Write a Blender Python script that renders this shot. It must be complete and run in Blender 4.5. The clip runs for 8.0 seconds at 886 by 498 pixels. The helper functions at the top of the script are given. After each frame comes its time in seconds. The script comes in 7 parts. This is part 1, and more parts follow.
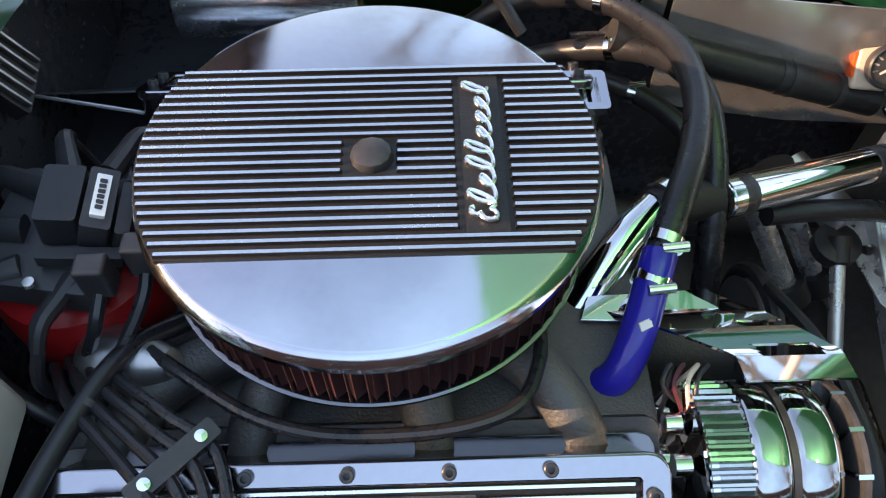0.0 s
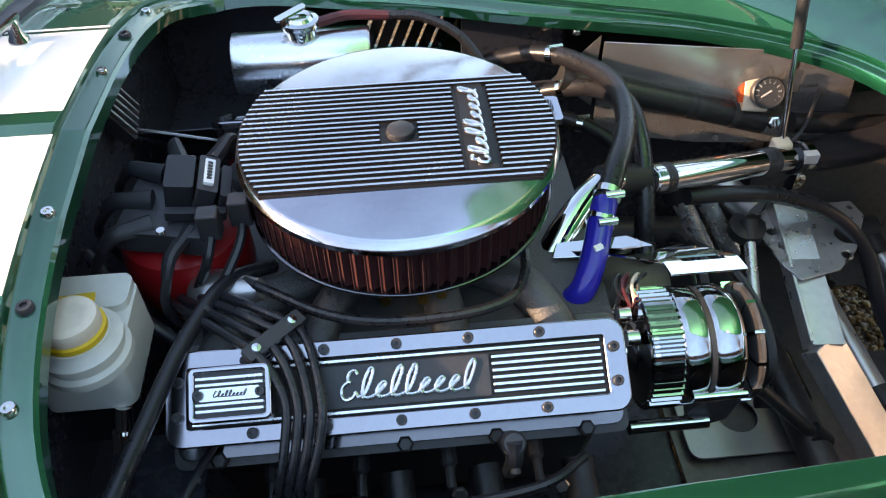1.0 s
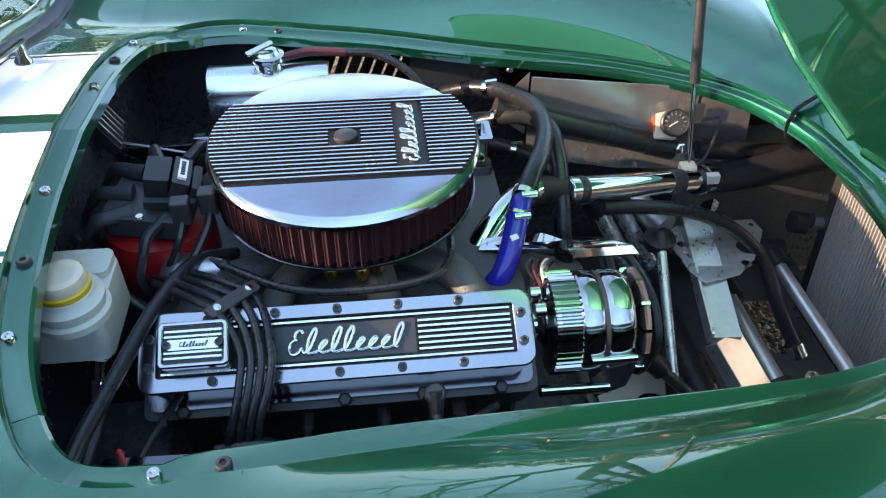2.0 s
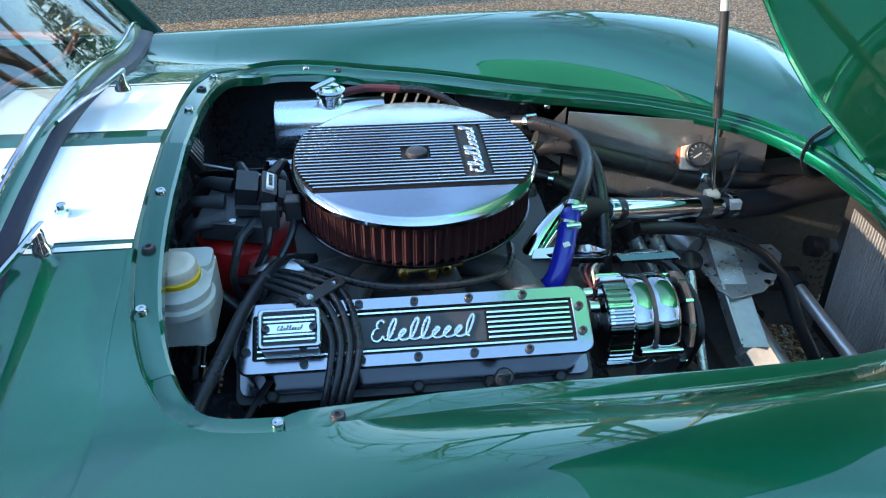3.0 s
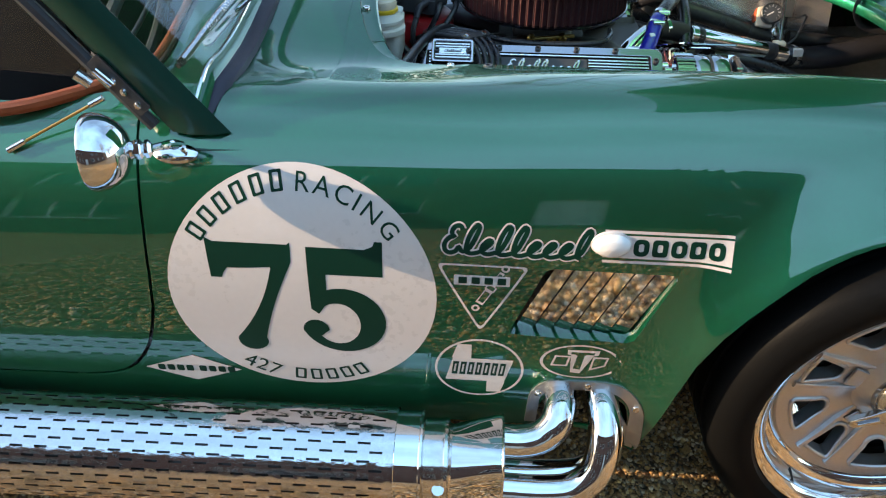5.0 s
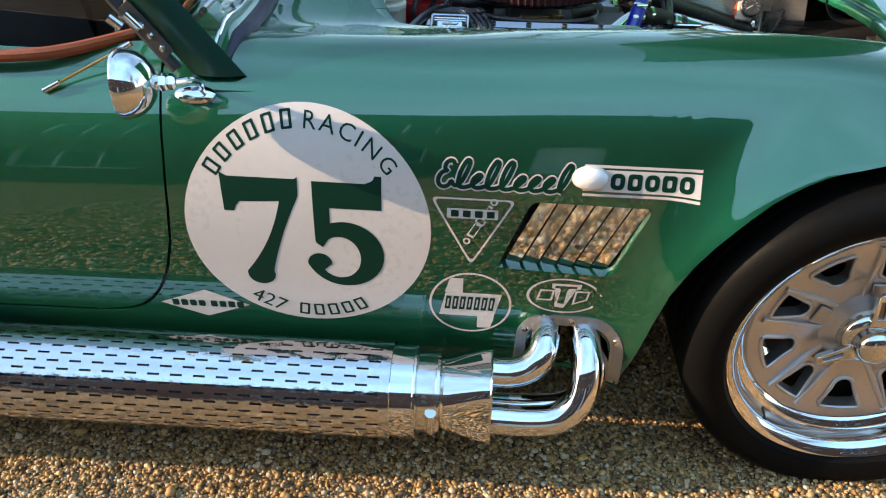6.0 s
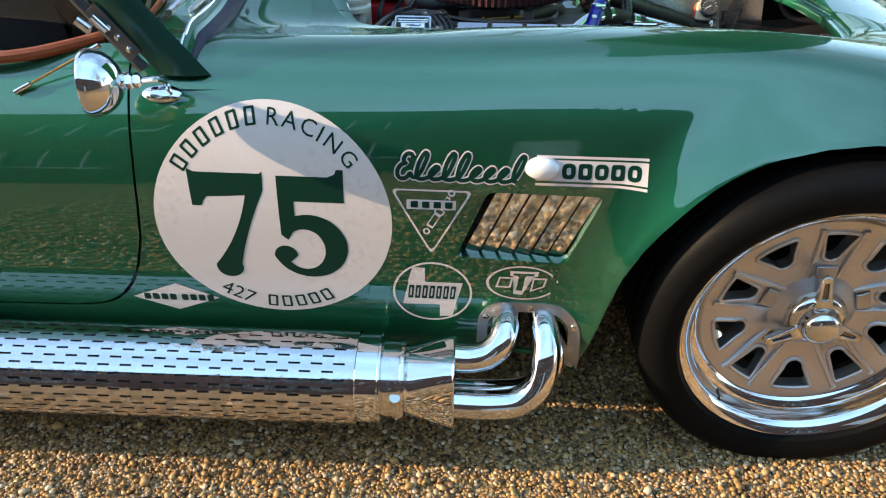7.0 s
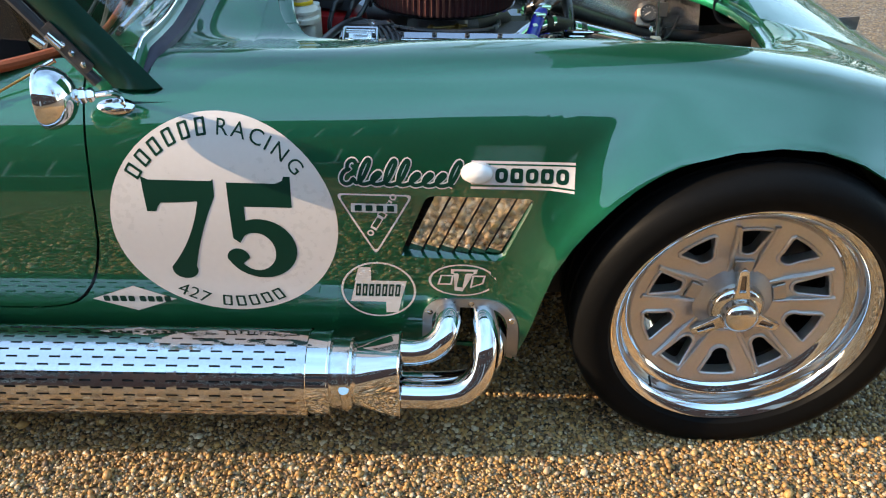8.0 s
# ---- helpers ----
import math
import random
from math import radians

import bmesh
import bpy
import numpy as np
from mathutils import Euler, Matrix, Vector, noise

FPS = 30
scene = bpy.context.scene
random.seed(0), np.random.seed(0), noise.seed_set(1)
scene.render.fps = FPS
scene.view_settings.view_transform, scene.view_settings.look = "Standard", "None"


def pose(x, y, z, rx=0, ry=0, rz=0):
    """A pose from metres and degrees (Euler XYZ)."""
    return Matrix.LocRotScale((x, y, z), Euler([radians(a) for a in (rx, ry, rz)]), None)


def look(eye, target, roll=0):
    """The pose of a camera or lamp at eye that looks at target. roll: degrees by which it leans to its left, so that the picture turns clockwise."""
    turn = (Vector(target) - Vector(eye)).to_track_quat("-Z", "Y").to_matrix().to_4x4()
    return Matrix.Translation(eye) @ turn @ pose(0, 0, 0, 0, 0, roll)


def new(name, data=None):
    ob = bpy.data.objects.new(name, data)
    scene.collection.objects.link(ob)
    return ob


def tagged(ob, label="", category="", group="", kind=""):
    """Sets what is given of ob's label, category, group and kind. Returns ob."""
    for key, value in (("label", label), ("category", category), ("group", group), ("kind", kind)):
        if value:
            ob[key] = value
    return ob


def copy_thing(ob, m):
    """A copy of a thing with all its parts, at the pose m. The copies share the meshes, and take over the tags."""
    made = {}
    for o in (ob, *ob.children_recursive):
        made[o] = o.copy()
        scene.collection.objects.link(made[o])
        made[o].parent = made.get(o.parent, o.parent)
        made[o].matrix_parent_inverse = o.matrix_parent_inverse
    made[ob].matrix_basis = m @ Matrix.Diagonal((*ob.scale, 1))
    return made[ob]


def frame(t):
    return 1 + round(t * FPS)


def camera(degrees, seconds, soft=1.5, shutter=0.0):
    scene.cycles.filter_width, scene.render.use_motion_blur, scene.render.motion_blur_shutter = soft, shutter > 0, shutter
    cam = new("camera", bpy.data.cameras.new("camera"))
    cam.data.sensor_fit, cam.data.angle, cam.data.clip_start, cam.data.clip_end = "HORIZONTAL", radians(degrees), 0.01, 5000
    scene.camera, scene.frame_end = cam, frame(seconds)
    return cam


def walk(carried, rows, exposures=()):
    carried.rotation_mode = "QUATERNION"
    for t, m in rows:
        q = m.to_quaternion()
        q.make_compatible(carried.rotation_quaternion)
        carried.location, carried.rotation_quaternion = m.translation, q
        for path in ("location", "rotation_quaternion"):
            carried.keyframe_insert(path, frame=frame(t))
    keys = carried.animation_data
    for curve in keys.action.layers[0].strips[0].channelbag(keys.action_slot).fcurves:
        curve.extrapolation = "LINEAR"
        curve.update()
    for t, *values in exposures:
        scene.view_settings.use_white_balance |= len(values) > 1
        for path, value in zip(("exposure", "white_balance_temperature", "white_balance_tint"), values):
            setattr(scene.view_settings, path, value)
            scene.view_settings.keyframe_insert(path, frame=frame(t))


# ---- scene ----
cam = camera(59.2, 8.0, soft=1.15)
PATH = [
    (0, (0.217, 0.035, 1.283), (0.235, 1.171, -0.363), -0.8),
    (0.5, (0.191, -0.117, 1.34), (0.21, 1.163, -0.197), -2.1),
    (1, (0.158, -0.286, 1.37), (0.263, 1.103, -0.064), -1.3),
    (1.5, (0.187, -0.406, 1.396), (0.342, 1.046, 0.029), -0.1),
    (1.7, (0.207, -0.448, 1.4), (0.362, 1.027, 0.059), 0.1),
    (2.8, (0.113, -0.565, 1.412), (0.318, 1.018, 0.207), 1.2),
    (3, (0.081, -0.622, 1.403), (0.275, 0.987, 0.232), 0.9),
    (3.5, (0.065, -0.834, 1.366), (0.156, 0.806, 0.224), 2.1),
    (4, (0.053, -1.03, 1.331), (0.003, 0.596, 0.168), 1.8),
    (4.5, (-0.004, -1.207, 1.296), (-0.065, 0.405, 0.114), 0.9),
    (5, (0.019, -1.307, 1.271), (-0.047, 0.326, 0.118), 0.9),
    (5.2, (0.038, -1.339, 1.224), (-0.045, 0.306, 0.09), 0.9),
    (6.3, (0.052, -1.52, 1.192), (-0.025, 0.17, 0.125), 1.3),
    (6.5, (0.063, -1.526, 1.197), (-0.011, 0.163, 0.128), 1.2),
    (7, (0.099, -1.548, 1.194), (0.047, 0.15, 0.139), 0.8),
    (7.5, (0.138, -1.575, 1.213), (0.125, 0.125, 0.159), 0.6),
    (8, (0.16, -1.619, 1.248), (0.173, 0.075, 0.186), 1.1),
]
U = 0.95  # the plan below is drawn a little large: its unit in metres
walk(cam, [(t, look(Vector(eye) * U, Vector(target) * U, roll)) for t, eye, target, roll in PATH],
     [(0, 1.53, 9500, 28), (1.7, 1.70, 8300, 22), (2.8, 1.55, 6700, 12), (3.5, 1.45, 6400, 10), (4, 1.38, 7200, 11), (4.5, 1.36, 8000, 13), (6.3, 1.40, 8000, 14), (8, 1.46, 7900, 14)])

# ---- world, sun, exposure ----
SUN = Vector((-0.93, -0.115, 0.36)).normalized()
world = bpy.data.worlds.new("world")
scene.world = world
world.use_nodes = True
wt = world.node_tree
sky = wt.nodes.new("ShaderNodeTexSky")
sky.sky_type, sky.sun_disc = "NISHITA", False
sky.sun_elevation, sky.sun_rotation = math.asin(SUN.z), math.atan2(SUN.x, SUN.y)
sky.air_density, sky.dust_density, sky.ozone_density = 1.25, 0.4, 4.0
# thin broken cloud over the whole sky
where, drift, puff, cover, veil = (wt.nodes.new("ShaderNode" + k) for k in ("TexCoord", "VectorMath", "TexNoise", "MapRange", "Mix"))
drift.inputs[1].default_value = (-3.84, -5.58, 5.82)
puff.inputs["Scale"].default_value, puff.inputs["Detail"].default_value, puff.inputs["Roughness"].default_value = 1.0, 3, 0.5
cover.inputs[1].default_value, cover.inputs[2].default_value, cover.inputs[3].default_value, cover.inputs[4].default_value = 0.38, 0.70, 0.04, 0.36
veil.data_type = "RGBA"
veil.inputs[7].default_value = (3.9, 8.8, 14.6, 1)
wt.links.new(where.outputs["Generated"], drift.inputs[0])
wt.links.new(drift.outputs[0], puff.inputs["Vector"])
wt.links.new(puff.outputs[0], cover.inputs[0])
wt.links.new(cover.outputs[0], veil.inputs[0])
wt.links.new(sky.outputs[0], veil.inputs[6])
wt.links.new(veil.outputs[2], wt.nodes["Background"].inputs[0])
wt.nodes["Background"].inputs[1].default_value = 0.15
sun = new("sun", bpy.data.lights.new("sun", "SUN"))
sun.data.energy, sun.data.angle, sun.data.color = 3.1, radians(0.55), (1.0, 0.83, 0.64)
sun.matrix_basis = look(SUN * 20, (0, 0, 0))

# ---- materials ----


def material(name, color, rough=0.5, metal=0.0, coat=0.0, vary=0.12, grain=40.0, bump=0.0, bump_scale=120.0, specks=0.0, trans=0.0, ior=1.45, random_tint=0.0):
    """A principled surface with colour variation at two scales, roughness wear and fine relief."""
    m = bpy.data.materials.new(name)
    m.use_nodes = True
    t = m.node_tree
    n, l = t.nodes, t.links
    p = n["Principled BSDF"]
    p.inputs["Metallic"].default_value = metal
    p.inputs["Coat Weight"].default_value = coat
    p.inputs["Coat Roughness"].default_value = 0.02
    p.inputs["Transmission Weight"].default_value = trans
    p.inputs["IOR"].default_value = ior
    co = n.new("ShaderNodeTexCoord")
    big, fine = n.new("ShaderNodeTexNoise"), n.new("ShaderNodeTexNoise")
    big.inputs["Scale"].default_value, big.inputs["Detail"].default_value = grain / 8, 4
    fine.inputs["Scale"].default_value, fine.inputs["Detail"].default_value = grain * 4, 3
    for k in (big, fine):
        l.new(co.outputs["Object"], k.inputs["Vector"])
    mixf = n.new("ShaderNodeMath")
    mixf.operation = "MULTIPLY_ADD"
    l.new(fine.outputs[0], mixf.inputs[0])
    mixf.inputs[1].default_value = 0.5
    l.new(big.outputs[0], mixf.inputs[2])
    ramp = n.new("ShaderNodeMapRange")
    ramp.inputs[1].default_value, ramp.inputs[2].default_value = 0.45, 1.05
    ramp.inputs[3].default_value, ramp.inputs[4].default_value = 1 - vary, 1 + vary
    l.new(mixf.outputs[0], ramp.inputs[0])
    hsv = n.new("ShaderNodeHueSaturation")
    hsv.inputs["Color"].default_value = (*color, 1)
    l.new(ramp.outputs[0], hsv.inputs["Value"])
    if random_tint:
        inf = n.new("ShaderNodeObjectInfo")
        r2 = n.new("ShaderNodeMapRange")
        r2.inputs[3].default_value, r2.inputs[4].default_value = 1 - random_tint, 1 + random_tint
        l.new(inf.outputs["Random"], r2.inputs[0])
        mu = n.new("ShaderNodeMath")
        mu.operation = "MULTIPLY"
        l.new(ramp.outputs[0], mu.inputs[0])
        l.new(r2.outputs[0], mu.inputs[1])
        l.new(mu.outputs[0], hsv.inputs["Value"])
    l.new(hsv.outputs[0], p.inputs["Base Color"])
    rr = n.new("ShaderNodeMapRange")
    rr.inputs[1].default_value, rr.inputs[2].default_value = 0.45, 1.05
    rr.inputs[3].default_value, rr.inputs[4].default_value = rough * (1 - specks), min(1, rough * (1 + specks) + specks * 0.03)
    l.new(mixf.outputs[0], rr.inputs[0])
    l.new(rr.outputs[0], p.inputs["Roughness"])
    if bump:
        b = n.new("ShaderNodeBump")
        tex = n.new("ShaderNodeTexNoise")
        tex.inputs["Scale"].default_value, tex.inputs["Detail"].default_value = bump_scale, 4
        l.new(co.outputs["Object"], tex.inputs["Vector"])
        l.new(tex.outputs[0], b.inputs["Height"])
        b.inputs["Strength"].default_value, b.inputs["Distance"].default_value = bump, 0.002
        l.new(b.outputs[0], p.inputs["Normal"])
    return m


GREEN = material("green_paint", (0.0010, 0.104, 0.052), 0.40, 0.75, 1.0, 0.06, 30, 0.0, 18, 0.1)
GREEN.node_tree.nodes["Principled BSDF"].inputs["Coat IOR"].default_value = 1.9
GREEN.node_tree.nodes["Principled BSDF"].inputs["Specular IOR Level"].default_value = 0.05
WHITE = material("white_paint", (0.80, 0.80, 0.80), 0.3, 0, 1.0, 0.03, 30)
VINYL = material("white_vinyl", (0.59, 0.55, 0.53), 0.32, 0, 0.25, 0.05, 20, 0.02, 300, 0.3)
VINYL_GREEN = material("green_vinyl", (0.001, 0.030, 0.019), 0.45, 0, 0.0, 0.05, 20)
VINYL_GREEN.node_tree.nodes["Principled BSDF"].inputs["Specular IOR Level"].default_value = 0.15
CHROME = material("chrome", (0.76, 0.77, 0.78), 0.035, 1.0, 0, 0.04, 30, 0.01, 25, 0.6)
# alternator chrome, coloured darker to weaken the bonnet's reflection in it
CASE_CHROME = material("darkened_chrome", (0.46, 0.46, 0.47), 0.07, 1.0, 0, 0.1, 40, 0.03, 40, 0.5)
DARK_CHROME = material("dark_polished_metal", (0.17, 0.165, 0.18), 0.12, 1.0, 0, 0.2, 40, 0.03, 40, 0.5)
DULL_RED = material("dull_red_hose", (0.10, 0.022, 0.03), 0.5)
SHIELD = material("dimpled_chrome", (0.66, 0.65, 0.66), 0.06, 1.0, 0, 0.08, 40, 0.35, 55, 0.6)
STEEL = material("polished_steel", (0.72, 0.71, 0.69), 0.10, 1.0, 0, 0.08, 40, 0.02, 60, 0.6)
POLISHED = material("polished_aluminium", (0.53, 0.52, 0.57), 0.11, 1.0, 0, 0.06, 30, 0.05, 14, 0.5)
# valve cover frame: its darker reflections are put into the base colour
FRAME_ALU = material("darkened_aluminium", (0.38, 0.365, 0.41), 0.15, 1.0, 0, 0.08, 30, 0.05, 20, 0.5)
BAY_GREY = material("dull_grey_bay_sheet", (0.17, 0.165, 0.16), 0.35, 0.5, 0, 0.35, 20, 0.1, 60, 0.35)
FIN_TOP = material("machined_aluminium", (0.80, 0.81, 0.83), 0.22, 1.0, 0, 0.08, 60, 0.05, 300, 0.4)
SATIN = material("satin_aluminium", (0.50, 0.50, 0.51), 0.38, 1.0, 0, 0.14, 40, 0.12, 200, 0.3)
WHEEL_ALLOY = material("satin_wheel_alloy", (0.62, 0.60, 0.59), 0.34, 0.9, 0, 0.1, 40, 0.12, 400, 0.25)
ALU = material("bare_dull_aluminium", (0.60, 0.59, 0.58), 0.34, 0.75, 0, 0.22, 18, 0.2, 90, 0.4)
FINS = material("radiator_fins", (0.70, 0.68, 0.66), 0.35, 0.4, 0, 0.2, 60)
SHEET = material("polished_sheet_aluminium", (0.60, 0.58, 0.57), 0.20, 0.78, 0, 0.12, 12, 0.08, 22, 0.5)
DARK_GREY = material("dark_grey_plastic", (0.022, 0.022, 0.026), 0.45, 0, 0, 0.2, 40, 0.1, 300, 0.2)
CAST = material("cast_aluminium", (0.105, 0.105, 0.106), 0.5, 0.6, 0, 0.25, 60, 0.5, 350, 0.2)
DARK_METAL = material("oily_dark_steel", (0.060, 0.059, 0.060), 0.45, 0.6, 0, 0.4, 30, 0.3, 150, 0.3)
BLACK = material("black_plastic", (0.034, 0.034, 0.038), 0.36, 0, 0, 0.25, 40, 0.1, 400, 0.25)
WRINKLE = material("black_crackle_paint", (0.010, 0.010, 0.012), 0.5, 0, 0, 0.3, 60, 0.35, 700, 0.2)
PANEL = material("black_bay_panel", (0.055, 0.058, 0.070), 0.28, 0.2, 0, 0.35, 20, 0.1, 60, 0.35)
RUBBER = material("black_rubber", (0.014, 0.014, 0.015), 0.5, 0, 0, 0.3, 40, 0.15, 250, 0.2)
HOSE = material("rubber_hose", (0.016, 0.016, 0.019), 0.30, 0, 0, 0.35, 30, 0.15, 200, 0.3)
TYRE = material("tyre_rubber", (0.005, 0.005, 0.005), 0.45, 0, 0, 0.3, 30, 0.12, 260, 0.3)
TYRE.node_tree.nodes["Principled BSDF"].inputs["Specular IOR Level"].default_value = 0.06
FILTER_RIB = material("filter_rib_gauze", (0.026, 0.006, 0.009), 0.7, 0, 0, 0.3, 120)
RED = material("red_plastic", (0.36, 0.010, 0.012), 0.35, 0, 0, 0.2, 40)
REDWIRE = material("red_wire", (0.45, 0.02, 0.02), 0.45)
FILTER = material("red_filter_gauze", (0.050, 0.008, 0.010), 0.8, 0, 0, 0.35, 120, 0.6, 900)
BLUE = material("blue_silicone", (0.012, 0.018, 0.36), 0.25, 0, 0.3, 0.15, 30, 0.05, 200)
NATURAL = material("milky_plastic", (0.58, 0.575, 0.52), 0.35, 0, 0, 0.10, 20, 0.05, 60, 0.2)
NAVY_RUBBER = material("navy_rubber", (0.022, 0.019, 0.034), 0.4, 0, 0, 0.25, 30, 0.1, 200, 0.2)
IVORY = material("ivory_plastic", (0.66, 0.54, 0.42), 0.45, 0, 0, 0.12)
YELLOW = material("yellow_label", (0.70, 0.42, 0.02), 0.5)
ORANGE = material("orange_tape", (0.75, 0.10, 0.02), 0.5)
BRASS = material("brass", (0.45, 0.30, 0.10), 0.35, 1.0, 0, 0.2, 60)
LEATHER = material("tan_leather", (0.22, 0.05, 0.016), 0.5, 0, 0, 0.15, 60, 0.3, 300)
CARPET = material("dark_cockpit_trim", (0.012, 0.008, 0.008), 0.8, 0, 0, 0.3, 60, 0.4, 400)
MIRROR = material("mirror_glass", (0.9, 0.9, 0.9), 0.01, 1.0, 0, 0.0)
LAMP = material("white_lamp_lens", (0.80, 0.79, 0.78), 0.25, 0, 0.4, 0.05, 200, 0.3, 300)
TINTED = material("tinted_windscreen_glass", (0.58, 0.72, 0.74), 0.0, 0, 0, 0.0, 30, 0, 100, 0, 1.0, 1.45)
POST_GREEN = material("dark_green_post_paint", (0.0015, 0.034, 0.024), 0.25, 0, 0.0, 0.1, 30)
GLASS = material("clear_glass", (0.95, 1.0, 0.98), 0.0, 0, 0, 0.0, 30, 0, 100, 0, 1.0, 1.45)
BARK = material("grey_bark", (0.13, 0.10, 0.08), 0.9, 0, 0, 0.3, 12, 0.8, 30)
TWIG = material("bare_twigs", (0.17, 0.14, 0.11), 0.9, 0, 0, 0.3, 12)
LEAF = material("evergreen_leaves", (0.035, 0.07, 0.022), 0.6, 0, 0, 0.4, 6)
LAWN = material("lawn", (0.10, 0.14, 0.03), 0.9, 0, 0, 0.35, 6, 0.6, 60)
ROOF = material("clay_roof_tiles", (0.20, 0.08, 0.055), 0.85, 0, 0, 0.3, 10, 0.6, 30)
FRAME_WHITE = material("white_window_paint", (0.78, 0.78, 0.76), 0.45)
PANE = material("dark_window_pane", (0.03, 0.035, 0.04), 0.05)


def gravel_material(name, scale, islands):
    m = bpy.data.materials.new(name)
    m.use_nodes = True
    t = m.node_tree
    n, l = t.nodes, t.links
    p = n["Principled BSDF"]
    p.inputs["Roughness"].default_value = 0.55
    ramp = n.new("ShaderNodeValToRGB")
    cols = [(0.32, 0.155, 0.056), (0.64, 0.36, 0.115), (0.11, 0.050, 0.022), (0.78, 0.51, 0.22), (0.43, 0.21, 0.065), (0.83, 0.67, 0.45), (0.19, 0.105, 0.055), (0.66, 0.37, 0.115)]
    el = ramp.color_ramp.elements
    el[0].position, el[0].color = 0, (*cols[0], 1)
    el[1].position, el[1].color = 1, (*cols[-1], 1)
    for i, c in enumerate(cols[1:-1]):
        e = el.new((i + 1) / (len(cols) - 1))
        e.color = (*c, 1)
    co = n.new("ShaderNodeTexCoord")
    if islands:
        geo = n.new("ShaderNodeNewGeometry")
        l.new(geo.outputs["Random Per Island"], ramp.inputs[0])
        no = n.new("ShaderNodeTexNoise")
        no.inputs["Scale"].default_value = 300
        l.new(co.outputs["Object"], no.inputs["Vector"])
        mx = n.new("ShaderNodeMix")
        mx.data_type, mx.blend_type = "RGBA", "MULTIPLY"
        mx.inputs[0].default_value = 0.5
        l.new(ramp.outputs[0], mx.inputs[6])
        l.new(no.outputs[0], mx.inputs[7])
        l.new(mx.outputs[2], p.inputs["Base Color"])
        b = n.new("ShaderNodeBump")
        b.inputs["Strength"].default_value, b.inputs["Distance"].default_value = 0.3, 0.001
        l.new(no.outputs[0], b.inputs["Height"])
        l.new(b.outputs[0], p.inputs["Normal"])
    else:
        vo = n.new("ShaderNodeTexVoronoi")
        vo.inputs["Scale"].default_value = scale
        l.new(co.outputs["Object"], vo.inputs["Vector"])
        sep = n.new("ShaderNodeSeparateColor")
        l.new(vo.outputs["Color"], sep.inputs[0])
        l.new(sep.outputs[0], ramp.inputs[0])
        # shade between the stones, painted into the bed's colour
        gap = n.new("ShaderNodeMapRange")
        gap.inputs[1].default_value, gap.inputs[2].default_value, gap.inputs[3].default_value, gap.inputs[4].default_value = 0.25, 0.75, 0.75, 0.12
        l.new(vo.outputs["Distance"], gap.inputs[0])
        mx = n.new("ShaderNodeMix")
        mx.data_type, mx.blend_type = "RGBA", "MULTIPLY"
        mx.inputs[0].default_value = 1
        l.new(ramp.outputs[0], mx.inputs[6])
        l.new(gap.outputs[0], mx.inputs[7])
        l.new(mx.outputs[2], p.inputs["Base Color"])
        inv = n.new("ShaderNodeMath")
        inv.operation = "SUBTRACT"
        inv.inputs[0].default_value = 1
        l.new(vo.outputs["Distance"], inv.inputs[1])
        b = n.new("ShaderNodeBump")
        b.inputs["Strength"].default_value, b.inputs["Distance"].default_value = 0.8, 0.008
        l.new(inv.outputs[0], b.inputs["Height"])
        l.new(b.outputs[0], p.inputs["Normal"])
    return m


PEBBLE = gravel_material("pebbles", 0, True)
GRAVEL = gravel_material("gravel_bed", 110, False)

# ---- geometry helpers: each gives (verts, faces) ----


def join(*geos):
    V, F = [], []
    for v, f in geos:
        o = len(V)
        V += [tuple(p) for p in v]
        F += [tuple(i + o for i in q) for q in f]
    return V, F


def moved(geo, m):
    return [tuple(m @ Vector(p)) for p in geo[0]], geo[1]


def box(x0, x1, y0, y1, z0, z1):
    V = [(x, y, z) for x in (x0, x1) for y in (y0, y1) for z in (z0, z1)]
    return V, [(0, 1, 3, 2), (4, 6, 7, 5), (0, 4, 5, 1), (2, 3, 7, 6), (0, 2, 6, 4), (1, 5, 7, 3)]


def lathe(profile, m=None, n=32, closed=False):
    """Profile of (r, h) turned about z."""
    V, F, k = [], [], len(profile)
    for i in range(n):
        a = 2 * math.pi * i / n
        V += [(r * math.cos(a), r * math.sin(a), h) for r, h in profile]
    for i in range(n):
        j = (i + 1) % n
        for q in range(k if closed else k - 1):
            w = (q + 1) % k
            F.append((i * k + q, j * k + q, j * k + w, i * k + w))
    if not closed:
        for e in (0, k - 1):
            if profile[e][0] > 1e-6:
                ring = [i * k + e for i in range(n)]
                F.append(tuple(reversed(ring)) if e == 0 else tuple(ring))
    return moved((V, F), m) if m else (V, F)


def axis(a, b):
    """A pose whose z runs from a to b."""
    d = Vector(b) - Vector(a)
    return Matrix.Translation(a) @ d.to_track_quat("Z", "Y").to_matrix().to_4x4()


def rod(a, b, r, r2=None, n=14):
    h = (Vector(b) - Vector(a)).length
    return lathe([(r, 0), (r if r2 is None else r2, h)], axis(a, b), n)


def smooth_path(pts, per=8):
    P = [Vector(p) for p in pts]
    P = [2 * P[0] - P[1], *P, 2 * P[-1] - P[-2]]
    out = []
    for i in range(1, len(P) - 2):
        a, b, c, d = P[i - 1:i + 3]
        for k in range(per):
            t = k / per
            out.append(0.5 * (2 * b + (c - a) * t + (2 * a - 5 * b + 4 * c - d) * t * t + (3 * b - a - 3 * c + d) * t ** 3))
    return out + [P[-2]]


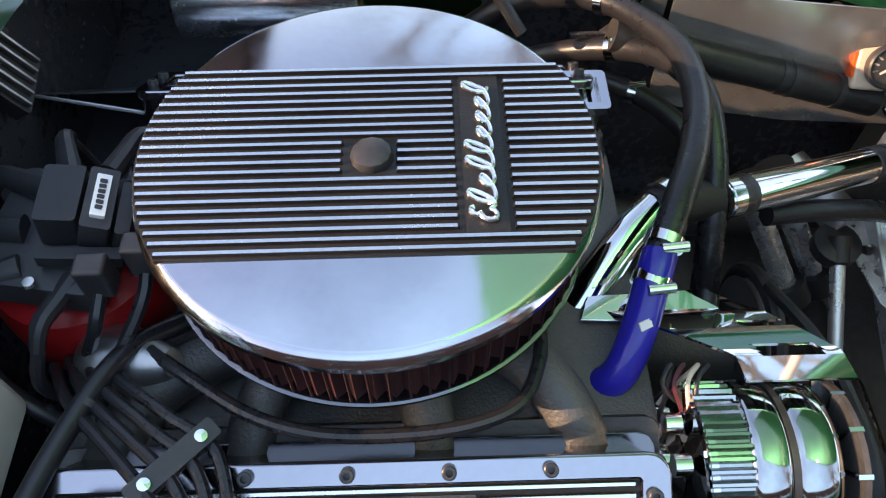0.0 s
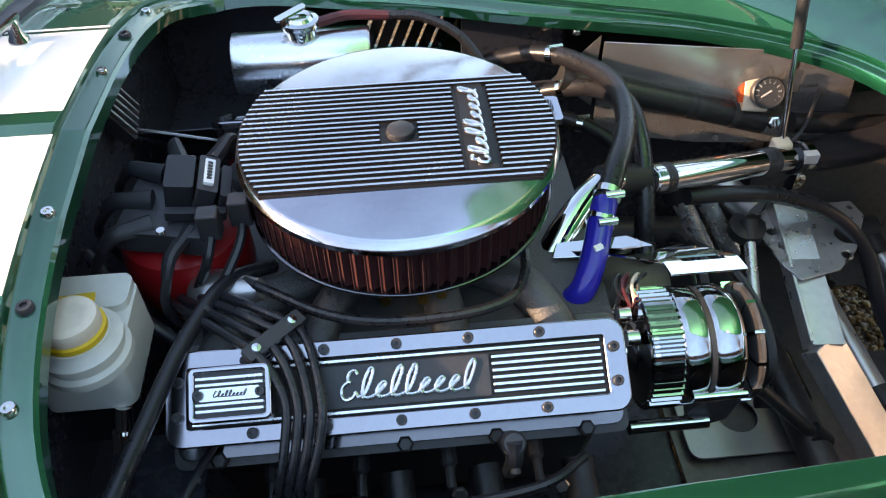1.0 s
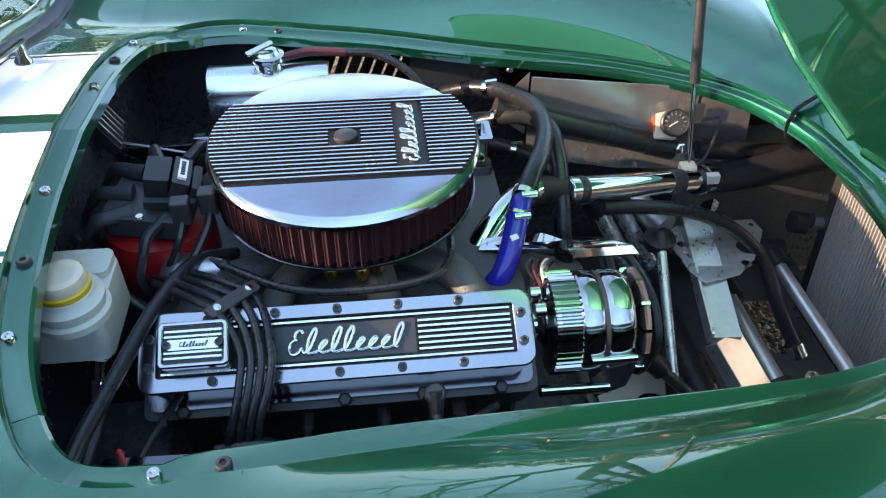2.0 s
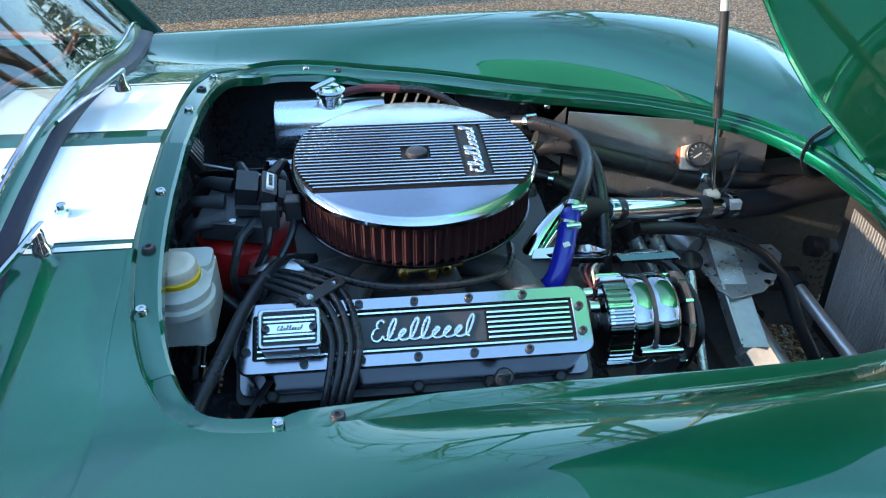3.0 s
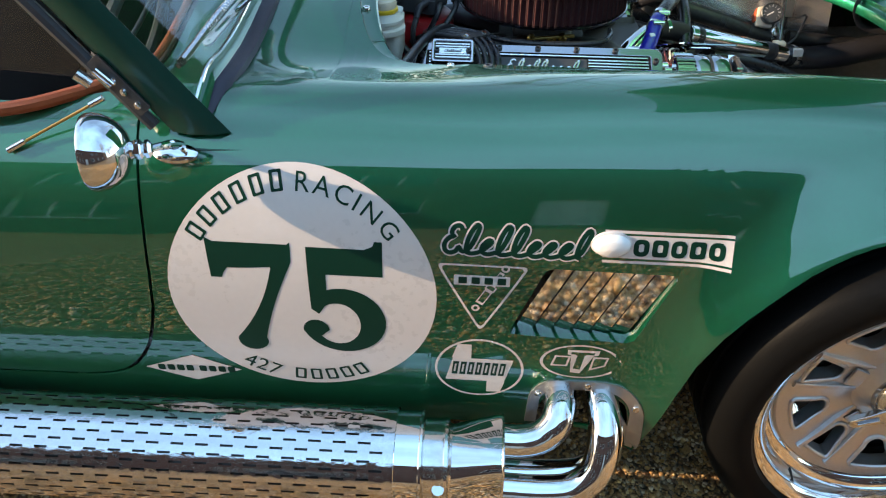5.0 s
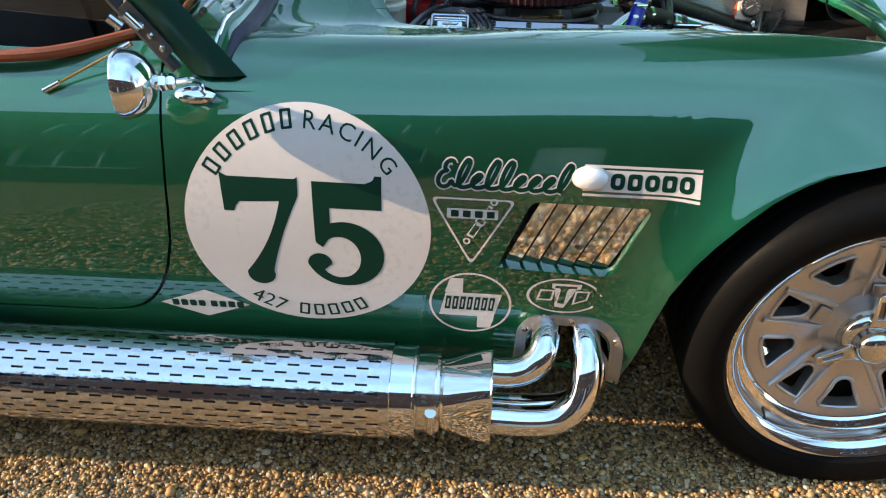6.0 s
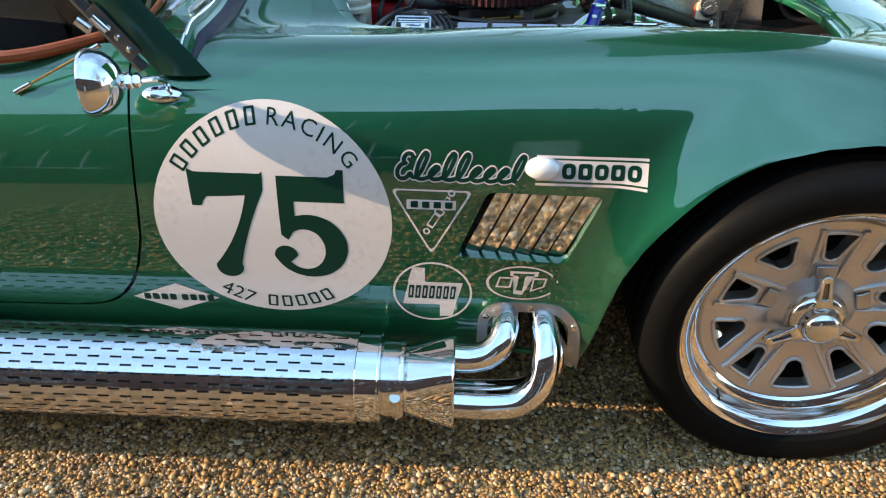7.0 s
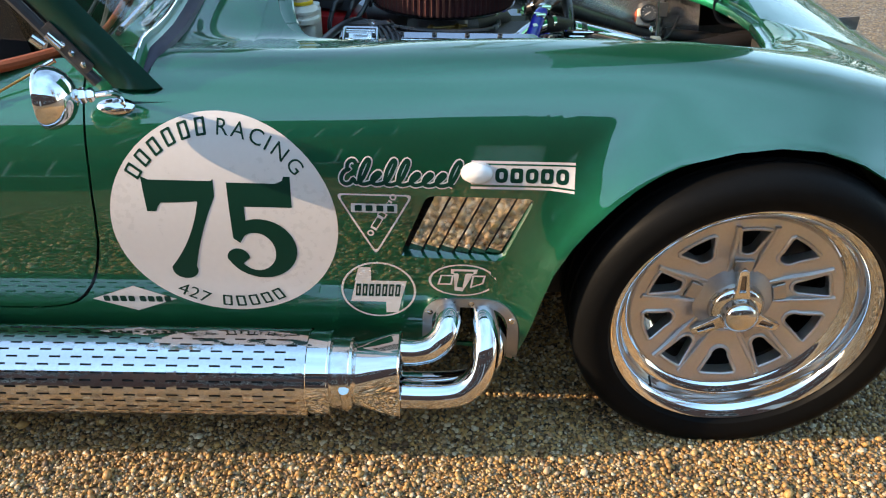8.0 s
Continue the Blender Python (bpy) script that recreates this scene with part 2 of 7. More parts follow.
def tube(pts, r, n=12, per=8, flat=1.0, caps=True):
    """A round hose along smoothed points; r may be a function of 0..1."""
    P = smooth_path(pts, per) if per > 1 else [Vector(p) for p in pts]
    V, F, up = [], [], None
    for i, p in enumerate(P):
        t = (P[min(i + 1, len(P) - 1)] - P[max(i - 1, 0)]).normalized()
        if up is None:
            up = t.orthogonal().normalized()
        up = (up - t * up.dot(t)).normalized()
        side = t.cross(up)
        rr = r(i / (len(P) - 1)) if callable(r) else r
        V += [tuple(p + rr * (math.cos(2 * math.pi * k / n) * up + flat * math.sin(2 * math.pi * k / n) * side)) for k in range(n)]
    for i in range(len(P) - 1):
        for k in range(n):
            j = (k + 1) % n
            F.append((i * n + k, i * n + j, (i + 1) * n + j, (i + 1) * n + k))
    if caps:
        F += [tuple(range(n - 1, -1, -1)), tuple((len(P) - 1) * n + k for k in range(n))]
    return V, F


def slab(outline, m, h, holes=()):
    """A flat plate: a 2D outline with holes, h thick along z, put at m."""
    bm = bmesh.new()
    edges = []
    for loop in (outline, *holes):
        vs = [bm.verts.new((x, y, 0)) for x, y in loop]
        edges += [bm.edges.new((vs[i], vs[(i + 1) % len(vs)])) for i in range(len(vs))]
    bmesh.ops.triangle_fill(bm, edges=edges, use_beauty=True)
    bmesh.ops.recalc_face_normals(bm, faces=bm.faces)
    if sum(f.normal.z for f in bm.faces) < 0:
        bmesh.ops.reverse_faces(bm, faces=bm.faces)
    if h:
        ext = bmesh.ops.extrude_face_region(bm, geom=bm.faces[:])
        bmesh.ops.translate(bm, vec=(0, 0, -h), verts=[v for v in ext["geom"] if isinstance(v, bmesh.types.BMVert)])
        bmesh.ops.recalc_face_normals(bm, faces=bm.faces)
    bm.verts.index_update()
    geo = [tuple(m @ v.co) for v in bm.verts], [tuple(v.index for v in f.verts) for f in bm.faces]
    bm.free()
    return geo


def rounded(x0, x1, y0, y1, r, n=5):
    """A rectangle's outline with rounded corners."""
    out = []
    for cx, cy, a in ((x1 - r, y1 - r, 0), (x0 + r, y1 - r, 90), (x0 + r, y0 + r, 180), (x1 - r, y0 + r, 270)):
        out += [(cx + r * math.cos(radians(a + 90 * i / n)), cy + r * math.sin(radians(a + 90 * i / n))) for i in range(n + 1)]
    return out


def circle(r, n=24, cx=0.0, cy=0.0):
    return [(cx + r * math.cos(2 * math.pi * i / n), cy + r * math.sin(2 * math.pi * i / n)) for i in range(n)]


def grid(rows):
    """A sheet through rows of points of equal length."""
    k = len(rows[0])
    V = [tuple(p) for r in rows for p in r]
    F = [(i * k + j, (i + 1) * k + j, (i + 1) * k + j + 1, i * k + j + 1) for i in range(len(rows) - 1) for j in range(k - 1)]
    return V, F


def thing(name, at, label, category, group="", kind=""):
    e = new(name)
    e.empty_display_size = 0.02
    e.matrix_basis = Matrix.Translation(at)
    return tagged(e, label, category, group, kind)


def part(name, geo, mat, parent=None, label="", bevel=0.0, smooth=35, thick=0.0, segments=2):
    """One mesh object from (verts, faces) in the plan's coordinates, under a thing or a part."""
    me = bpy.data.meshes.new(name)
    me.from_pydata(geo[0], [], geo[1])
    for k in mat if isinstance(mat, tuple) else (mat,):
        me.materials.append(k)
    if isinstance(mat, tuple):  # the first for what faces up, the second for flanks
        up = max((p.normal for p in me.polygons), key=lambda n: n.z)
        me.polygons.foreach_set("material_index", [0 if p.normal.dot(up) > 0.9 else 1 for p in me.polygons])
    if smooth:
        me.polygons.foreach_set("use_smooth", [True] * len(me.polygons))
        me.set_sharp_from_angle(angle=radians(smooth))
    if smooth and thick:  # the rim is shaded apart from the sheet
        seen = {}
        for p in me.polygons:
            for k in p.edge_keys:
                seen[k] = seen.get(k, 0) + 1
        for e in me.edges:
            if seen[e.key] == 1:
                e.use_edge_sharp = True
    ob = new(name, me)
    if parent:
        root = parent
        while root.parent:
            root = root.parent
        ob.parent = parent
        if parent == root:
            ob.matrix_parent_inverse = Matrix.Translation(-root.location)
    if thick:
        s = ob.modifiers.new("thickness", "SOLIDIFY")
        s.thickness, s.offset = thick, -1
    if bevel:
        b = ob.modifiers.new("bevel", "BEVEL")
        b.width, b.segments, b.limit_method, b.angle_limit = bevel, segments, "ANGLE", radians(40)
    if label:
        ob["label"] = label
    return ob


def lerp_table(tab, x):
    if x <= tab[0][0]:
        return tab[0][1]
    for (a, p), (b, q) in zip(tab, tab[1:]):
        if x <= b:
            t = (x - a) / (b - a)
            return p + (q - p) * t
    return tab[-1][1]


def soft_table(tab, x):
    """As lerp_table, through a smooth curve."""
    if x <= tab[0][0]:
        return tab[0][1]
    for i in range(len(tab) - 1):
        (a, p), (b, q) = tab[i], tab[i + 1]
        if x <= b:
            t = (x - a) / (b - a)
            m0 = (q - tab[i - 1][1]) / (b - tab[i - 1][0]) if i else (q - p) / (b - a)
            m1 = (tab[i + 2][1] - p) / (tab[i + 2][0] - a) if i + 2 < len(tab) else (q - p) / (b - a)
            h = b - a
            return (2 * t ** 3 - 3 * t * t + 1) * p + (t ** 3 - 2 * t * t + t) * h * m0 + (3 * t * t - 2 * t ** 3) * q + (t ** 3 - t * t) * h * m1
    return tab[-1][1]


# ---- the car's body: sections across it, station by station ----
C = 0.45  # the car's centreline
HALF = [(-1.3, 0.82), (-0.9, 0.808), (-0.5, 0.806), (-0.2, 0.806), (0.0, 0.809), (0.2, 0.812), (0.4, 0.814), (0.75, 0.818), (1.0, 0.808), (1.2, 0.77), (1.4, 0.66), (1.55, 0.5)]
CREST_Z = [(-1.3, 0.76), (-0.5, 0.775), (-0.2, 0.782), (0.0, 0.787), (0.2, 0.797), (0.4, 0.803), (0.6, 0.80), (0.75, 0.789), (0.92, 0.765), (1.1, 0.72), (1.3, 0.64), (1.55, 0.5)]
CREST_V = [(-1.3, 0.64), (-0.3, 0.63), (0.3, 0.62), (0.9, 0.61), (1.2, 0.55), (1.55, 0.3)]
HOLE_V = [(-0.02, 0.505), (0.17, 0.487), (0.35, 0.458), (0.5, 0.436), (0.63, 0.408), (0.73, 0.374), (0.83, 0.324), (0.92, 0.248), (0.98, 0.135), (1.0, 0.0)]
HOLE_R = [(-0.02, 0.500), (0.17, 0.480), (0.35, 0.462), (0.5, 0.444), (0.63, 0.428), (0.73, 0.412), (0.83, 0.382), (0.91, 0.318), (0.97, 0.19), (1.0, 0.0)]
HOLE_Z = [(-0.12, 0.764), (-0.06, 0.762), (0.05, 0.757), (0.26, 0.744), (0.48, 0.722), (0.72, 0.707), (0.95, 0.692), (1.2, 0.64), (1.55, 0.5)]
SCUTTLE = [(0.0, 0.858), (0.13, 0.849), (0.24, 0.834), (0.336, 0.815), (0.43, 0.792), (0.5, 0.779), (0.56, 0.775), (0.63, 0.781)]
ARCH = [(0.316, 0.2), (0.326, 0.238), (0.340, 0.286), (0.358, 0.372), (0.376, 0.434), (0.405, 0.492), (0.441, 0.546), (0.487, 0.595), (0.526, 0.627), (0.568, 0.651), (0.612, 0.666), (0.672, 0.680), (0.752, 0.688), (0.826, 0.683), (0.90, 0.662), (0.97, 0.624), (1.04, 0.56), (1.10, 0.46), (1.14, 0.33), (1.16, 0.2)]
GAP = [(0.2925, -0.66), (0.294, -0.63), (0.297, -0.605), (0.303, -0.58), (0.313, -0.56), (0.33, -0.54), (0.352, -0.523), (0.38, -0.507), (0.415, -0.495), (0.46, -0.484), (0.52, -0.479), (0.60, -0.478), (0.70, -0.482), (0.80, -0.488)]  # the door's front edge, x over z
SEAM = -0.44
ROUND = [(-1.3, 1.9), (-0.5, 1.95), (-0.3, 2.15), (0.0, 2.45), (0.3, 2.65), (1.6, 2.7)]
REAR, CORNER = -0.212, 0.200


def hole_v(x, side=-1):
    """Half width of the bonnet opening at x; it is a little wider on the right at the front."""
    if x <= REAR:
        return 0.0
    if x < REAR + CORNER:
        u = 1 - (x - REAR) / CORNER
        return 0.505 * max(0.0, 1 - u ** 3.6) ** (1 / 3.6)
    return max(0.0, soft_table(HOLE_V if side < 0 else HOLE_R, x)) if x < 1.0 else 0.0


def arch_z(x):
    return lerp_table(ARCH, x) if ARCH[0][0] < x < ARCH[-1][0] else 0.2


def flare(x, z):
    d = 9.0
    for (a, p), (b, q) in zip(ARCH, ARCH[1:]):
        w = max(0, min(1, ((x - a) * (b - a) + (z - p) * (q - p)) / ((b - a) ** 2 + (q - p) ** 2)))
        d = min(d, math.hypot(x - a - w * (b - a), z - p - w * (q - p)))
    return 0.050 * max(0.0, 1 - d / 0.100) ** 1.7


def top_z(x, v, v0, vc, zc):
    u = (v - v0) / (vc - v0)
    z0 = soft_table(HOLE_Z, x)
    new_z = z0 + (zc - z0) * (1 - (1 - u) ** 1.9)
    if x > 0.14:
        return new_z
    old = soft_table(SCUTTLE, v) * (1 - u) + (soft_table(SCUTTLE, v) + zc - SCUTTLE[-1][1]) * u
    near = max(0, min(1, (x + 0.34) / 0.14))
    old -= 0.0135 * math.exp(-((v - 0.48) / 0.075) ** 2) * near * near * (3 - 2 * near)
    w = max(0, min(1, (x + 0.12) / 0.26))
    w = w * w * (3 - 2 * w)
    return old + (new_z - old) * w


def side_line(x, bottom, start=None):
    """Points (v, z) from the crest down the side to bottom."""
    vc, zc, vs, zs = soft_table(CREST_V, x), soft_table(CREST_Z, x), soft_table(HALF, x), 0.46
    zs = min(zs, zc - 0.12)
    out, e = [], 2 / soft_table(ROUND, x)
    for i in range(41):
        a = math.pi / 2 * (1 - i / 40)
        out.append((vc + (vs - vc) * abs(math.cos(a)) ** e, zs + (zc - zs) * abs(math.sin(a)) ** e))
    for i in range(1, 30):
        z = zs - (zs - 0.16) * i / 29
        out.append((vs - 0.045 * ((zs - z) / 0.3) ** 2.2, z))
    return [(v + (flare(x, z) * max(0.0, min(1.0, (zc - z) / 0.085)) if 0.2 < x < 1.4 else 0), z) for v, z in out]


def side_v(x, z):
    L = side_line(x, 0.2)
    for (v, a), (w, b) in zip(L, L[1:]):
        if b <= z <= a:
            return v + (w - v) * (a - z) / max(1e-9, a - b)
    return L[-1][0]


def resample(L, k, lo, hi):
    """k + 1 points evenly along the polyline L between heights hi and lo."""
    pts = []
    for (v, a), (w, b) in zip(L, L[1:]):
        if not pts and a >= hi >= b:
            pts.append((v + (w - v) * (a - hi) / max(1e-9, a - b), hi))
        if b < hi:
            if b <= lo:
                pts.append((v + (w - v) * (a - lo) / max(1e-9, a - b), lo))
                break
            pts.append((w, b))
    d = [0.0]
    for p, q in zip(pts, pts[1:]):
        d.append(d[-1] + math.dist(p, q))
    out, j = [], 0
    for i in range(k + 1):
        s = d[-1] * i / k
        while j < len(d) - 2 and d[j + 1] < s:
            j += 1
        t = (s - d[j]) / max(1e-9, d[j + 1] - d[j])
        out.append((pts[j][0] + (pts[j + 1][0] - pts[j][0]) * t, pts[j][1] + (pts[j + 1][1] - pts[j][1]) * t))
    return out


def stations(a, b, step, tight=()):
    xs = {round(a + (b - a) * i / max(1, round((b - a) / step)), 5) for i in range(max(1, round((b - a) / step)) + 1)}
    for c, w, k in tight:
        xs |= {round(c + w * (i / k) ** 2, 5) for i in range(k + 1) if a <= c + w * (i / k) ** 2 <= b}
    return sorted(xs)


def body_rows(sign):
    """Rows of the shell ahead of the door, from the opening's edge to the sill."""
    rows = []
    for x in stations(SEAM, 1.55, 0.025, ((REAR, 0.09, 14), (ARCH[0][0], 0.06, 10), (ARCH[-1][0], -0.05, 8), (1.0, -0.03, 8))):
        rows.append([(x, C - sign * v, z) for v, z in body_row(x, sign)])
    return rows


def body_row(x, sign, deep=34):
    v0, vc, zc = hole_v(x, sign), soft_table(CREST_V, x), soft_table(CREST_Z, x)
    row = [(v0 + (vc - v0) * i / 16, top_z(x, v0 + (vc - v0) * i / 16, v0, vc, zc)) for i in range(16)]
    return row + resample(side_line(x, 0.2), deep, max(arch_z(x), 0.2), zc)


def inside(outline, x, z):
    """Whether (x, z) lies in a convex outline given anticlockwise."""
    return all((b[0] - a[0]) * (z - a[1]) - (b[1] - a[1]) * (x - a[0]) >= -1e-7 for a, b in zip(outline, outline[1:] + outline[:1]))


def cut(geo, outline, side):
    """Cuts a convex hole, given in x and z anticlockwise, into the shell's side."""
    bm = bmesh.new()
    vs = [bm.verts.new(p) for p in geo[0]]
    for f in geo[1]:
        bm.faces.new([vs[i] for i in f])
    xs, zs = [p[0] for p in outline], [p[1] for p in outline]

    def near(f):
        c = f.calc_center_median()
        return (C - c.y) * side > 0.68 and min(xs) - 0.05 < c.x < max(xs) + 0.05 and min(zs) - 0.05 < c.z < max(zs) + 0.05
    for a, b in zip(outline, outline[1:] + outline[:1]):
        fs = [f for f in bm.faces if near(f)]
        geom = list({*fs, *(e for f in fs for e in f.edges), *(v for f in fs for v in f.verts)})
        bmesh.ops.bisect_plane(bm, geom=geom, dist=1e-5, plane_co=(a[0], 0, a[1]), plane_no=(b[1] - a[1], 0, a[0] - b[0]))
    gone = [f for f in bm.faces if near(f) and inside(outline, f.calc_center_median().x, f.calc_center_median().z)]
    bmesh.ops.delete(bm, geom=gone, context="FACES")
    bm.verts.index_update()
    out = [tuple(v.co) for v in bm.verts], [tuple(v.index for v in f.verts) for f in bm.faces]
    bm.free()
    return out


def round_corners(poly, r, n=4):
    out = []
    for i, p in enumerate(poly):
        a, p, b = Vector(poly[i - 1]), Vector(p), Vector(poly[(i + 1) % len(poly)])
        da, db = (a - p).normalized() * r, (b - p).normalized() * r
        for k in range(n + 1):
            t = k / n
            out.append(tuple((1 - t) ** 2 * (p + da) + 2 * t * (1 - t) * p + t * t * (p + db)))
    return out


VENT = round_corners([(0.086, 0.441), (0.284, 0.434), (0.338, 0.569), (0.138, 0.571)], 0.014)
PORT = [(0.150, 0.21), (0.305, 0.21), (0.306, 0.265), (0.292, 0.300), (0.265, 0.317), (0.190, 0.317), (0.164, 0.300), (0.150, 0.265)]

car = thing("sports_car", (0.4, C, 0), "glossy green open two-seat sports car with white stripes", "car")
for s in (1, -1):
    shell = grid(body_rows(s))
    if s > 0:
        shell = shell[0], [tuple(reversed(f)) for f in shell[1]]
    shell = cut(shell, VENT, s)
    if s > 0:
        shell = cut(shell, PORT, s)
    # behind the seam: the scuttle's rear edge, the wing up to the door's gap, and the sill under it
    strip = [[] for _ in range(8)]
    zs = [0.2925 + 0.4815 * (i / 60) ** 1.5 for i in range(61)]
    for k in range(8):
        x = -0.504 + (SEAM + 0.504) * k / 7
        strip[k] = [(x, C - s * v, z) for v, z in body_row(x, s)[:17] if v < 0.60]
        for j in (0.6, 1.0):
            x = lerp_table(GAP, 0.79) * j - 0.504 * (1 - j)
            x += (SEAM - x) * k / 7
            v, z = body_row(x, s)[16 if j == 1.0 else 15]
            strip[k].append((x, C - s * v, z))
        for z in reversed(zs):
            x = lerp_table(GAP, z)
            x += (SEAM - x) * k / 7
            strip[k].append((x, C - s * side_v(x, z), z))
    low = [[(x, C - s * v, z) for v, z in resample(side_line(x, 0.2), 10, 0.2, 0.2925)] for x in stations(-1.3, SEAM, 0.03)]
    for g in (grid(strip), grid(low)):
        shell = join(shell, (g[0], [tuple(reversed(f)) for f in g[1]]) if s > 0 else g)
    part("front_wing", shell, GREEN, car, "", thick=0.005)
    # the door, with a gap all round
    rows = [[] for _ in range(25)]
    for z in reversed([0.297 + 0.473 * (i / 60) ** 1.5 for i in range(61)]):
        for k in range(25):
            x = -1.3 + (lerp_table(GAP, max(z - 0.004, 0.2925)) - 0.0045 + 1.3) * (1 - (1 - k / 24) ** 1.5)
            z1 = 0.297 + (z - 0.297) * (0.975 + 0.025 * min(1.0, max(0.0, (x + 0.66) / 0.12)))
            rows[k].append((x, C - s * side_v(x, min(z1, soft_table(CREST_Z, x) - 0.002)), z1))
    g = grid(rows)
    zj = [0.28 + 0.49 * k / 24 for k in range(25)]
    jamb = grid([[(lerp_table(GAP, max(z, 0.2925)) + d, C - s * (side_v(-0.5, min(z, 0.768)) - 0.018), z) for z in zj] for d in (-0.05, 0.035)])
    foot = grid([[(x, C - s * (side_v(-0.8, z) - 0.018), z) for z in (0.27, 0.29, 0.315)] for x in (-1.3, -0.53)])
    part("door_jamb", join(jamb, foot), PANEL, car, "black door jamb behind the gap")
    door = part("door", (g[0], [tuple(reversed(f)) for f in g[1]]) if s > 0 else g, GREEN, car, thick=0.012)
    lip = [(x, C - s * v, z) for x, v, z in ((-1.3, 0.715, 0.748), (-1.0, 0.722, 0.751), (-0.80, 0.722, 0.754), (-0.71, 0.715, 0.757), (-0.655, 0.700, 0.761), (-0.60, 0.672, 0.768), (-0.555, 0.640, 0.774))]
    part("door_top_trim", tube(lip, 0.011, 10, 6), LEATHER, door, "tan leather roll along the door top")
# flange round the opening
xs = stations(REAR, 1.0, 0.02, ((REAR, 0.1, 16), (1.0, -0.05, 10)))
ring = [(x, C - hole_v(x, 1)) for x in xs] + [(x, C + hole_v(x, -1)) for x in reversed(xs[1:-1])]


def opening_z(x, v, side):
    vc, zc = soft_table(CREST_V, x), soft_table(CREST_Z, x)
    return top_z(x, v, hole_v(x, side), vc, zc)


rows = []
for i, (x, y) in enumerate(ring):
    a, b = Vector(ring[i - 1]), Vector(ring[(i + 1) % len(ring)])
    d = (b - a).normalized()
    nrm = Vector((-d.y, d.x))
    if nrm.dot(Vector((0.4, C)) - Vector((x, y))) < 0:
        nrm = -nrm
    z = opening_z(x, abs(C - y), 1 if y < C else -1)
    k = 1.0 if y > C - 0.30 or x < -0.1 else max(0.2, min(1, 1 - (x + 0.12) / 0.34))
    prof = [(0.0, 0.0), (0.002, -0.004 * k), (0.003, -0.010 * k), (0.006, -0.012 * k), (0.032, -0.013 * k), (0.036, -0.016 * k - 0.001), (0.037, -0.034)]
    wide = 0.92 if x < 0.4 else max(0.6, 0.92 - (x - 0.4))
    rows.append([(x + nrm.x * o * wide, y + nrm.y * o * wide, z + h) for o, h in prof])
rows.append(rows[0])
part("bonnet_gutter", grid(rows), GREEN, car, "green gutter round the bonnet opening", thick=0.003)
# crown of the scuttle behind the opening closes at the middle; its stripes lie on it

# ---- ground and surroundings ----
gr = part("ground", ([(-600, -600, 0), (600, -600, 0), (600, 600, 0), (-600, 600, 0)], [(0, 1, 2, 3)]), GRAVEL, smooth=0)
tagged(gr, "golden brown gravel drive in low sunlight", "gravel", kind="structure")


def pebbles(x0, x1, y0, y1, pitch, seed):
    """Loose stones, each an eight-sided lump, as one mesh."""
    rng = np.random.default_rng(seed)
    nx, ny = int((x1 - x0) / pitch), int((y1 - y0) / pitch)
    gx, gy = np.meshgrid(np.arange(nx), np.arange(ny))
    n = nx * ny
    cx = x0 + (gx.ravel() + rng.uniform(0, 1, n)) * pitch
    cy = y0 + (gy.ravel() + rng.uniform(0, 1, n)) * pitch
    r = pitch * rng.lognormal(-0.50, 0.28, n)
    t = (1 + 5 ** 0.5) / 2
    base = np.array([(-1, t, 0), (1, t, 0), (-1, -t, 0), (1, -t, 0), (0, -1, t), (0, 1, t), (0, -1, -t), (0, 1, -t), (t, 0, -1), (t, 0, 1), (-t, 0, -1), (-t, 0, 1)]) / math.hypot(1, t)
    tri = np.array([(0, 11, 5), (0, 5, 1), (0, 1, 7), (0, 7, 10), (0, 10, 11), (1, 5, 9), (5, 11, 4), (11, 10, 2), (10, 7, 6), (7, 1, 8), (3, 9, 4), (3, 4, 2), (3, 2, 6), (3, 6, 8), (3, 8, 9), (4, 9, 5), (2, 4, 11), (6, 2, 10), (8, 6, 7), (9, 8, 1)])
    sc = np.stack([r * rng.uniform(0.8, 1.35, n), r * rng.uniform(0.7, 1.1, n), r * rng.uniform(0.5, 0.85, n)], 1)
    v = base[None] * sc[:, None] * rng.uniform(0.70, 1.22, (n, 12, 1))
    a = rng.uniform(0, 2 * np.pi, n)
    tilt = rng.normal(0, 0.35, n)
    ct, st = np.cos(tilt)[:, None], np.sin(tilt)[:, None]
    x, z = v[..., 0] * ct - v[..., 2] * st, v[..., 0] * st + v[..., 2] * ct
    y = v[..., 1]
    ca, sa = np.cos(a)[:, None], np.sin(a)[:, None]
    out = np.stack([x * ca - y * sa + cx[:, None], x * sa + y * ca + cy[:, None], z + (rng.uniform(-0.5, 0.9, n) * r)[:, None]], 2).reshape(-1, 3)
    f = (tri[None] + 12 * np.arange(n)[:, None, None]).reshape(-1, 3)
    me = bpy.data.meshes.new("gravel")
    me.vertices.add(len(out))
    me.vertices.foreach_set("co", out.ravel())
    me.loops.add(f.size)
    me.loops.foreach_set("vertex_index", f.ravel().astype(np.int32))
    me.polygons.add(len(f))
    me.polygons.foreach_set("loop_start", np.arange(0, f.size, 3, dtype=np.int32))
    me.update(calc_edges=True)
    me.materials.append(PEBBLE)
    return tagged(new("gravel", me), "loose golden and brown pea gravel beside and under the car", "gravel", kind="stuff")


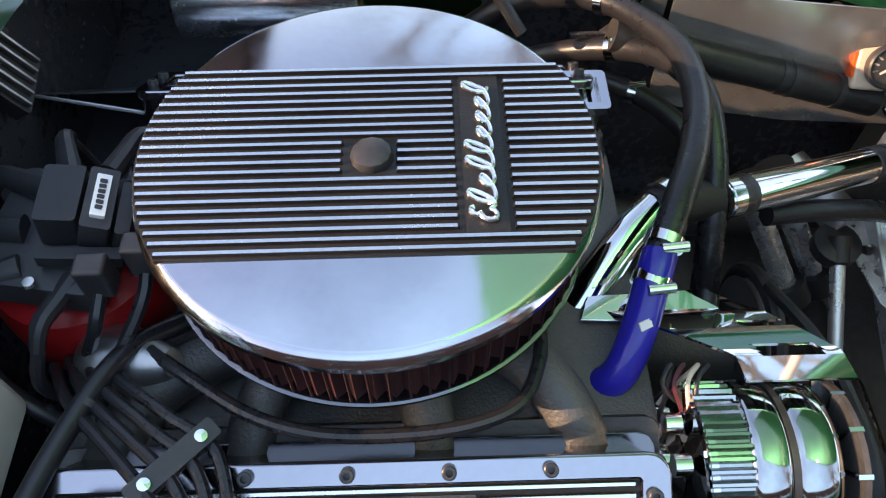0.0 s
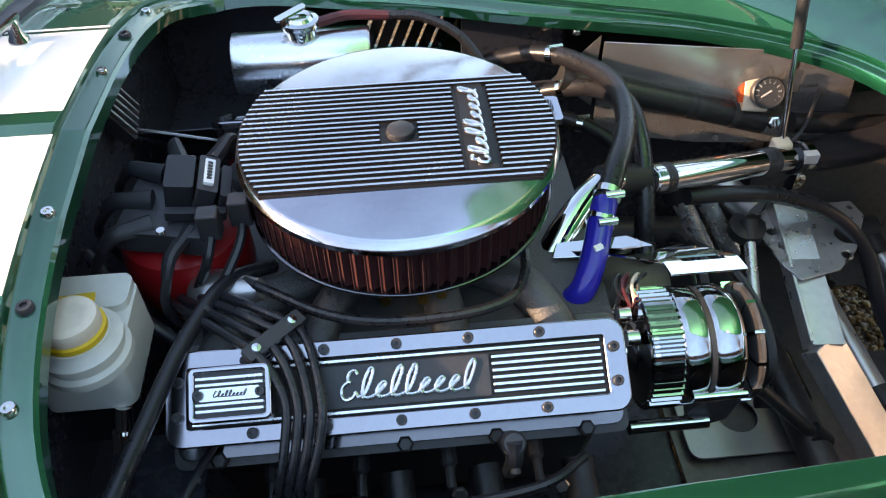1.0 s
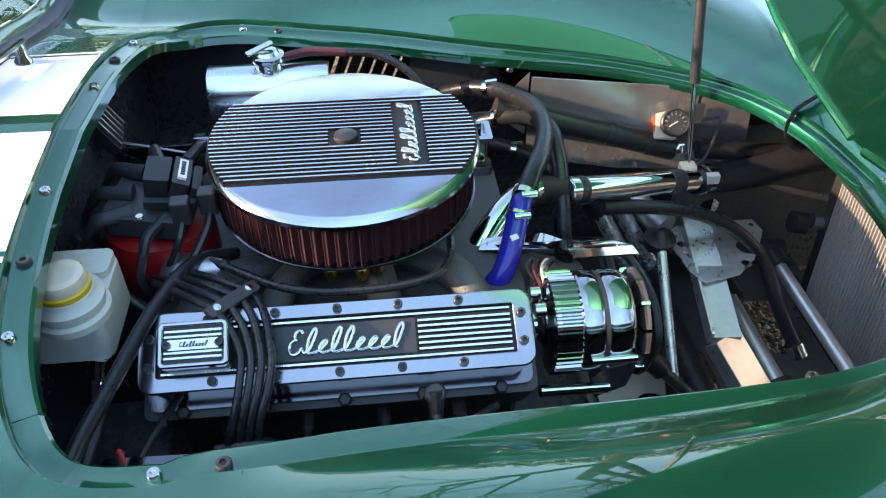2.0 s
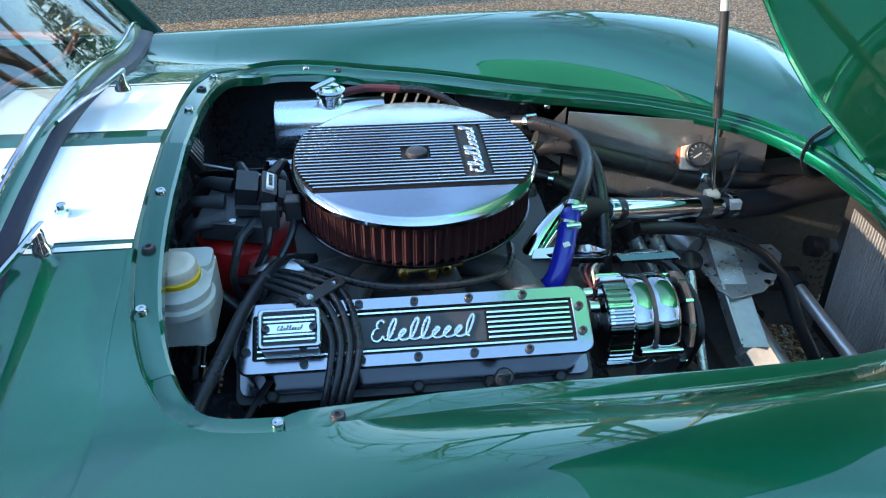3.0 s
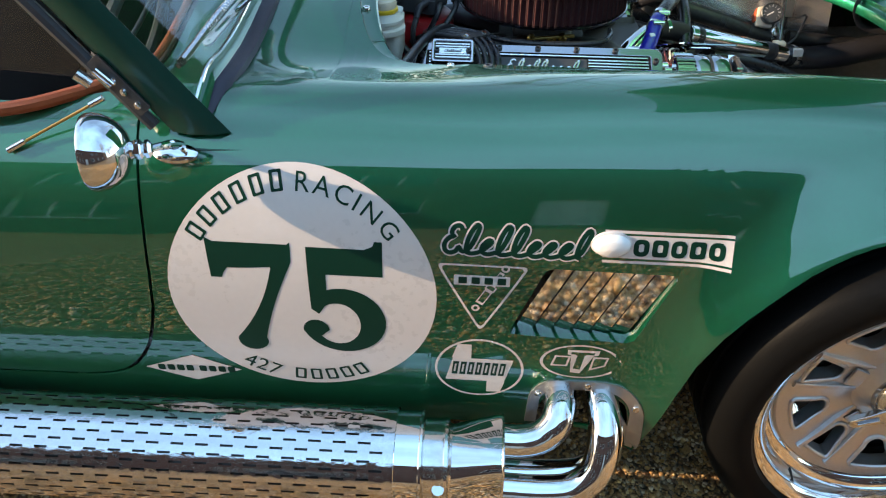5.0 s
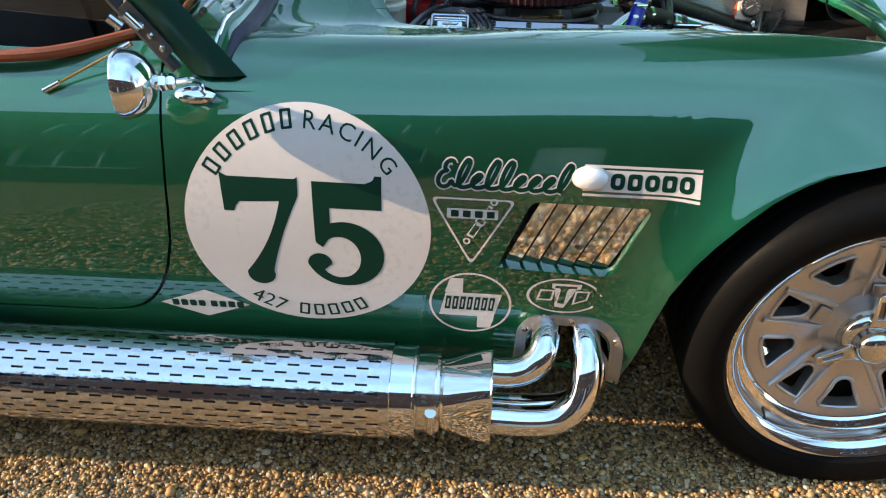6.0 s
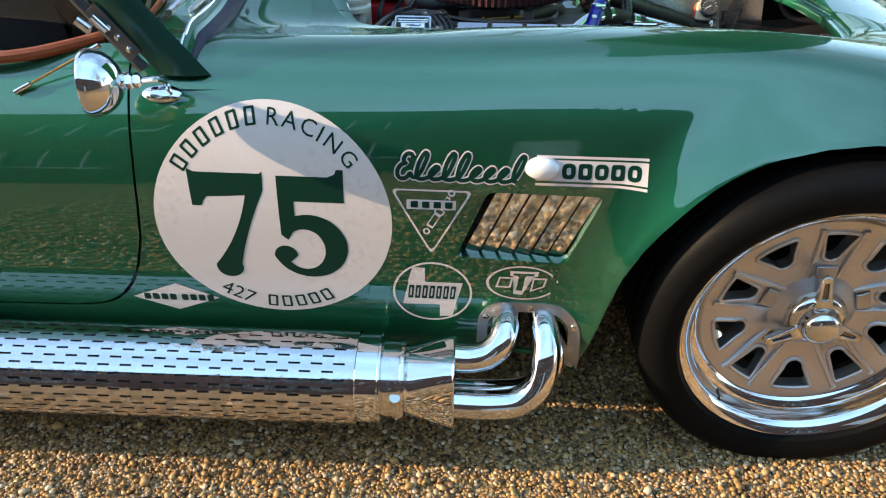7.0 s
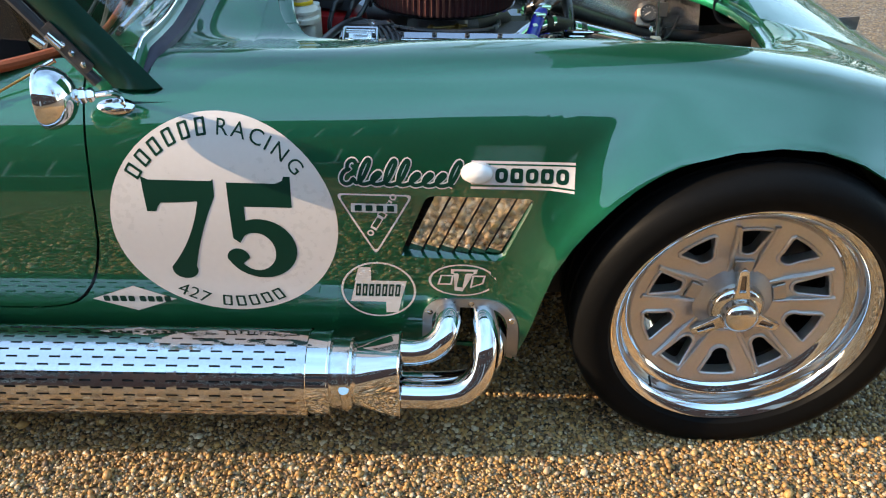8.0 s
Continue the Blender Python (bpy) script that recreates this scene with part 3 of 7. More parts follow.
pebbles(-1.05, 1.60, -0.74, 0.12, 0.0072, 3)
pebbles(0.2, 1.6, 0.12, 1.2, 0.0125, 4)
pebbles(-1.6, 1.7, -3.2, -0.74, 0.0165, 5)
lawn = part("lawn", ([(-40, 6.5, 0.02), (12, 6.5, 0.02), (12, 60, 0.02), (-40, 60, 0.02)], [(0, 1, 2, 3)]), LAWN, smooth=0)
tagged(lawn, "sunlit mown grass beyond the gravel drive", "lawn", kind="structure")

# the front wheel
WX, WZ, TR = 0.763, 0.325, 0.338


def wheel(at, label):
    """A wheel whose outer face looks to -y, built round its own hub."""
    w = thing("wheel", at, label, "wheel", "wheels of the car")
    m = Matrix.Translation(at) @ pose(0, 0, 0, 90, 0, 0)  # local z looks outwards
    tread = [(0.262, 0.105), (0.268, 0.118), (0.288, 0.127), (0.308, 0.126), (0.326, 0.115), (0.335, 0.098), (TR, 0.08), (TR, 0.062), (TR - 0.006, 0.060), (TR - 0.006, 0.052), (TR, 0.050),
             (TR, 0.012), (TR - 0.006, 0.010), (TR - 0.006, 0.0), (TR, -0.002), (TR, -0.045), (TR - 0.006, -0.047), (TR - 0.006, -0.055), (TR, -0.057), (TR, -0.085), (0.325, -0.11), (0.30, -0.125), (0.26, -0.11)]
    part("tyre", lathe(tread, m, 72, closed=True), TYRE, w, "black low-profile tyre")
    rim = [(0.206, 0.045), (0.212, 0.047), (0.216, 0.052), (0.222, 0.058), (0.232, 0.062), (0.236, 0.070), (0.237, 0.088), (0.245, 0.100), (0.254, 0.106), (0.2605, 0.109), (0.2645, 0.107), (0.2655, 0.101), (0.263, 0.094), (0.250, 0.085), (0.245, -0.10), (0.20, -0.10), (0.20, 0.02)]
    part("rim", lathe(rim, m, 96, closed=True), CHROME, w, "polished stepped rim lip")
    holes = []
    for k in range(10):
        a = radians(90 + 36 * k)
        half = radians(12.4 if k % 2 else 9.6)
        rc, rr = (0.141, 0.0205) if k % 2 else (0.133, 0.0180)
        pts = [(0.180 * math.cos(a + half), 0.180 * math.sin(a + half))]
        pts += [(0.186 * math.cos(a + 0.9 * half * (1 - i / 4)), 0.186 * math.sin(a + 0.9 * half * (1 - i / 4))) for i in range(9)]
        pts.append((0.180 * math.cos(a - half), 0.180 * math.sin(a - half)))
        pts += [(rc * math.cos(a) + rr * math.cos(a - math.pi / 2 - math.pi * i / 8), rc * math.sin(a) + rr * math.sin(a - math.pi / 2 - math.pi * i / 8)) for i in range(9)]
        holes.append(pts)

    def dished(g):
        """Sinks the face towards the hub."""
        return [(x, y, z - 0.026 * max(0.0, min(1.0, (0.192 - math.hypot(x, y)) / 0.11))) for x, y, z in g[0]], g[1]
    face = moved(dished(slab(circle(0.2125, 80), Matrix.Translation((0, 0, 0.051)), 0.030, holes)), m)
    for h in holes:
        bead = dished(tube([(x, y, 0.0515) for x, y in h + h[:2]], 0.0042, 8, 1, caps=False))
        part("window_bead", moved(bead, m), WHEEL_ALLOY, w, smooth=80)
    part("wheel_face", face, WHEEL_ALLOY, w, "satin grey alloy face with ten windows", bevel=0.003)
    dish = lathe([(0.0, 0.052), (0.050, 0.052), (0.062, 0.046), (0.085, 0.030), (0.095, 0.026)], m, 60)
    part("hub_dish", dish, WHEEL_ALLOY, w)
    # two straight ribs flank every other window down to the hub, with a shallow pocket at their foot
    for k in range(5):
        a = radians(90 + 72 * k)
        d, sd = Vector((math.cos(a), math.sin(a), 0)), Vector((-math.sin(a), math.cos(a), 0))
        for o in (-1, 1):
            V, levels = [], ((0.060, 0.0245, 0.058), (0.100, 0.0275, 0.060), (0.150, 0.0320, 0.0595), (0.1925, 0.0370, 0.0560))
            for r, off, z in levels:
                c = d * r + sd * o * off
                V += [(*(c + sd * q).xy, h) for q, h in ((-0.0062, 0.046), (-0.0036, z), (0.0036, z), (0.0062, 0.046))]
            F = [(4 * i + j, 4 * i + j + 1, 4 * i + j + 5, 4 * i + j + 4) for i in range(3) for j in range(3)] + [(0, 1, 2, 3), (15, 14, 13, 12)]
            part("spoke_rib", moved(dished((V, F)), m), WHEEL_ALLOY, w, bevel=0.0015)
        pocket = slab([(0.078, -0.017), (0.104, -0.020), (0.104, 0.020), (0.078, 0.017)], Matrix.Translation((0, 0, 0.040)) @ pose(0, 0, 0, 0, 0, math.degrees(a)), 0.006)
        part("hub_pocket", moved(pocket, m), SATIN, w, bevel=0.002)
    part("brake_drum", lathe([(0.0, -0.02), (0.17, -0.02), (0.17, -0.07)], m, 40), DARK_METAL, w, "dark brake disc behind the windows")
    part("hub_cap", lathe([(0.058, 0.035), (0.056, 0.055), (0.052, 0.064), (0.046, 0.069), (0.038, 0.071), (0.0365, 0.078), (0.035, 0.088), (0.030, 0.096), (0.022, 0.101), (0.012, 0.1035), (0.0, 0.104)], m, 40), STEEL, w, "polished centre nut")
    for k in range(3):
        a = radians(95 + 120 * k)
        r = m @ pose(0, 0, 0, 0, 0, math.degrees(a))
        ear = slab([(0.036, -0.017), (0.068, -0.012), (0.098, -0.009), (0.103, -0.004), (0.103, 0.004), (0.098, 0.009), (0.068, 0.012), (0.036, 0.017)], r @ Matrix.Translation((0, 0, 0.082)) @ pose(0, 0, 0, 0, 8, 0), 0.013,
                   [[(0.054, -0.006), (0.089, -0.004), (0.089, 0.004), (0.054, 0.006)]])
        part("spinner_ear", ear, STEEL, w, bevel=0.002)
        # recess floor: the reflection in it is put in as darker metal
        pan = slab([(0.052, -0.007), (0.091, -0.005), (0.091, 0.005), (0.052, 0.007)], r @ Matrix.Translation((0, 0, 0.077)) @ pose(0, 0, 0, 0, 8, 0), 0.004)
        part("spinner_recess", pan, DARK_CHROME, w)
    part("valve_stem", rod(m @ Vector((-0.150, -0.185, 0.06)), m @ Vector((-0.153, -0.188, 0.092)), 0.006), RUBBER, w, "black valve cap")
    return w


fw = wheel((WX, -0.293, WZ), "road wheel with satin alloy face, polished lip and three-eared spinner")
fw.rotation_euler = (radians(2.5), 0, 0)
copy_thing(fw, pose(WX, 2 * C + 0.293, WZ, -2.5, 0, 180))
copy_thing(fw, pose(WX - 2.413, -0.30, WZ, 0, 0, 0))
copy_thing(fw, pose(WX - 2.413, 2 * C + 0.30, WZ, 0, 0, 180))

# ---- the engine ----


def air_cleaner():
    cx, cy, R = 0.164, 0.467, 0.1935
    a = thing("air_cleaner", (cx, cy, 0.72), "round polished finned air cleaner with dark red pleated filter", "air cleaner")
    at = Matrix.Translation((cx, cy, 0))
    part("lid", lathe([(0.0, 0.8025), (R - 0.010, 0.8025), (R - 0.006, 0.8008), (R, 0.7925), (R, 0.7860), (R - 0.003, 0.7825), (R - 0.012, 0.7810)], at, 96), POLISHED, a, "polished aluminium lid")
    # black ground and bright fins across the lid's middle
    half = 0.1005  # the fins lie a little forward of the lid's middle
    mid = -0.0055
    a0, a1 = math.asin((mid - half) / (R - 0.004)), math.asin((mid + half) / (R - 0.004))
    pts = [((R - 0.004) * math.cos(a0 + (a1 - a0) * i / 24), (R - 0.004) * math.sin(a0 + (a1 - a0) * i / 24)) for i in range(25)]
    pts += [(-x, y) for x, y in reversed(pts)]
    part("black_field", slab(pts, at @ Matrix.Translation((0, 0, 0.8045)), 0.004), WRINKLE, a, "black ground between the fins")
    n = 21
    for i in range(n):
        y = mid - half + 0.004 + (2 * half - 0.008) * i / (n - 1)
        x1 = math.sqrt((R - 0.005) ** 2 - y * y)
        runs = [(-x1, x1)]
        if abs(y - mid) < 0.0855:
            runs = [(-x1, 0.072), (0.113, x1)]
            if abs(y + 0.010) < 0.018:
                runs = [(-x1, -0.020), (0.022, 0.072), (0.113, x1)]
        for p, q in runs:
            hw = 0.0021
            prof = [(-hw, 0.8030), (-hw * 0.75, 0.8085), (hw * 0.75, 0.8085), (hw, 0.8030)]
            e = 0.002
            V = [(cx + p + (e if k in (1, 2) else 0), cy + y + o, z) for k, (o, z) in enumerate(prof)] + [(cx + q - (e if k in (1, 2) else 0), cy + y + o, z) for k, (o, z) in enumerate(prof)]
            part("fin", (V, [(0, 4, 5, 1), (1, 5, 6, 2), (2, 6, 7, 3), (0, 1, 2, 3), (7, 6, 5, 4)]), (FIN_TOP, WRINKLE), a, smooth=20)
    part("badge_plate", slab(rounded(0.076, 0.110, -0.0915, 0.0805, 0.003), at @ Matrix.Translation((0, 0, 0.8065)), 0.003), WRINKLE, a, "black badge plate")
    part("badge_script", moved(script(0.152, 0.021, 0.0022), at @ Matrix.Translation((0.1005, -0.083, 0.8085)) @ pose(0, 0, 0, 0, 0, 90)), FIN_TOP, a, "raised silver script badge")
    part("wing_nut", lathe([(0.0, 0.8135), (0.012, 0.8132), (0.0160, 0.8110), (0.0178, 0.8070), (0.0178, 0.8040)], at @ Matrix.Translation((0.003, -0.009, 0)), 12), BLACK, a, "black centre knob")
    # pleats
    m = 150
    V, F = [], []
    for i in range(m):
        r = R - (0.010 if i % 2 else 0.0175)
        b = 2 * math.pi * i / m
        V += [(cx + r * math.cos(b), cy + r * math.sin(b), z) for z in (0.718, 0.7830)]
    F = [(2 * i, 2 * ((i + 1) % m), 2 * ((i + 1) % m) + 1, 2 * i + 1) for i in range(m)]
    part("filter_element", (V, F), FILTER, a, "dark red pleated filter", smooth=0)
    for i in range(75):
        b = 2 * math.pi * (i + 0.25) / 75
        r = R - 0.0085
        part("filter_rib", rod((cx + r * math.cos(b), cy + r * math.sin(b), 0.718), (cx + r * math.cos(b), cy + r * math.sin(b), 0.7830), 0.0012, n=5), FILTER_RIB, a)
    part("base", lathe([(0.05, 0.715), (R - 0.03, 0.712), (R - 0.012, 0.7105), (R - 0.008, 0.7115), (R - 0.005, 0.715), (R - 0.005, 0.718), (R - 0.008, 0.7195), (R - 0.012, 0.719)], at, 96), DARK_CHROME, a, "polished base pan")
    return a


def script(length, height, r):
    """A flowing squiggle of raised metal, in the x-y plane from the origin: a big loop, then small ones."""
    pts, loops = [], 8
    for cx, cy, rr, a0, a1, n in ((0.46, 0.76, 0.20, 20, 255, 7), (0.40, 0.29, 0.30, 105, 345, 8)):
        for i in range(n):
            b = radians(a0 + (a1 - a0) * i / (n - 1))
            pts.append((height * (cx + 0.85 * rr * math.cos(b)), height * (cy + rr * math.sin(b)), 0))
    x0 = height * 0.74
    w = (length - x0) / loops
    for k in range(loops):
        tall = 1.0 if k in (0, 2, 3, 7) else 0.50
        for dx, dy in ((0.10, 0.05), (0.52, 0.22), (0.80, tall * 0.86), (0.58, tall), (0.30, tall * 0.62), (0.30, 0.12), (0.62, 0.0)):
            pts.append((x0 + w * (k + dx), height * dy, 0))
    pts = [(x + 0.22 * y, y, z) for x, y, z in pts]
    return tube(pts, r, 8, 4, 1.0)


air_cleaner()
VM = Matrix(((1, 0, 0, 0.145), (0, 0.86, -0.51, 0.2015), (0, 0.51, 0.86, 0.666), (0, 0, 0, 1)))  # local x along, y up the slope, z off the face


def valve_cover(m, label):
    v = thing("valve_cover", m.translation, label, "valve cover", "valve covers")
    T = lambda x, y, z: m @ Matrix.Translation((x, y, z))
    # body and rail: dark reflections are painted in as a darker metal
    part("cover_body", slab(rounded(-0.246, 0.246, -0.047, 0.047, 0.016), T(0, 0, -0.0065), 0.057), DARK_CHROME, v, "polished cover body, darkened for its dark reflections", bevel=0.003)
    ring = slab(rounded(-0.250, 0.250, -0.051, 0.051, 0.018), T(0, 0, 0.003), 0.010, [rounded(-0.226, 0.226, -0.0315, 0.0315, 0.003)])
    part("face_frame", ring, FRAME_ALU, v, "polished frame round the face", bevel=0.0018)
    part("field", slab(rounded(-0.228, 0.228, -0.033, 0.033, 0.003), T(0, 0, -0.0035), 0.004), WRINKLE, v, "black field")
    for yy in (-0.0275, 0.0275):
        part("fin", moved(box(-0.222, 0.222, yy - 0.0018, yy + 0.0018, -0.004, 0.002), m), (FIN_TOP, WRINKLE), v, bevel=0.0006)
    for i in range(6):
        y = -0.0185 + 0.037 * i / 5
        part("fin", moved(box(0.101, 0.222, y - 0.0019, y + 0.0019, -0.004, 0.002), m), (FIN_TOP, WRINKLE), v, bevel=0.0006)
        part("fin", moved(box(-0.222, -0.205, y - 0.0019, y + 0.0019, -0.004, 0.002), m), (FIN_TOP, WRINKLE), v, bevel=0.0006)
    part("badge_plate", slab(rounded(-0.085, 0.098, -0.0225, 0.0225, 0.002), T(0, 0, -0.001), 0.003), BLACK, v, "dark grey badge plate")
    part("badge_script", moved(script(0.150, 0.031, 0.0023), T(-0.070, -0.014, 0.0005)), FIN_TOP, v, "raised silver script badge")
    for x, y in [(-0.158 + 0.0785 * i, 0.041) for i in (1, 2, 3, 4)] + [(-0.158 + 0.0785 * i, -0.0405) for i in range(5)] + [(s * 0.236, y) for s in (-1, 1) for y in (-0.0185, 0.0185)]:
        part("bolt", lathe([(0.0060, 0.0), (0.0060, 0.0050), (0.005, 0.0058), (0.003, 0.0058), (0.003, 0.002), (0.0, 0.002)], T(x, y, 0.003), 14), BLACK, v, "black socket bolt")
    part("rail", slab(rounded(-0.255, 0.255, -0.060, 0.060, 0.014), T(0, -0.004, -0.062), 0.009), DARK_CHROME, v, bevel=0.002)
    return v


valve_cover(VM, "polished finned valve cover with black field and silver script badge")
FM = Matrix(((-1, 0, 0, 0.145), (0, -0.86, 0.51, 2 * C - 0.2015), (0, 0.51, 0.86, 0.666), (0, 0, 0, 1)))
valve_cover(FM, "polished finned valve cover on the engine's far bank")

# ---- body details ----


def on_top(x, y):
    v = abs(C - y)
    return top_z(x, v, hole_v(x, 1 if y < C else -1), soft_table(CREST_V, x), soft_table(CREST_Z, x))


def stripe(y0, y1, x0, x1, label):
    rows = [[(x0 + (x1 - x0) * i / 14, y0 + (y1 - y0) * j / 10, on_top(x0 + (x1 - x0) * i / 14, y0 + (y1 - y0) * j / 10) + 0.0012) for j in range(11)] for i in range(15)]
    part("stripe", grid(rows), WHITE, car, label)


for s in (1, -1):
    stripe(*sorted((C + s * 0.022, C + s * 0.235)), -0.50, REAR + 0.003, "broad white stripe")
    stripe(*sorted((C + s * 0.243, C + s * 0.251)), -0.50, REAR + 0.003, "thin white stripe")


def head_bolt(at, mat, r, label, up=(0, 0, 1)):
    b = thing("gutter_bolt", at, label, "bolt", "fasteners round the bonnet opening")
    m = axis(at, Vector(at) + Vector(up))
    part("head", lathe([(r, -0.002), (r, 0.003), (r * 0.8, 0.0055), (r * 0.45, 0.0055), (r * 0.42, 0.003), (0.0, 0.003)], m, 16), mat, b)


for x, v, mat in ((-0.194, 0.128, 0), (-0.192, 0.24, 1), (-0.186, 0.338, 0), (-0.024, 0.488, 0), (0.04, 0.482, 1), (0.264, 0.446, 0), (0.429, 0.424, 1), (0.478, 0.415, 0), (0.721, 0.366, 1), (0.73, 0.36, 0)):
    for s in (1, -1):
        if x > 0.725 and s > 0:
            continue
        z = on_top(max(x, REAR + 0.002), C - v) - 0.012 * (1.0 if s < 0 else max(0.2, min(1, 1 - (x + 0.1) / 0.15)))
        if x < -0.1:
            z = soft_table(SCUTTLE, v) - 0.0125
        head_bolt((x, C - s * v, z), BLACK if mat else STEEL, 0.0085 if mat else 0.0075, "black rubber buffer in the gutter" if mat else "small steel socket bolt in the gutter")

# decals lie on the wing's side


def on_side(geo, off):
    """Lays a flat (x, z) mesh, held in x-y, on the right-hand side of the car."""
    bm = bmesh.new()
    vs = [bm.verts.new(p) for p in geo[0]]
    for f in geo[1]:
        try:
            bm.faces.new([vs[i] for i in f])
        except ValueError:
            pass
    bmesh.ops.triangulate(bm, faces=bm.faces[:])
    ys = [p[1] for p in geo[0]]
    xs = [p[0] for p in geo[0]]
    for a, b, k in ((min(ys), max(ys), 1), (min(xs), max(xs), 0)):
        step = 0.014 if k else 0.016
        c = a + step
        while c < b:
            bmesh.ops.bisect_plane(bm, geom=bm.verts[:] + bm.edges[:] + bm.faces[:], plane_co=(0, c, 0) if k else (c, 0, 0), plane_no=(0, 1, 0) if k else (1, 0, 0))
            c += step
    for v in bm.verts:
        x, z = v.co.x, v.co.y
        v.co = (x, C - side_v(x, z) - off, z)
    bm.verts.index_update()
    out = [tuple(v.co) for v in bm.verts], [tuple(v.index for v in f.verts) for f in bm.faces]
    bm.free()
    return out


FLAT = Matrix.Identity(4)


def decal(name, label):
    return thing(name, (0.0, C - 0.82, 0.3), label, "decal", "decals on the front wing")


def letters(text, size, m, parent, mat, off, width=1.0, name="lettering"):
    cu = bpy.data.curves.new("letters", "FONT")
    cu.body, cu.size, cu.resolution_u = text, size, 3
    ob = bpy.data.objects.new("letters", cu)
    scene.collection.objects.link(ob)
    me = ob.to_mesh()
    V = [tuple(m @ Vector((v.co.x * width, v.co.y, 0))) for v in me.vertices]
    F = [tuple(p.vertices) for p in me.polygons]
    ob.to_mesh_clear()
    bpy.data.objects.remove(ob)
    return part(name, on_side((V, F), off), mat, parent, smooth=0)


def arc_pose(cx, cz, rx, rz, deg, inward=False):
    a = radians(deg)
    return Matrix.Translation((cx + rx * math.cos(a), cz + rz * math.sin(a), 0)) @ pose(0, 0, 0, 0, 0, deg + 90 if inward else deg - 90)


RX, RZ, RR = -0.2405, 0.5030, 0.2125
ro = decal("race_roundel", "white round race decal with a green number on the wing")
disc = [[(RX + RR * r / 14 * math.cos(2 * math.pi * k / 72), RZ + 0.965 * RR * r / 14 * math.sin(2 * math.pi * k / 72), 0) for r in range(1, 15)] for k in range(73)]
dg = grid(disc)
dg = join(dg, ([(RX, RZ, 0)] + [d[0] for d in disc[:72]], [(0, k + 1, (k + 1) % 72 + 1) for k in range(72)]))
part("disc", ([(x, C - side_v(x, z) - 0.0006, z) for x, z, _ in dg[0]], dg[1]), VINYL, ro)


def arc_pts(cx, cy, rx, ry, a0, a1, n):
    return [(cx + rx * math.cos(radians(a0 + (a1 - a0) * i / n)), cy + ry * math.sin(radians(a0 + (a1 - a0) * i / n))) for i in range(n + 1)]


def blend_line(a, b, bow, n=8):
    """From a to b along a soft bow."""
    (x0, y0), (x1, y1) = a, b
    cx, cy = (x0 + x1) / 2 + (y0 - y1) * bow, (y0 + y1) / 2 + (x1 - x0) * bow
    return [((1 - t) ** 2 * x0 + 2 * t * (1 - t) * cx + t * t * x1, (1 - t) ** 2 * y0 + 2 * t * (1 - t) * cy + t * t * y1) for t in (i / n for i in range(n + 1))]


# a slab-serif seven and five, each about 0.22 high, drawn from arcs
seven = [(0.0, 0.221), (0.013, 0.215), (0.128, 0.215), (0.133, 0.219), (0.133, 0.186)] + blend_line((0.130, 0.178), (0.080, 0.032), -0.05)
seven += arc_pts(0.057, 0.024, 0.025, 0.022, 0, -180, 10) + blend_line((0.032, 0.030), (0.100, 0.172), -0.12) + blend_line((0.100, 0.175), (0.032, 0.171), 0.02) + [(0.026, 0.163), (0.022, 0.153), (0.005, 0.153)]
five = [(0.004, 0.213), (0.094, 0.213), (0.107, 0.219), (0.110, 0.227), (0.122, 0.227), (0.122, 0.166), (0.033, 0.166), (0.033, 0.126)]
five += arc_pts(0.056, 0.074, 0.069, 0.067, 116, -150, 26) + arc_pts(0.011, 0.054, 0.0215, 0.0215, 185, 0, 12) + arc_pts(0.047, 0.068, 0.037, 0.043, -140, 120, 20) + [(0.018, 0.088), (0.006, 0.098)]
for name, poly, x in (("digit", seven, -0.387), ("digit", five, -0.234)):
    part(name, on_side(slab([(x + a, 0.377 + b * 0.985) for a, b in poly], FLAT, 0), 0.0011), VINYL_GREEN, ro, "dark green slab-serif figure", smooth=0)
deg = 91
for ch, wide in (("R", 0.60), ("A", 0.667), ("C", 0.66), ("I", 0.25), ("N", 0.78), ("G", 0.68)):
    size = 0.040
    half = math.degrees(wide * size / 2 / 0.173)
    deg -= half
    letters(ch, size, arc_pose(RX - 0.002, RZ, 0.172, 0.167, deg) @ Matrix.Translation((-wide * size / 2, 0, 0)), ro, VINYL_GREEN, 0.0011, name="letter")
    deg -= half + 1.3
for i in range(6):
    deg = 146.5 - i * 9.5
    bar = slab(rounded(-0.0095, 0.0095, 0.001, 0.031, 0.002, 2), arc_pose(RX - 0.002, RZ, 0.171, 0.166, deg), 0, [rounded(-0.0045, 0.0045, 0.005, 0.027, 0.001, 1)])
    part("bar", on_side(bar, 0.0011), VINYL_GREEN, ro, smooth=0)
letters("427", 0.043, arc_pose(RX, RZ, 0.198, 0.195, 243, True) @ Matrix.Translation((-0.031, 0, 0)), ro, VINYL_GREEN, 0.0011, name="letter")
for i in range(5):
    bar = slab(rounded(-0.0095, 0.0095, 0.0, 0.028, 0.002, 2), arc_pose(RX, RZ, 0.198, 0.195, 264 + i * 8.4, True), 0, [rounded(-0.005, 0.005, 0.004, 0.024, 0.001, 1)])
    part("bar", on_side(bar, 0.0011), VINYL_GREEN, ro, smooth=0)

# script decal: white outlined squiggle
sd = decal("script_decal", "white outlined flowing script decal above the wing vent")


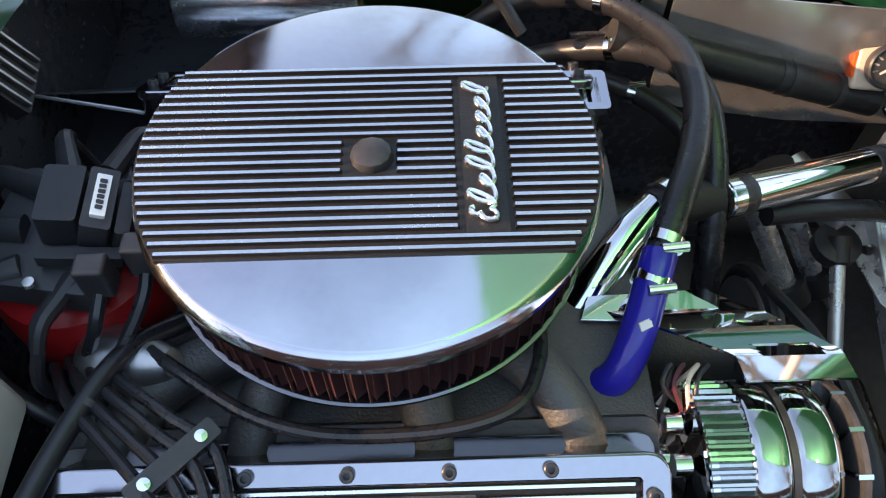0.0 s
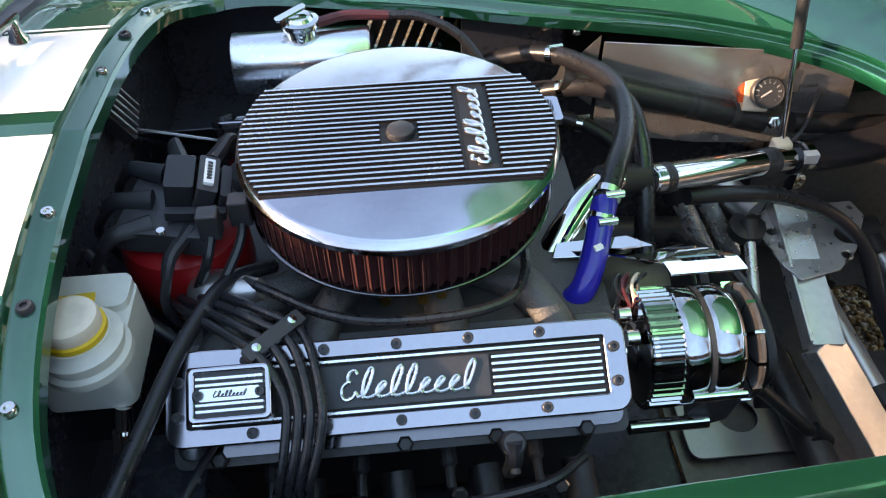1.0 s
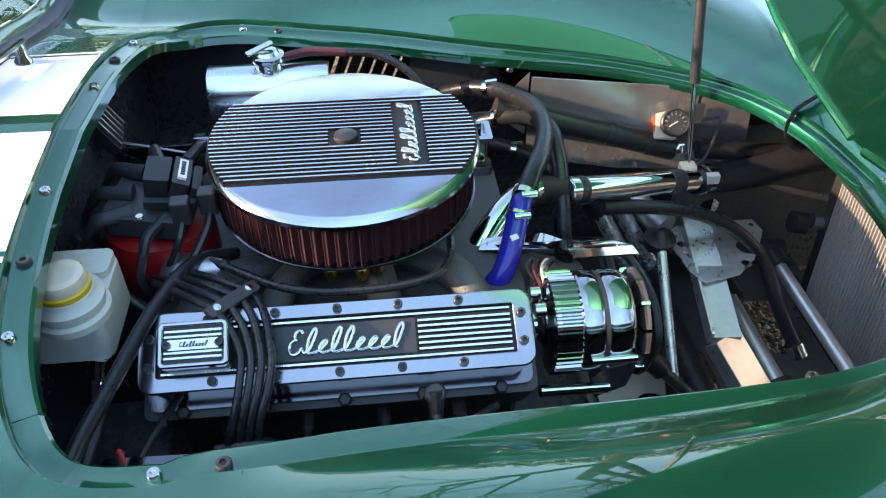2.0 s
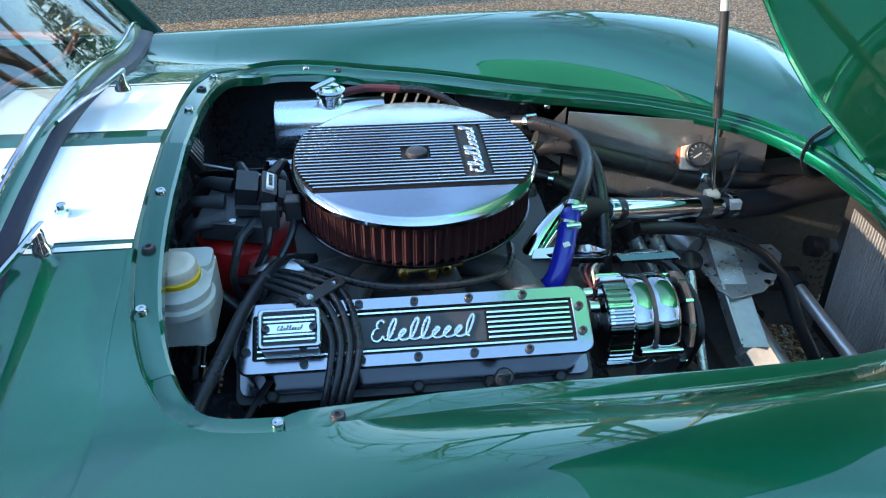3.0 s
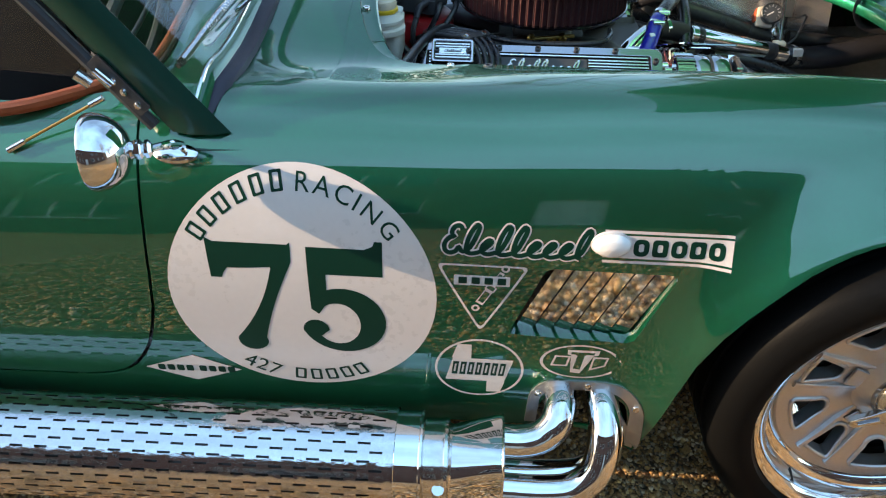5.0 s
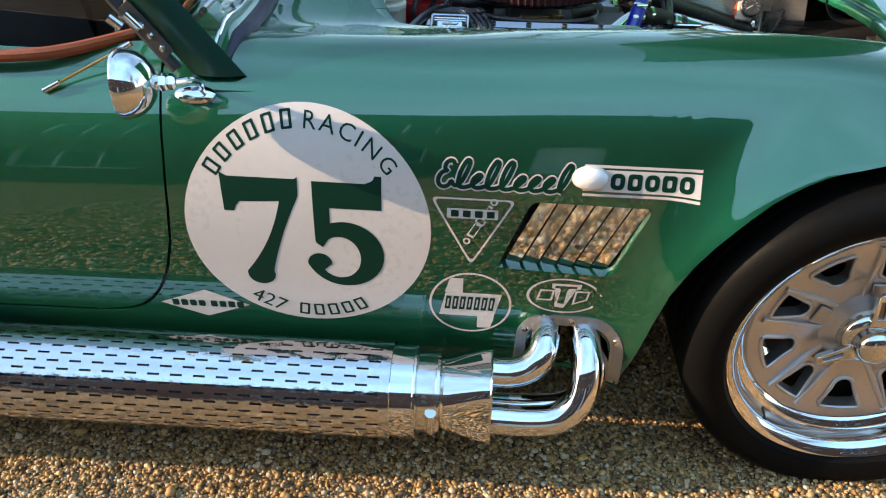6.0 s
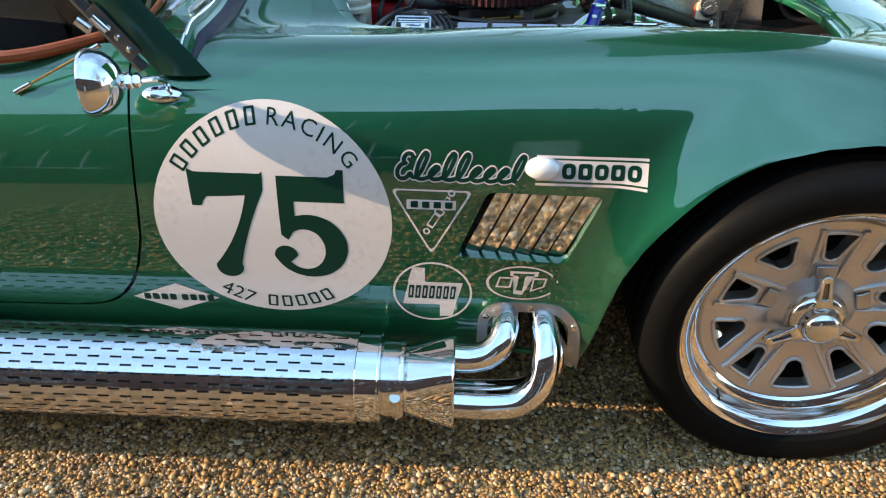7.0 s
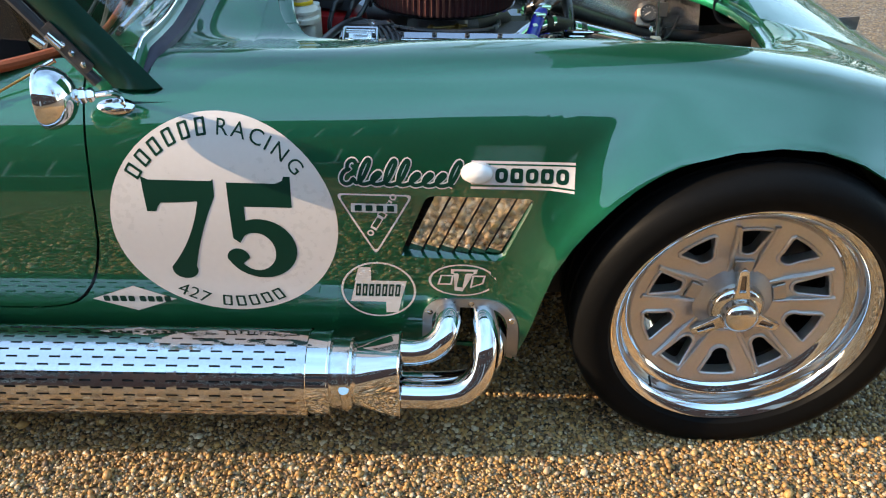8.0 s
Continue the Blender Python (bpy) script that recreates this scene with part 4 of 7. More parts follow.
def flat_script(x, z, length, height, w):
    pts = script(length, height, w)[0]
    n = 8
    mid = [Vector((sum(p[0] for p in pts[i:i + n]) / n, sum(p[1] for p in pts[i:i + n]) / n)) for i in range(0, len(pts), n)]
    V, F = [], []
    for i, p in enumerate(mid):
        t = (mid[min(i + 1, len(mid) - 1)] - mid[max(i - 1, 0)])
        t = t.normalized() if t.length > 1e-9 else Vector((1, 0))
        V += [(x + p.x - t.y * w, z + p.y + t.x * w, 0), (x + p.x + t.y * w, z + p.y - t.x * w, 0)]
    F = [(2 * i, 2 * i + 1, 2 * i + 3, 2 * i + 2) for i in range(len(mid) - 1)]
    return V, F


g = flat_script(-0.027, 0.591, 0.222, 0.045, 0.0060)
part("outline", ([(x, C - side_v(x, z) - 0.0006, z) for x, z, _ in g[0]], g[1]), VINYL, sd, smooth=0)
g = flat_script(-0.027, 0.591, 0.222, 0.045, 0.0036)
part("inlay", ([(x, C - side_v(x, z) - 0.0011, z) for x, z, _ in g[0]], g[1]), VINYL_GREEN, sd, "green inlay of the script", smooth=0)

bd = decal("banner_decal", "white banner decal with green block letters as plain bars")
part("panel", on_side(slab([(0.218, 0.596), (0.405, 0.595), (0.405, 0.632), (0.218, 0.632)], FLAT, 0), 0.0006), VINYL, bd, smooth=0)
for z in (0.5895, 0.6375):
    part("rule", on_side(slab([(0.218, z - 0.0022), (0.405, z - 0.0022), (0.405, z + 0.0022), (0.218, z + 0.0022)], FLAT, 0), 0.0006), VINYL, bd, smooth=0)
for i in range(5):
    x = 0.273 + i * 0.0275
    ring = [rounded(x - 0.0115, x + 0.0115, 0.600, 0.6275, 0.005 if i % 2 else 0.009, 3)]
    part("bar", on_side(slab(ring[0], FLAT, 0, [rounded(x - 0.0038, x + 0.0038, 0.6075, 0.6200, 0.0025, 2)]), 0.0011), VINYL_GREEN, bd, smooth=0)


def ring_decal(d, poly_out, poly_in):
    part("outline", on_side(slab(poly_out, FLAT, 0, [poly_in]), 0.0006), VINYL, d, smooth=0)


def scaled(poly, cx, cz, k):
    return [(cx + (x - cx) * k, cz + (z - cz) * k) for x, z in poly]


td = decal("triangle_decal", "white outlined triangle decal with a small shock absorber drawing")
tri = round_corners([(0.042, 0.444), (0.113, 0.572), (-0.030, 0.572)], 0.012)
ring_decal(td, tri, scaled(tri, 0.042, 0.534, 0.92))
part("name_bar", on_side(slab(rounded(-0.002, 0.084, 0.535, 0.553, 0.001, 1), FLAT, 0), 0.0006), VINYL, td, smooth=0)
for i in range(4):
    part("bar", on_side(slab(rounded(0.005 + i * 0.020, 0.018 + i * 0.020, 0.538, 0.550, 0.001, 1), FLAT, 0), 0.0011), VINYL_GREEN, td, smooth=0)
for cx, cz in ((0.076, 0.567), (0.033, 0.492)):
    part("eye", on_side(slab(circle(0.0065, 14, cx, cz), FLAT, 0, [circle(0.0035, 10, cx, cz)]), 0.0007), VINYL, td, smooth=0)
d2 = Vector((0.076 - 0.033, 0.567 - 0.492)).normalized()
n2 = Vector((-d2.y, d2.x))
for a, b, w in ((0.010, 0.040, 0.0065), (0.040, 0.050, 0.0085), (0.050, 0.078, 0.004)):
    p, q = Vector((0.033, 0.492)) + d2 * a, Vector((0.033, 0.492)) + d2 * b
    o = [p - n2 * w, q - n2 * w, q + n2 * w, p + n2 * w]
    c = (p + q) / 2
    ring_decal(td, [tuple(v) for v in o], [tuple(c + (v - c) * 0.72) for v in o])

od = decal("oil_decal", "white ringed oil decal with a slanted panel")
oc = [(0.044 + 0.074 * math.cos(2 * math.pi * i / 48), 0.357 + 0.070 * math.sin(2 * math.pi * i / 48)) for i in range(48)]
ring_decal(od, oc, scaled(oc, 0.044, 0.357, 0.945))
part("panel", on_side(slab([(-0.012, 0.328), (0.087, 0.328), (0.100, 0.382), (0.0, 0.382)], FLAT, 0), 0.0006), VINYL, od, smooth=0)
part("tab", on_side(slab([(-0.002, 0.382), (0.030, 0.382), (0.030, 0.414), (0.007, 0.414)], FLAT, 0), 0.0006), VINYL, od, smooth=0)
part("tab", on_side(slab([(0.058, 0.299), (0.082, 0.300), (0.088, 0.328), (0.058, 0.328)], FLAT, 0), 0.0006), VINYL, od, smooth=0)
for i in range(7):
    part("bar", on_side(slab([(-0.002 + i * 0.0130, 0.343), (0.0075 + i * 0.0130, 0.343), (0.0105 + i * 0.0130, 0.374), (0.001 + i * 0.0130, 0.374)], FLAT, 0, [[(0.0015 + i * 0.0130, 0.349), (0.0045 + i * 0.0130, 0.349), (0.0065 + i * 0.0130, 0.368), (0.0035 + i * 0.0130, 0.368)]]), 0.0011), VINYL_GREEN, od, smooth=0)

ed = decal("oval_decal", "white outlined oval fuel additive decal")
oc = [(0.2085 + 0.066 * math.cos(2 * math.pi * i / 48), 0.387 + 0.0385 * math.sin(2 * math.pi * i / 48)) for i in range(48)]
ring_decal(ed, oc, scaled(oc, 0.2085, 0.387, 0.925))
for poly in ([(0.160, 0.376), (0.188, 0.376), (0.192, 0.400), (0.166, 0.400)], [(0.194, 0.362), (0.210, 0.360), (0.216, 0.404), (0.236, 0.404), (0.238, 0.414), (0.186, 0.414), (0.186, 0.404), (0.200, 0.404)], [(0.224, 0.368), (0.250, 0.380), (0.254, 0.400), (0.228, 0.400)]):
    c = (sum(p[0] for p in poly) / len(poly), sum(p[1] for p in poly) / len(poly))
    ring_decal(ed, poly, scaled(poly, *c, 0.74))

yd = decal("diamond_decal", "long white diamond tyre decal low on the wing")
part("diamond", on_side(slab([(-0.530, 0.322), (-0.446, 0.291), (-0.363, 0.324), (-0.442, 0.357)], FLAT, 0), 0.0006), VINYL, yd, smooth=0)
for i in range(8):
    x = -0.508 + i * 0.0165 + (0.006 if i > 3 else 0)
    part("bar", on_side(slab(rounded(x, x + 0.0125, 0.316, 0.331, 0.002, 1), FLAT, 0), 0.0011), VINYL_GREEN, yd, smooth=0)

# side repeater lamp over the banner
rep = thing("side_repeater_lamp", (0.229, C - side_v(0.229, 0.617), 0.617), "white domed oval side repeater lamp on the wing", "lamp")
yy = C - side_v(0.229, 0.617)
part("lens", moved(lathe([(0.029, 0.0), (0.0285, 0.006), (0.0255, 0.012), (0.0175, 0.0165), (0.0, 0.018)], pose(0, 0, 0), 40), Matrix.Translation((0.229, yy + 0.002, 0.617)) @ pose(0, 0, 0, 90, 0, 0) @ Matrix.Diagonal((1, 0.68, 1, 1))), LAMP, rep)
part("base", moved(lathe([(0.0305, -0.004), (0.0305, 0.003), (0.027, 0.0045)], pose(0, 0, 0), 40), Matrix.Translation((0.229, yy + 0.001, 0.617)) @ pose(0, 0, 0, 90, 0, 0) @ Matrix.Diagonal((1, 0.68, 1, 1))), VINYL, rep)

# wing vents: a turned-in frame, slanted louvres, mesh behind
for s in (1, -1):
    ring = VENT
    cx, cz = sum(p[0] for p in ring) / len(ring), sum(p[1] for p in ring) / len(ring)
    rows = []
    for x, z in ring + ring[:1]:
        v = side_v(x, z)
        k = [(1.0, 0.0), (0.985, -0.006), (0.975, -0.018), (0.97, -0.034)]
        rows.append([(cx + (x - cx) * f, C - s * (v + d), cz + (z - cz) * f) for f, d in k])
    part("vent_frame", grid(rows), GREEN, car, "turned-in green edge of the wing vent", thick=0.003)
    for i in range(6):
        t = (i + 0.35) / 6
        x0, x1 = 0.094 + 0.184 * t, 0.148 + 0.186 * t
        v = side_v((x0 + x1) / 2, 0.51)
        V = []
        for x, z, back in ((x0, 0.440, 0.020), (x1, 0.568, 0.012)):
            for dx, d in ((-0.0035, -back - 0.006), (0.0215, -back), (0.0222, -back - 0.0022), (-0.0025, -back - 0.008)):
                V.append((x + dx, C - s * (v + d), z))
        part("louvre", (V, [(0, 1, 5, 4), (1, 2, 6, 5), (2, 3, 7, 6), (3, 0, 4, 7), (0, 3, 2, 1), (4, 5, 6, 7)]), CHROME, car, "polished slanted louvre in the wing vent", smooth=0)

# ---- windscreen ----


def base_x(y):
    return -0.366 - 0.014 * ((y - C) / 0.68) ** 2 - 0.004 * math.exp(-((abs(y - C) - 0.50) / 0.16) ** 2)


ws = thing("windscreen", (-0.38, C, 0.78), "raked windscreen in a slim green frame with rubber foot", "windscreen")
ys = [C - 0.716 + 1.432 * i / 20 for i in range(21)]
RAKE = Vector((-0.50, 0, 0.64))


def foot_z(y):
    v = abs(y - C)
    return soft_table(SCUTTLE, v) + 0.002 if v < 0.62 else 0.783 - 0.027 * ((v - 0.62) / 0.07) ** 1.4


foot = [(base_x(y), y, foot_z(y)) for y in ys]
V = []
for x, y, z in foot:
    wide = 0.007 if abs(y - C) > 0.36 else 0.007 * (abs(y - C) / 0.36) ** 2
    wide -= 0.020 * max(0.0, (abs(y - C) - 0.655) / 0.061)
    V += [(x + 0.018 + wide, y, z - 0.004), (x + 0.015 + wide, y, z + 0.005), (x + 0.005, y, z + 0.011), (x - 0.004, y, z + 0.010), (x - 0.014, y, z - 0.004)]
rows = [V[5 * i:5 * i + 5] for i in range(21)]
part("rubber_foot", grid(rows), NAVY_RUBBER, ws, "black rubber seal along the scuttle", smooth=50)
part("lower_frame", grid([[(x + a, y, z + b) for a, b in ((0.001, 0.009), (-0.003, 0.016), (-0.012, 0.026), (-0.017, 0.026))] for x, y, z in foot]), GREEN, ws, "green lower frame rail", smooth=60)
part("bright_strip", tube([(x - 0.013, y, z + 0.027) for x, y, z in foot], 0.0035, 8, 2), CHROME, ws, "bright strip along the glass")
part("cowl_roll", tube([(-0.512, C + 0.62 * k / 12, soft_table(SCUTTLE, abs(0.62 * k / 12)) + 0.004) for k in range(-12, 13)], 0.0065, 10, 2), LEATHER, car, "brown leather roll along the cockpit cowl")
rows = [[tuple(Vector((x - 0.012, y, z + 0.02)) + RAKE * t) for t in (0, 0.25, 0.5, 0.75)] for x, y, z in foot]
pane = part("pane", grid(rows), TINTED, ws, "lightly tinted glass", thick=0.004)
pane.visible_shadow = False
for s in (1, -1):
    yb = C - s * 0.722
    p0 = Vector((-0.379, yb, 0.732))
    dirs = RAKE.normalized()
    post = []
    for t in (0.0, 0.2, 0.4, 0.62):
        w = 0.034 - 0.008 * t
        post.append([tuple(p0 + dirs * (t if t else (0.007 - 0.67 * a) / dirs.z) + Vector((0.74, 0, 0.67)) * a + Vector((0, s, 0)) * b) for a, b in ((-w, -0.006), (-w * 0.4, -0.013), (w * 0.5, -0.012), (w, -0.002), (w * 0.8, 0.010), (-w * 0.5, 0.012), (-w, 0.006), (-w, -0.006))])
    part("side_post", grid(post), POST_GREEN, ws, "dark green painted side post", smooth=60)
    part("post_plate", slab(rounded(-0.062, 0.058, -0.020, 0.020, 0.008), Matrix.Translation((p0.x + 0.005, yb, 0.726)) @ pose(0, 0, 0, s * 32, -3, 0), 0.006), POST_GREEN, ws, bevel=0.002)
    hp = Matrix(((dirs.x, 0.74, 0, p0.x - 0.036), (0, 0, -s, yb - s * 0.0135), (dirs.z, 0.67, 0, p0.z - 0.016), (0, 0, 0, 1)))
    part("hinge_plate", slab(rounded(0.072, 0.172, -0.012, 0.012, 0.004), hp, 0.004), DARK_METAL, ws, "dull steel hinge plate on the post", bevel=0.001)
    for k in range(3):
        part("hinge_screw", lathe([(0.0062, 0), (0.0055, 0.003), (0.0, 0.004)], hp @ Matrix.Translation((0.086 + (0.026, 0.046)[k - 1] * (k > 0), 0, 0)), 12), CHROME, ws)
    # wind wing: clear side pane in a black-edged bracket
    e0, e1 = p0 + Vector((-0.075, -s * 0.004, 0.015)), p0 + Vector((-0.075, -s * 0.004, 0.015)) + dirs * 0.50
    part("wing_bracket", tube([e0, e1], 0.010, 8, 1), BLACK, ws, "black side wing frame")
    q = [e0 + dirs * 0.09, e1, e1 + Vector((-0.30, -s * 0.02, -0.02)), e0 + dirs * 0.10 + Vector((-0.30, -s * 0.015, 0.02))]
    rod_a, rod_b = Vector((-0.676, C - s * 0.742, 0.708)), Vector((-0.530, C - s * 0.712, 0.782))
    part("stay_rod", rod(rod_a, rod_b, 0.0022, n=8), BRASS, ws, "thin brass stay rod")
    part("rod_end", rod(rod_a - (rod_b - rod_a) * 0.03, rod_a + (rod_b - rod_a) * 0.16, 0.0052, n=12), CHROME, ws, "chrome rod end")
    part("rod_end", rod(rod_b - (rod_b - rod_a) * 0.14, rod_b, 0.0048, n=12), CHROME, ws, "chrome rod end")
    wp = part("wind_wing", ([tuple(v) for v in q], [(0, 1, 2, 3)]), GLASS, ws, "clear plastic wind wing", thick=0.003, smooth=0)
    wp.visible_shadow = False
    part("wing_clamp", rod(e0 + dirs * 0.105 + Vector((0.020, -s * 0.012, -0.014)), e0 + dirs * 0.105 + Vector((0.002, -s * 0.018, 0.010)), 0.0075), CHROME, ws, "chrome wing clamp")
    part("wing_clamp", rod(e0 + dirs * 0.105 + Vector((-0.006, -s * 0.020, -0.010)), e0 + dirs * 0.105 + Vector((-0.022, -s * 0.024, 0.006)), 0.009), CHROME, ws)
part("top_rail", tube([tuple(Vector((x - 0.012, y, z + 0.02)) + RAKE * 0.75) for x, y, z in foot], 0.010, 8, 2), GREEN, ws)

# wipers
for k, (py, ty, tx, tz) in enumerate(((0.205, -0.230, -0.414, 0.829), (0.66, 0.33, -0.388, 0.872))):
    px = -0.315
    w = thing("windscreen_wiper", (px, py, on_top(px, py)), "bright steel windscreen wiper parked along the glass", "wiper", "windscreen wipers")
    z0 = on_top(px, py)
    piv, tip = Vector((px, py, z0 + 0.028)), Vector((tx, ty, tz))
    part("spindle", lathe([(0.014, 0), (0.013, 0.010), (0.009, 0.016), (0.009, 0.03), (0.006, 0.036)], Matrix.Translation((px, py, z0 - 0.003)), 18), CHROME, w)
    mid = piv + (tip - piv) * 0.45 + Vector((0.01, 0, 0.018))
    part("arm", tube([piv + Vector((0.0, 0.012, 0)), piv + (mid - piv) * 0.4, mid, piv + (tip - piv) * 0.62 + Vector((0.004, 0, 0.012))], lambda t: 0.0105 - 0.004 * t, 8, 5, 0.5), STEEL, w)
    a, b = piv + (tip - piv) * 0.25 + Vector((-0.032, 0, 0.022)), tip
    part("blade_rail", tube([a, (a + b) / 2 + Vector((0.0, 0, 0.006)), b], 0.0105, 8, 5, 0.6), FIN_TOP, w, "bright steel blade rail")
    part("blade_rubber", tube([a + Vector((-0.006, 0, -0.006)), b + Vector((-0.006, 0, -0.007))], 0.004, 6, 1), RUBBER, w)
# the slotted wiper arm's reflection in the glass, built as a solid bar
sa = thing("slotted_arm", (-0.43, 0.0, 0.78), "reflection of the slotted wiper arm in the glass, built as a bar", "bracket")
p, q = Vector((-0.442, -0.030, 0.786)), Vector((-0.36, 0.20, 0.868))
t = (q - p).normalized()
m = Matrix.Translation(p) @ Matrix(((t.x, -t.y, 0, 0), (t.y, t.x, 0, 0), (t.z, 0, 1, 0), (0, 0, 0, 1)))
L = (q - p).length
part("bar", slab(rounded(-0.010, L, -0.010, 0.010, 0.0098), m, 0.003, [circle(0.0035, 10)] + [rounded(0.025 + i * 0.062, 0.072 + i * 0.062, -0.0035, 0.0035, 0.0034) for i in range(3)]), SATIN, sa)
# washer jet on the stripe
wj = thing("washer_jet", (-0.305, 0.268, on_top(-0.305, 0.268)), "small chrome washer jet on the scuttle", "washer jet")
part("nozzle", lathe([(0.010, -0.002), (0.010, 0.008), (0.007, 0.011), (0.006, 0.017), (0.0, 0.018)], Matrix.Translation(wj.location), 16), CHROME, wj)

# door mirror
mi = thing("door_mirror", (-0.42, -0.276, 0.71), "chrome bullet door mirror on a short arm", "mirror")
zf = 0.708
part("foot", moved(lathe([(0.035, 0.0), (0.034, 0.004), (0.029, 0.007), (0.018, 0.010), (0.0, 0.011)], pose(0, 0, 0), 32), Matrix.Translation((-0.425, C - side_v(-0.425, 0.708) + 0.001, zf)) @ pose(0, 0, 0, 36, 0, 0) @ Matrix.Diagonal((1, 0.50, 1, 1))), CHROME, mi)
part("arm", tube([(-0.415, -0.286, zf + 0.010), (-0.405, -0.31, 0.735), (-0.405, -0.345, 0.755), (-0.425, -0.380, 0.763)], 0.0055, 10, 6), CHROME, mi)
hm = axis((-0.478, -0.392, 0.764), (-0.378, -0.372, 0.766))
part("shell", lathe([(0.051, -0.022), (0.0535, -0.017), (0.0535, -0.010), (0.051, 0.001), (0.0455, 0.012), (0.037, 0.022), (0.025, 0.030), (0.013, 0.034), (0.009, 0.042), (0.0, 0.044)], hm, 40), CHROME, mi, "polished rounded mirror shell")
part("mirror_glass", lathe([(0.0495, -0.0225), (0.0, -0.0228)], hm, 40), MIRROR, mi, "mirror glass")
part("knuckle", lathe([(0.010, 0.034), (0.0135, 0.040), (0.0135, 0.047), (0.010, 0.050), (0.0125, 0.053), (0.0125, 0.058), (0.008, 0.062)], hm, 6), CHROME, mi)

# the tail behind the cockpit
TAIL_HALF = [(-2.42, 0.40), (-2.36, 0.55), (-2.2, 0.70), (-1.95, 0.80), (-1.65, 0.845), (-1.3, 0.82)]
TAIL_TOP = [(-2.42, 0.50), (-2.36, 0.58), (-2.2, 0.68), (-1.95, 0.78), (-1.65, 0.82), (-1.3, 0.76)]
rows = []
for i in range(57):
    x = -2.42 + 1.12 * i / 56
    h, zt = soft_table(TAIL_HALF, x), soft_table(TAIL_TOP, x)
    low = max(0.22, 0.33 + math.sqrt(max(0.0, 0.385 ** 2 - (x + 1.65) ** 2)) if abs(x + 1.65) < 0.385 else 0.22)
    low = min(low, zt - 0.08)
    row = []
    for s in (1, -1):
        half = []
        for k in range(25):
            a = math.pi / 2 * k / 24
            e = 0.62
            half.append((x, C - s * h * math.cos(a) ** e, low + (zt - low) * math.sin(a) ** e))
        row += half if s > 0 else half[-2::-1]
    rows.append(row)
tail = grid(rows)
tail = tail[0], [f for f in tail[1] if not (sum(tail[0][i][0] for i in f) / 4 > -1.48 and abs(sum(tail[0][i][1] for i in f) / 4 - C) < 0.60)]
part("tail", tail, GREEN, car, "rounded green tail", thick=0.005)
part("tail_panel", ([(-2.415, C - 0.38, 0.23), (-2.415, C + 0.38, 0.23), (-2.415, C + 0.30, 0.48), (-2.415, C - 0.30, 0.48)], [(0, 1, 2, 3)]), GREEN, car, thick=0.004)

# cockpit
cp = thing("cockpit_tub", (-0.9, C, 0.2), "dark trimmed cockpit tub behind the windscreen", "car interior")
part("floor", box(-1.3, -0.52, C - 0.62, C + 0.62, 0.22, 0.25), CARPET, cp)
part("dashboard", tube([(-0.52, C - 0.58, 0.70), (-0.49, C, 0.74), (-0.52, C + 0.58, 0.70)], 0.05, 12, 8), CARPET, cp, "dark padded dashboard")
part("dash_face", grid([[(-0.499, C + 0.62 * k / 16, z) for z in (0.66, 0.70, soft_table(SCUTTLE, 0.62 * abs(k) / 16) - 0.003)] for k in range(-16, 17)]), CARPET, cp, "dark dashboard face", thick=0.006)
part("bulkhead", box(-0.52, -0.50, C - 0.66, C + 0.66, 0.22, 0.72), CARPET, cp)
for s in (1, -1):
    part("seat_back", moved(slab(rounded(-0.23, 0.23, 0.0, 0.62, 0.12), pose(0, 0, 0), 0.12), Matrix.Translation((-1.20, C - s * 0.29, 0.28)) @ pose(0, 0, 0, 78, 0, 90)), CARPET, cp, "dark seat back", bevel=0.03)
    part("door_lining", box(-1.28, -0.53, C - s * 0.672 - 0.022, C - s * 0.672 + 0.022, 0.26, 0.742), CARPET, cp)
sw = thing("steering_wheel", (-0.66, 0.16, 0.72), "thin black-rimmed steering wheel in the cockpit", "steering wheel")
sm = axis((-0.66, 0.16, 0.72), (-0.78, 0.16, 0.77))
part("rim", moved(tube([(0.18 * math.cos(a), 0.18 * math.sin(a), 0) for a in (2 * math.pi * i / 24 for i in range(25))], 0.012, 8, 2), sm), BLACK, sw)
for k in range(3):
    part("spoke", moved(rod((0, 0, 0), (0.18 * math.cos(2.1 * k + 0.5), 0.18 * math.sin(2.1 * k + 0.5), 0), 0.005), sm), BLACK, sw)

# ---- side exhaust ----
ex = thing("side_exhaust", (-0.2, -0.43, 0.12), "chrome side exhaust with perforated heat shield", "exhaust")
PY, PZ, PR = -0.428, 0.207, 0.088


def along(r, x0, x1, mat, name, label="", n=40):
    return part(name, lathe([(a, b) for a, b in r], Matrix.Translation((0, PY, PZ)) @ pose(0, 0, 0, 0, 90, 0), n), mat, ex, label)


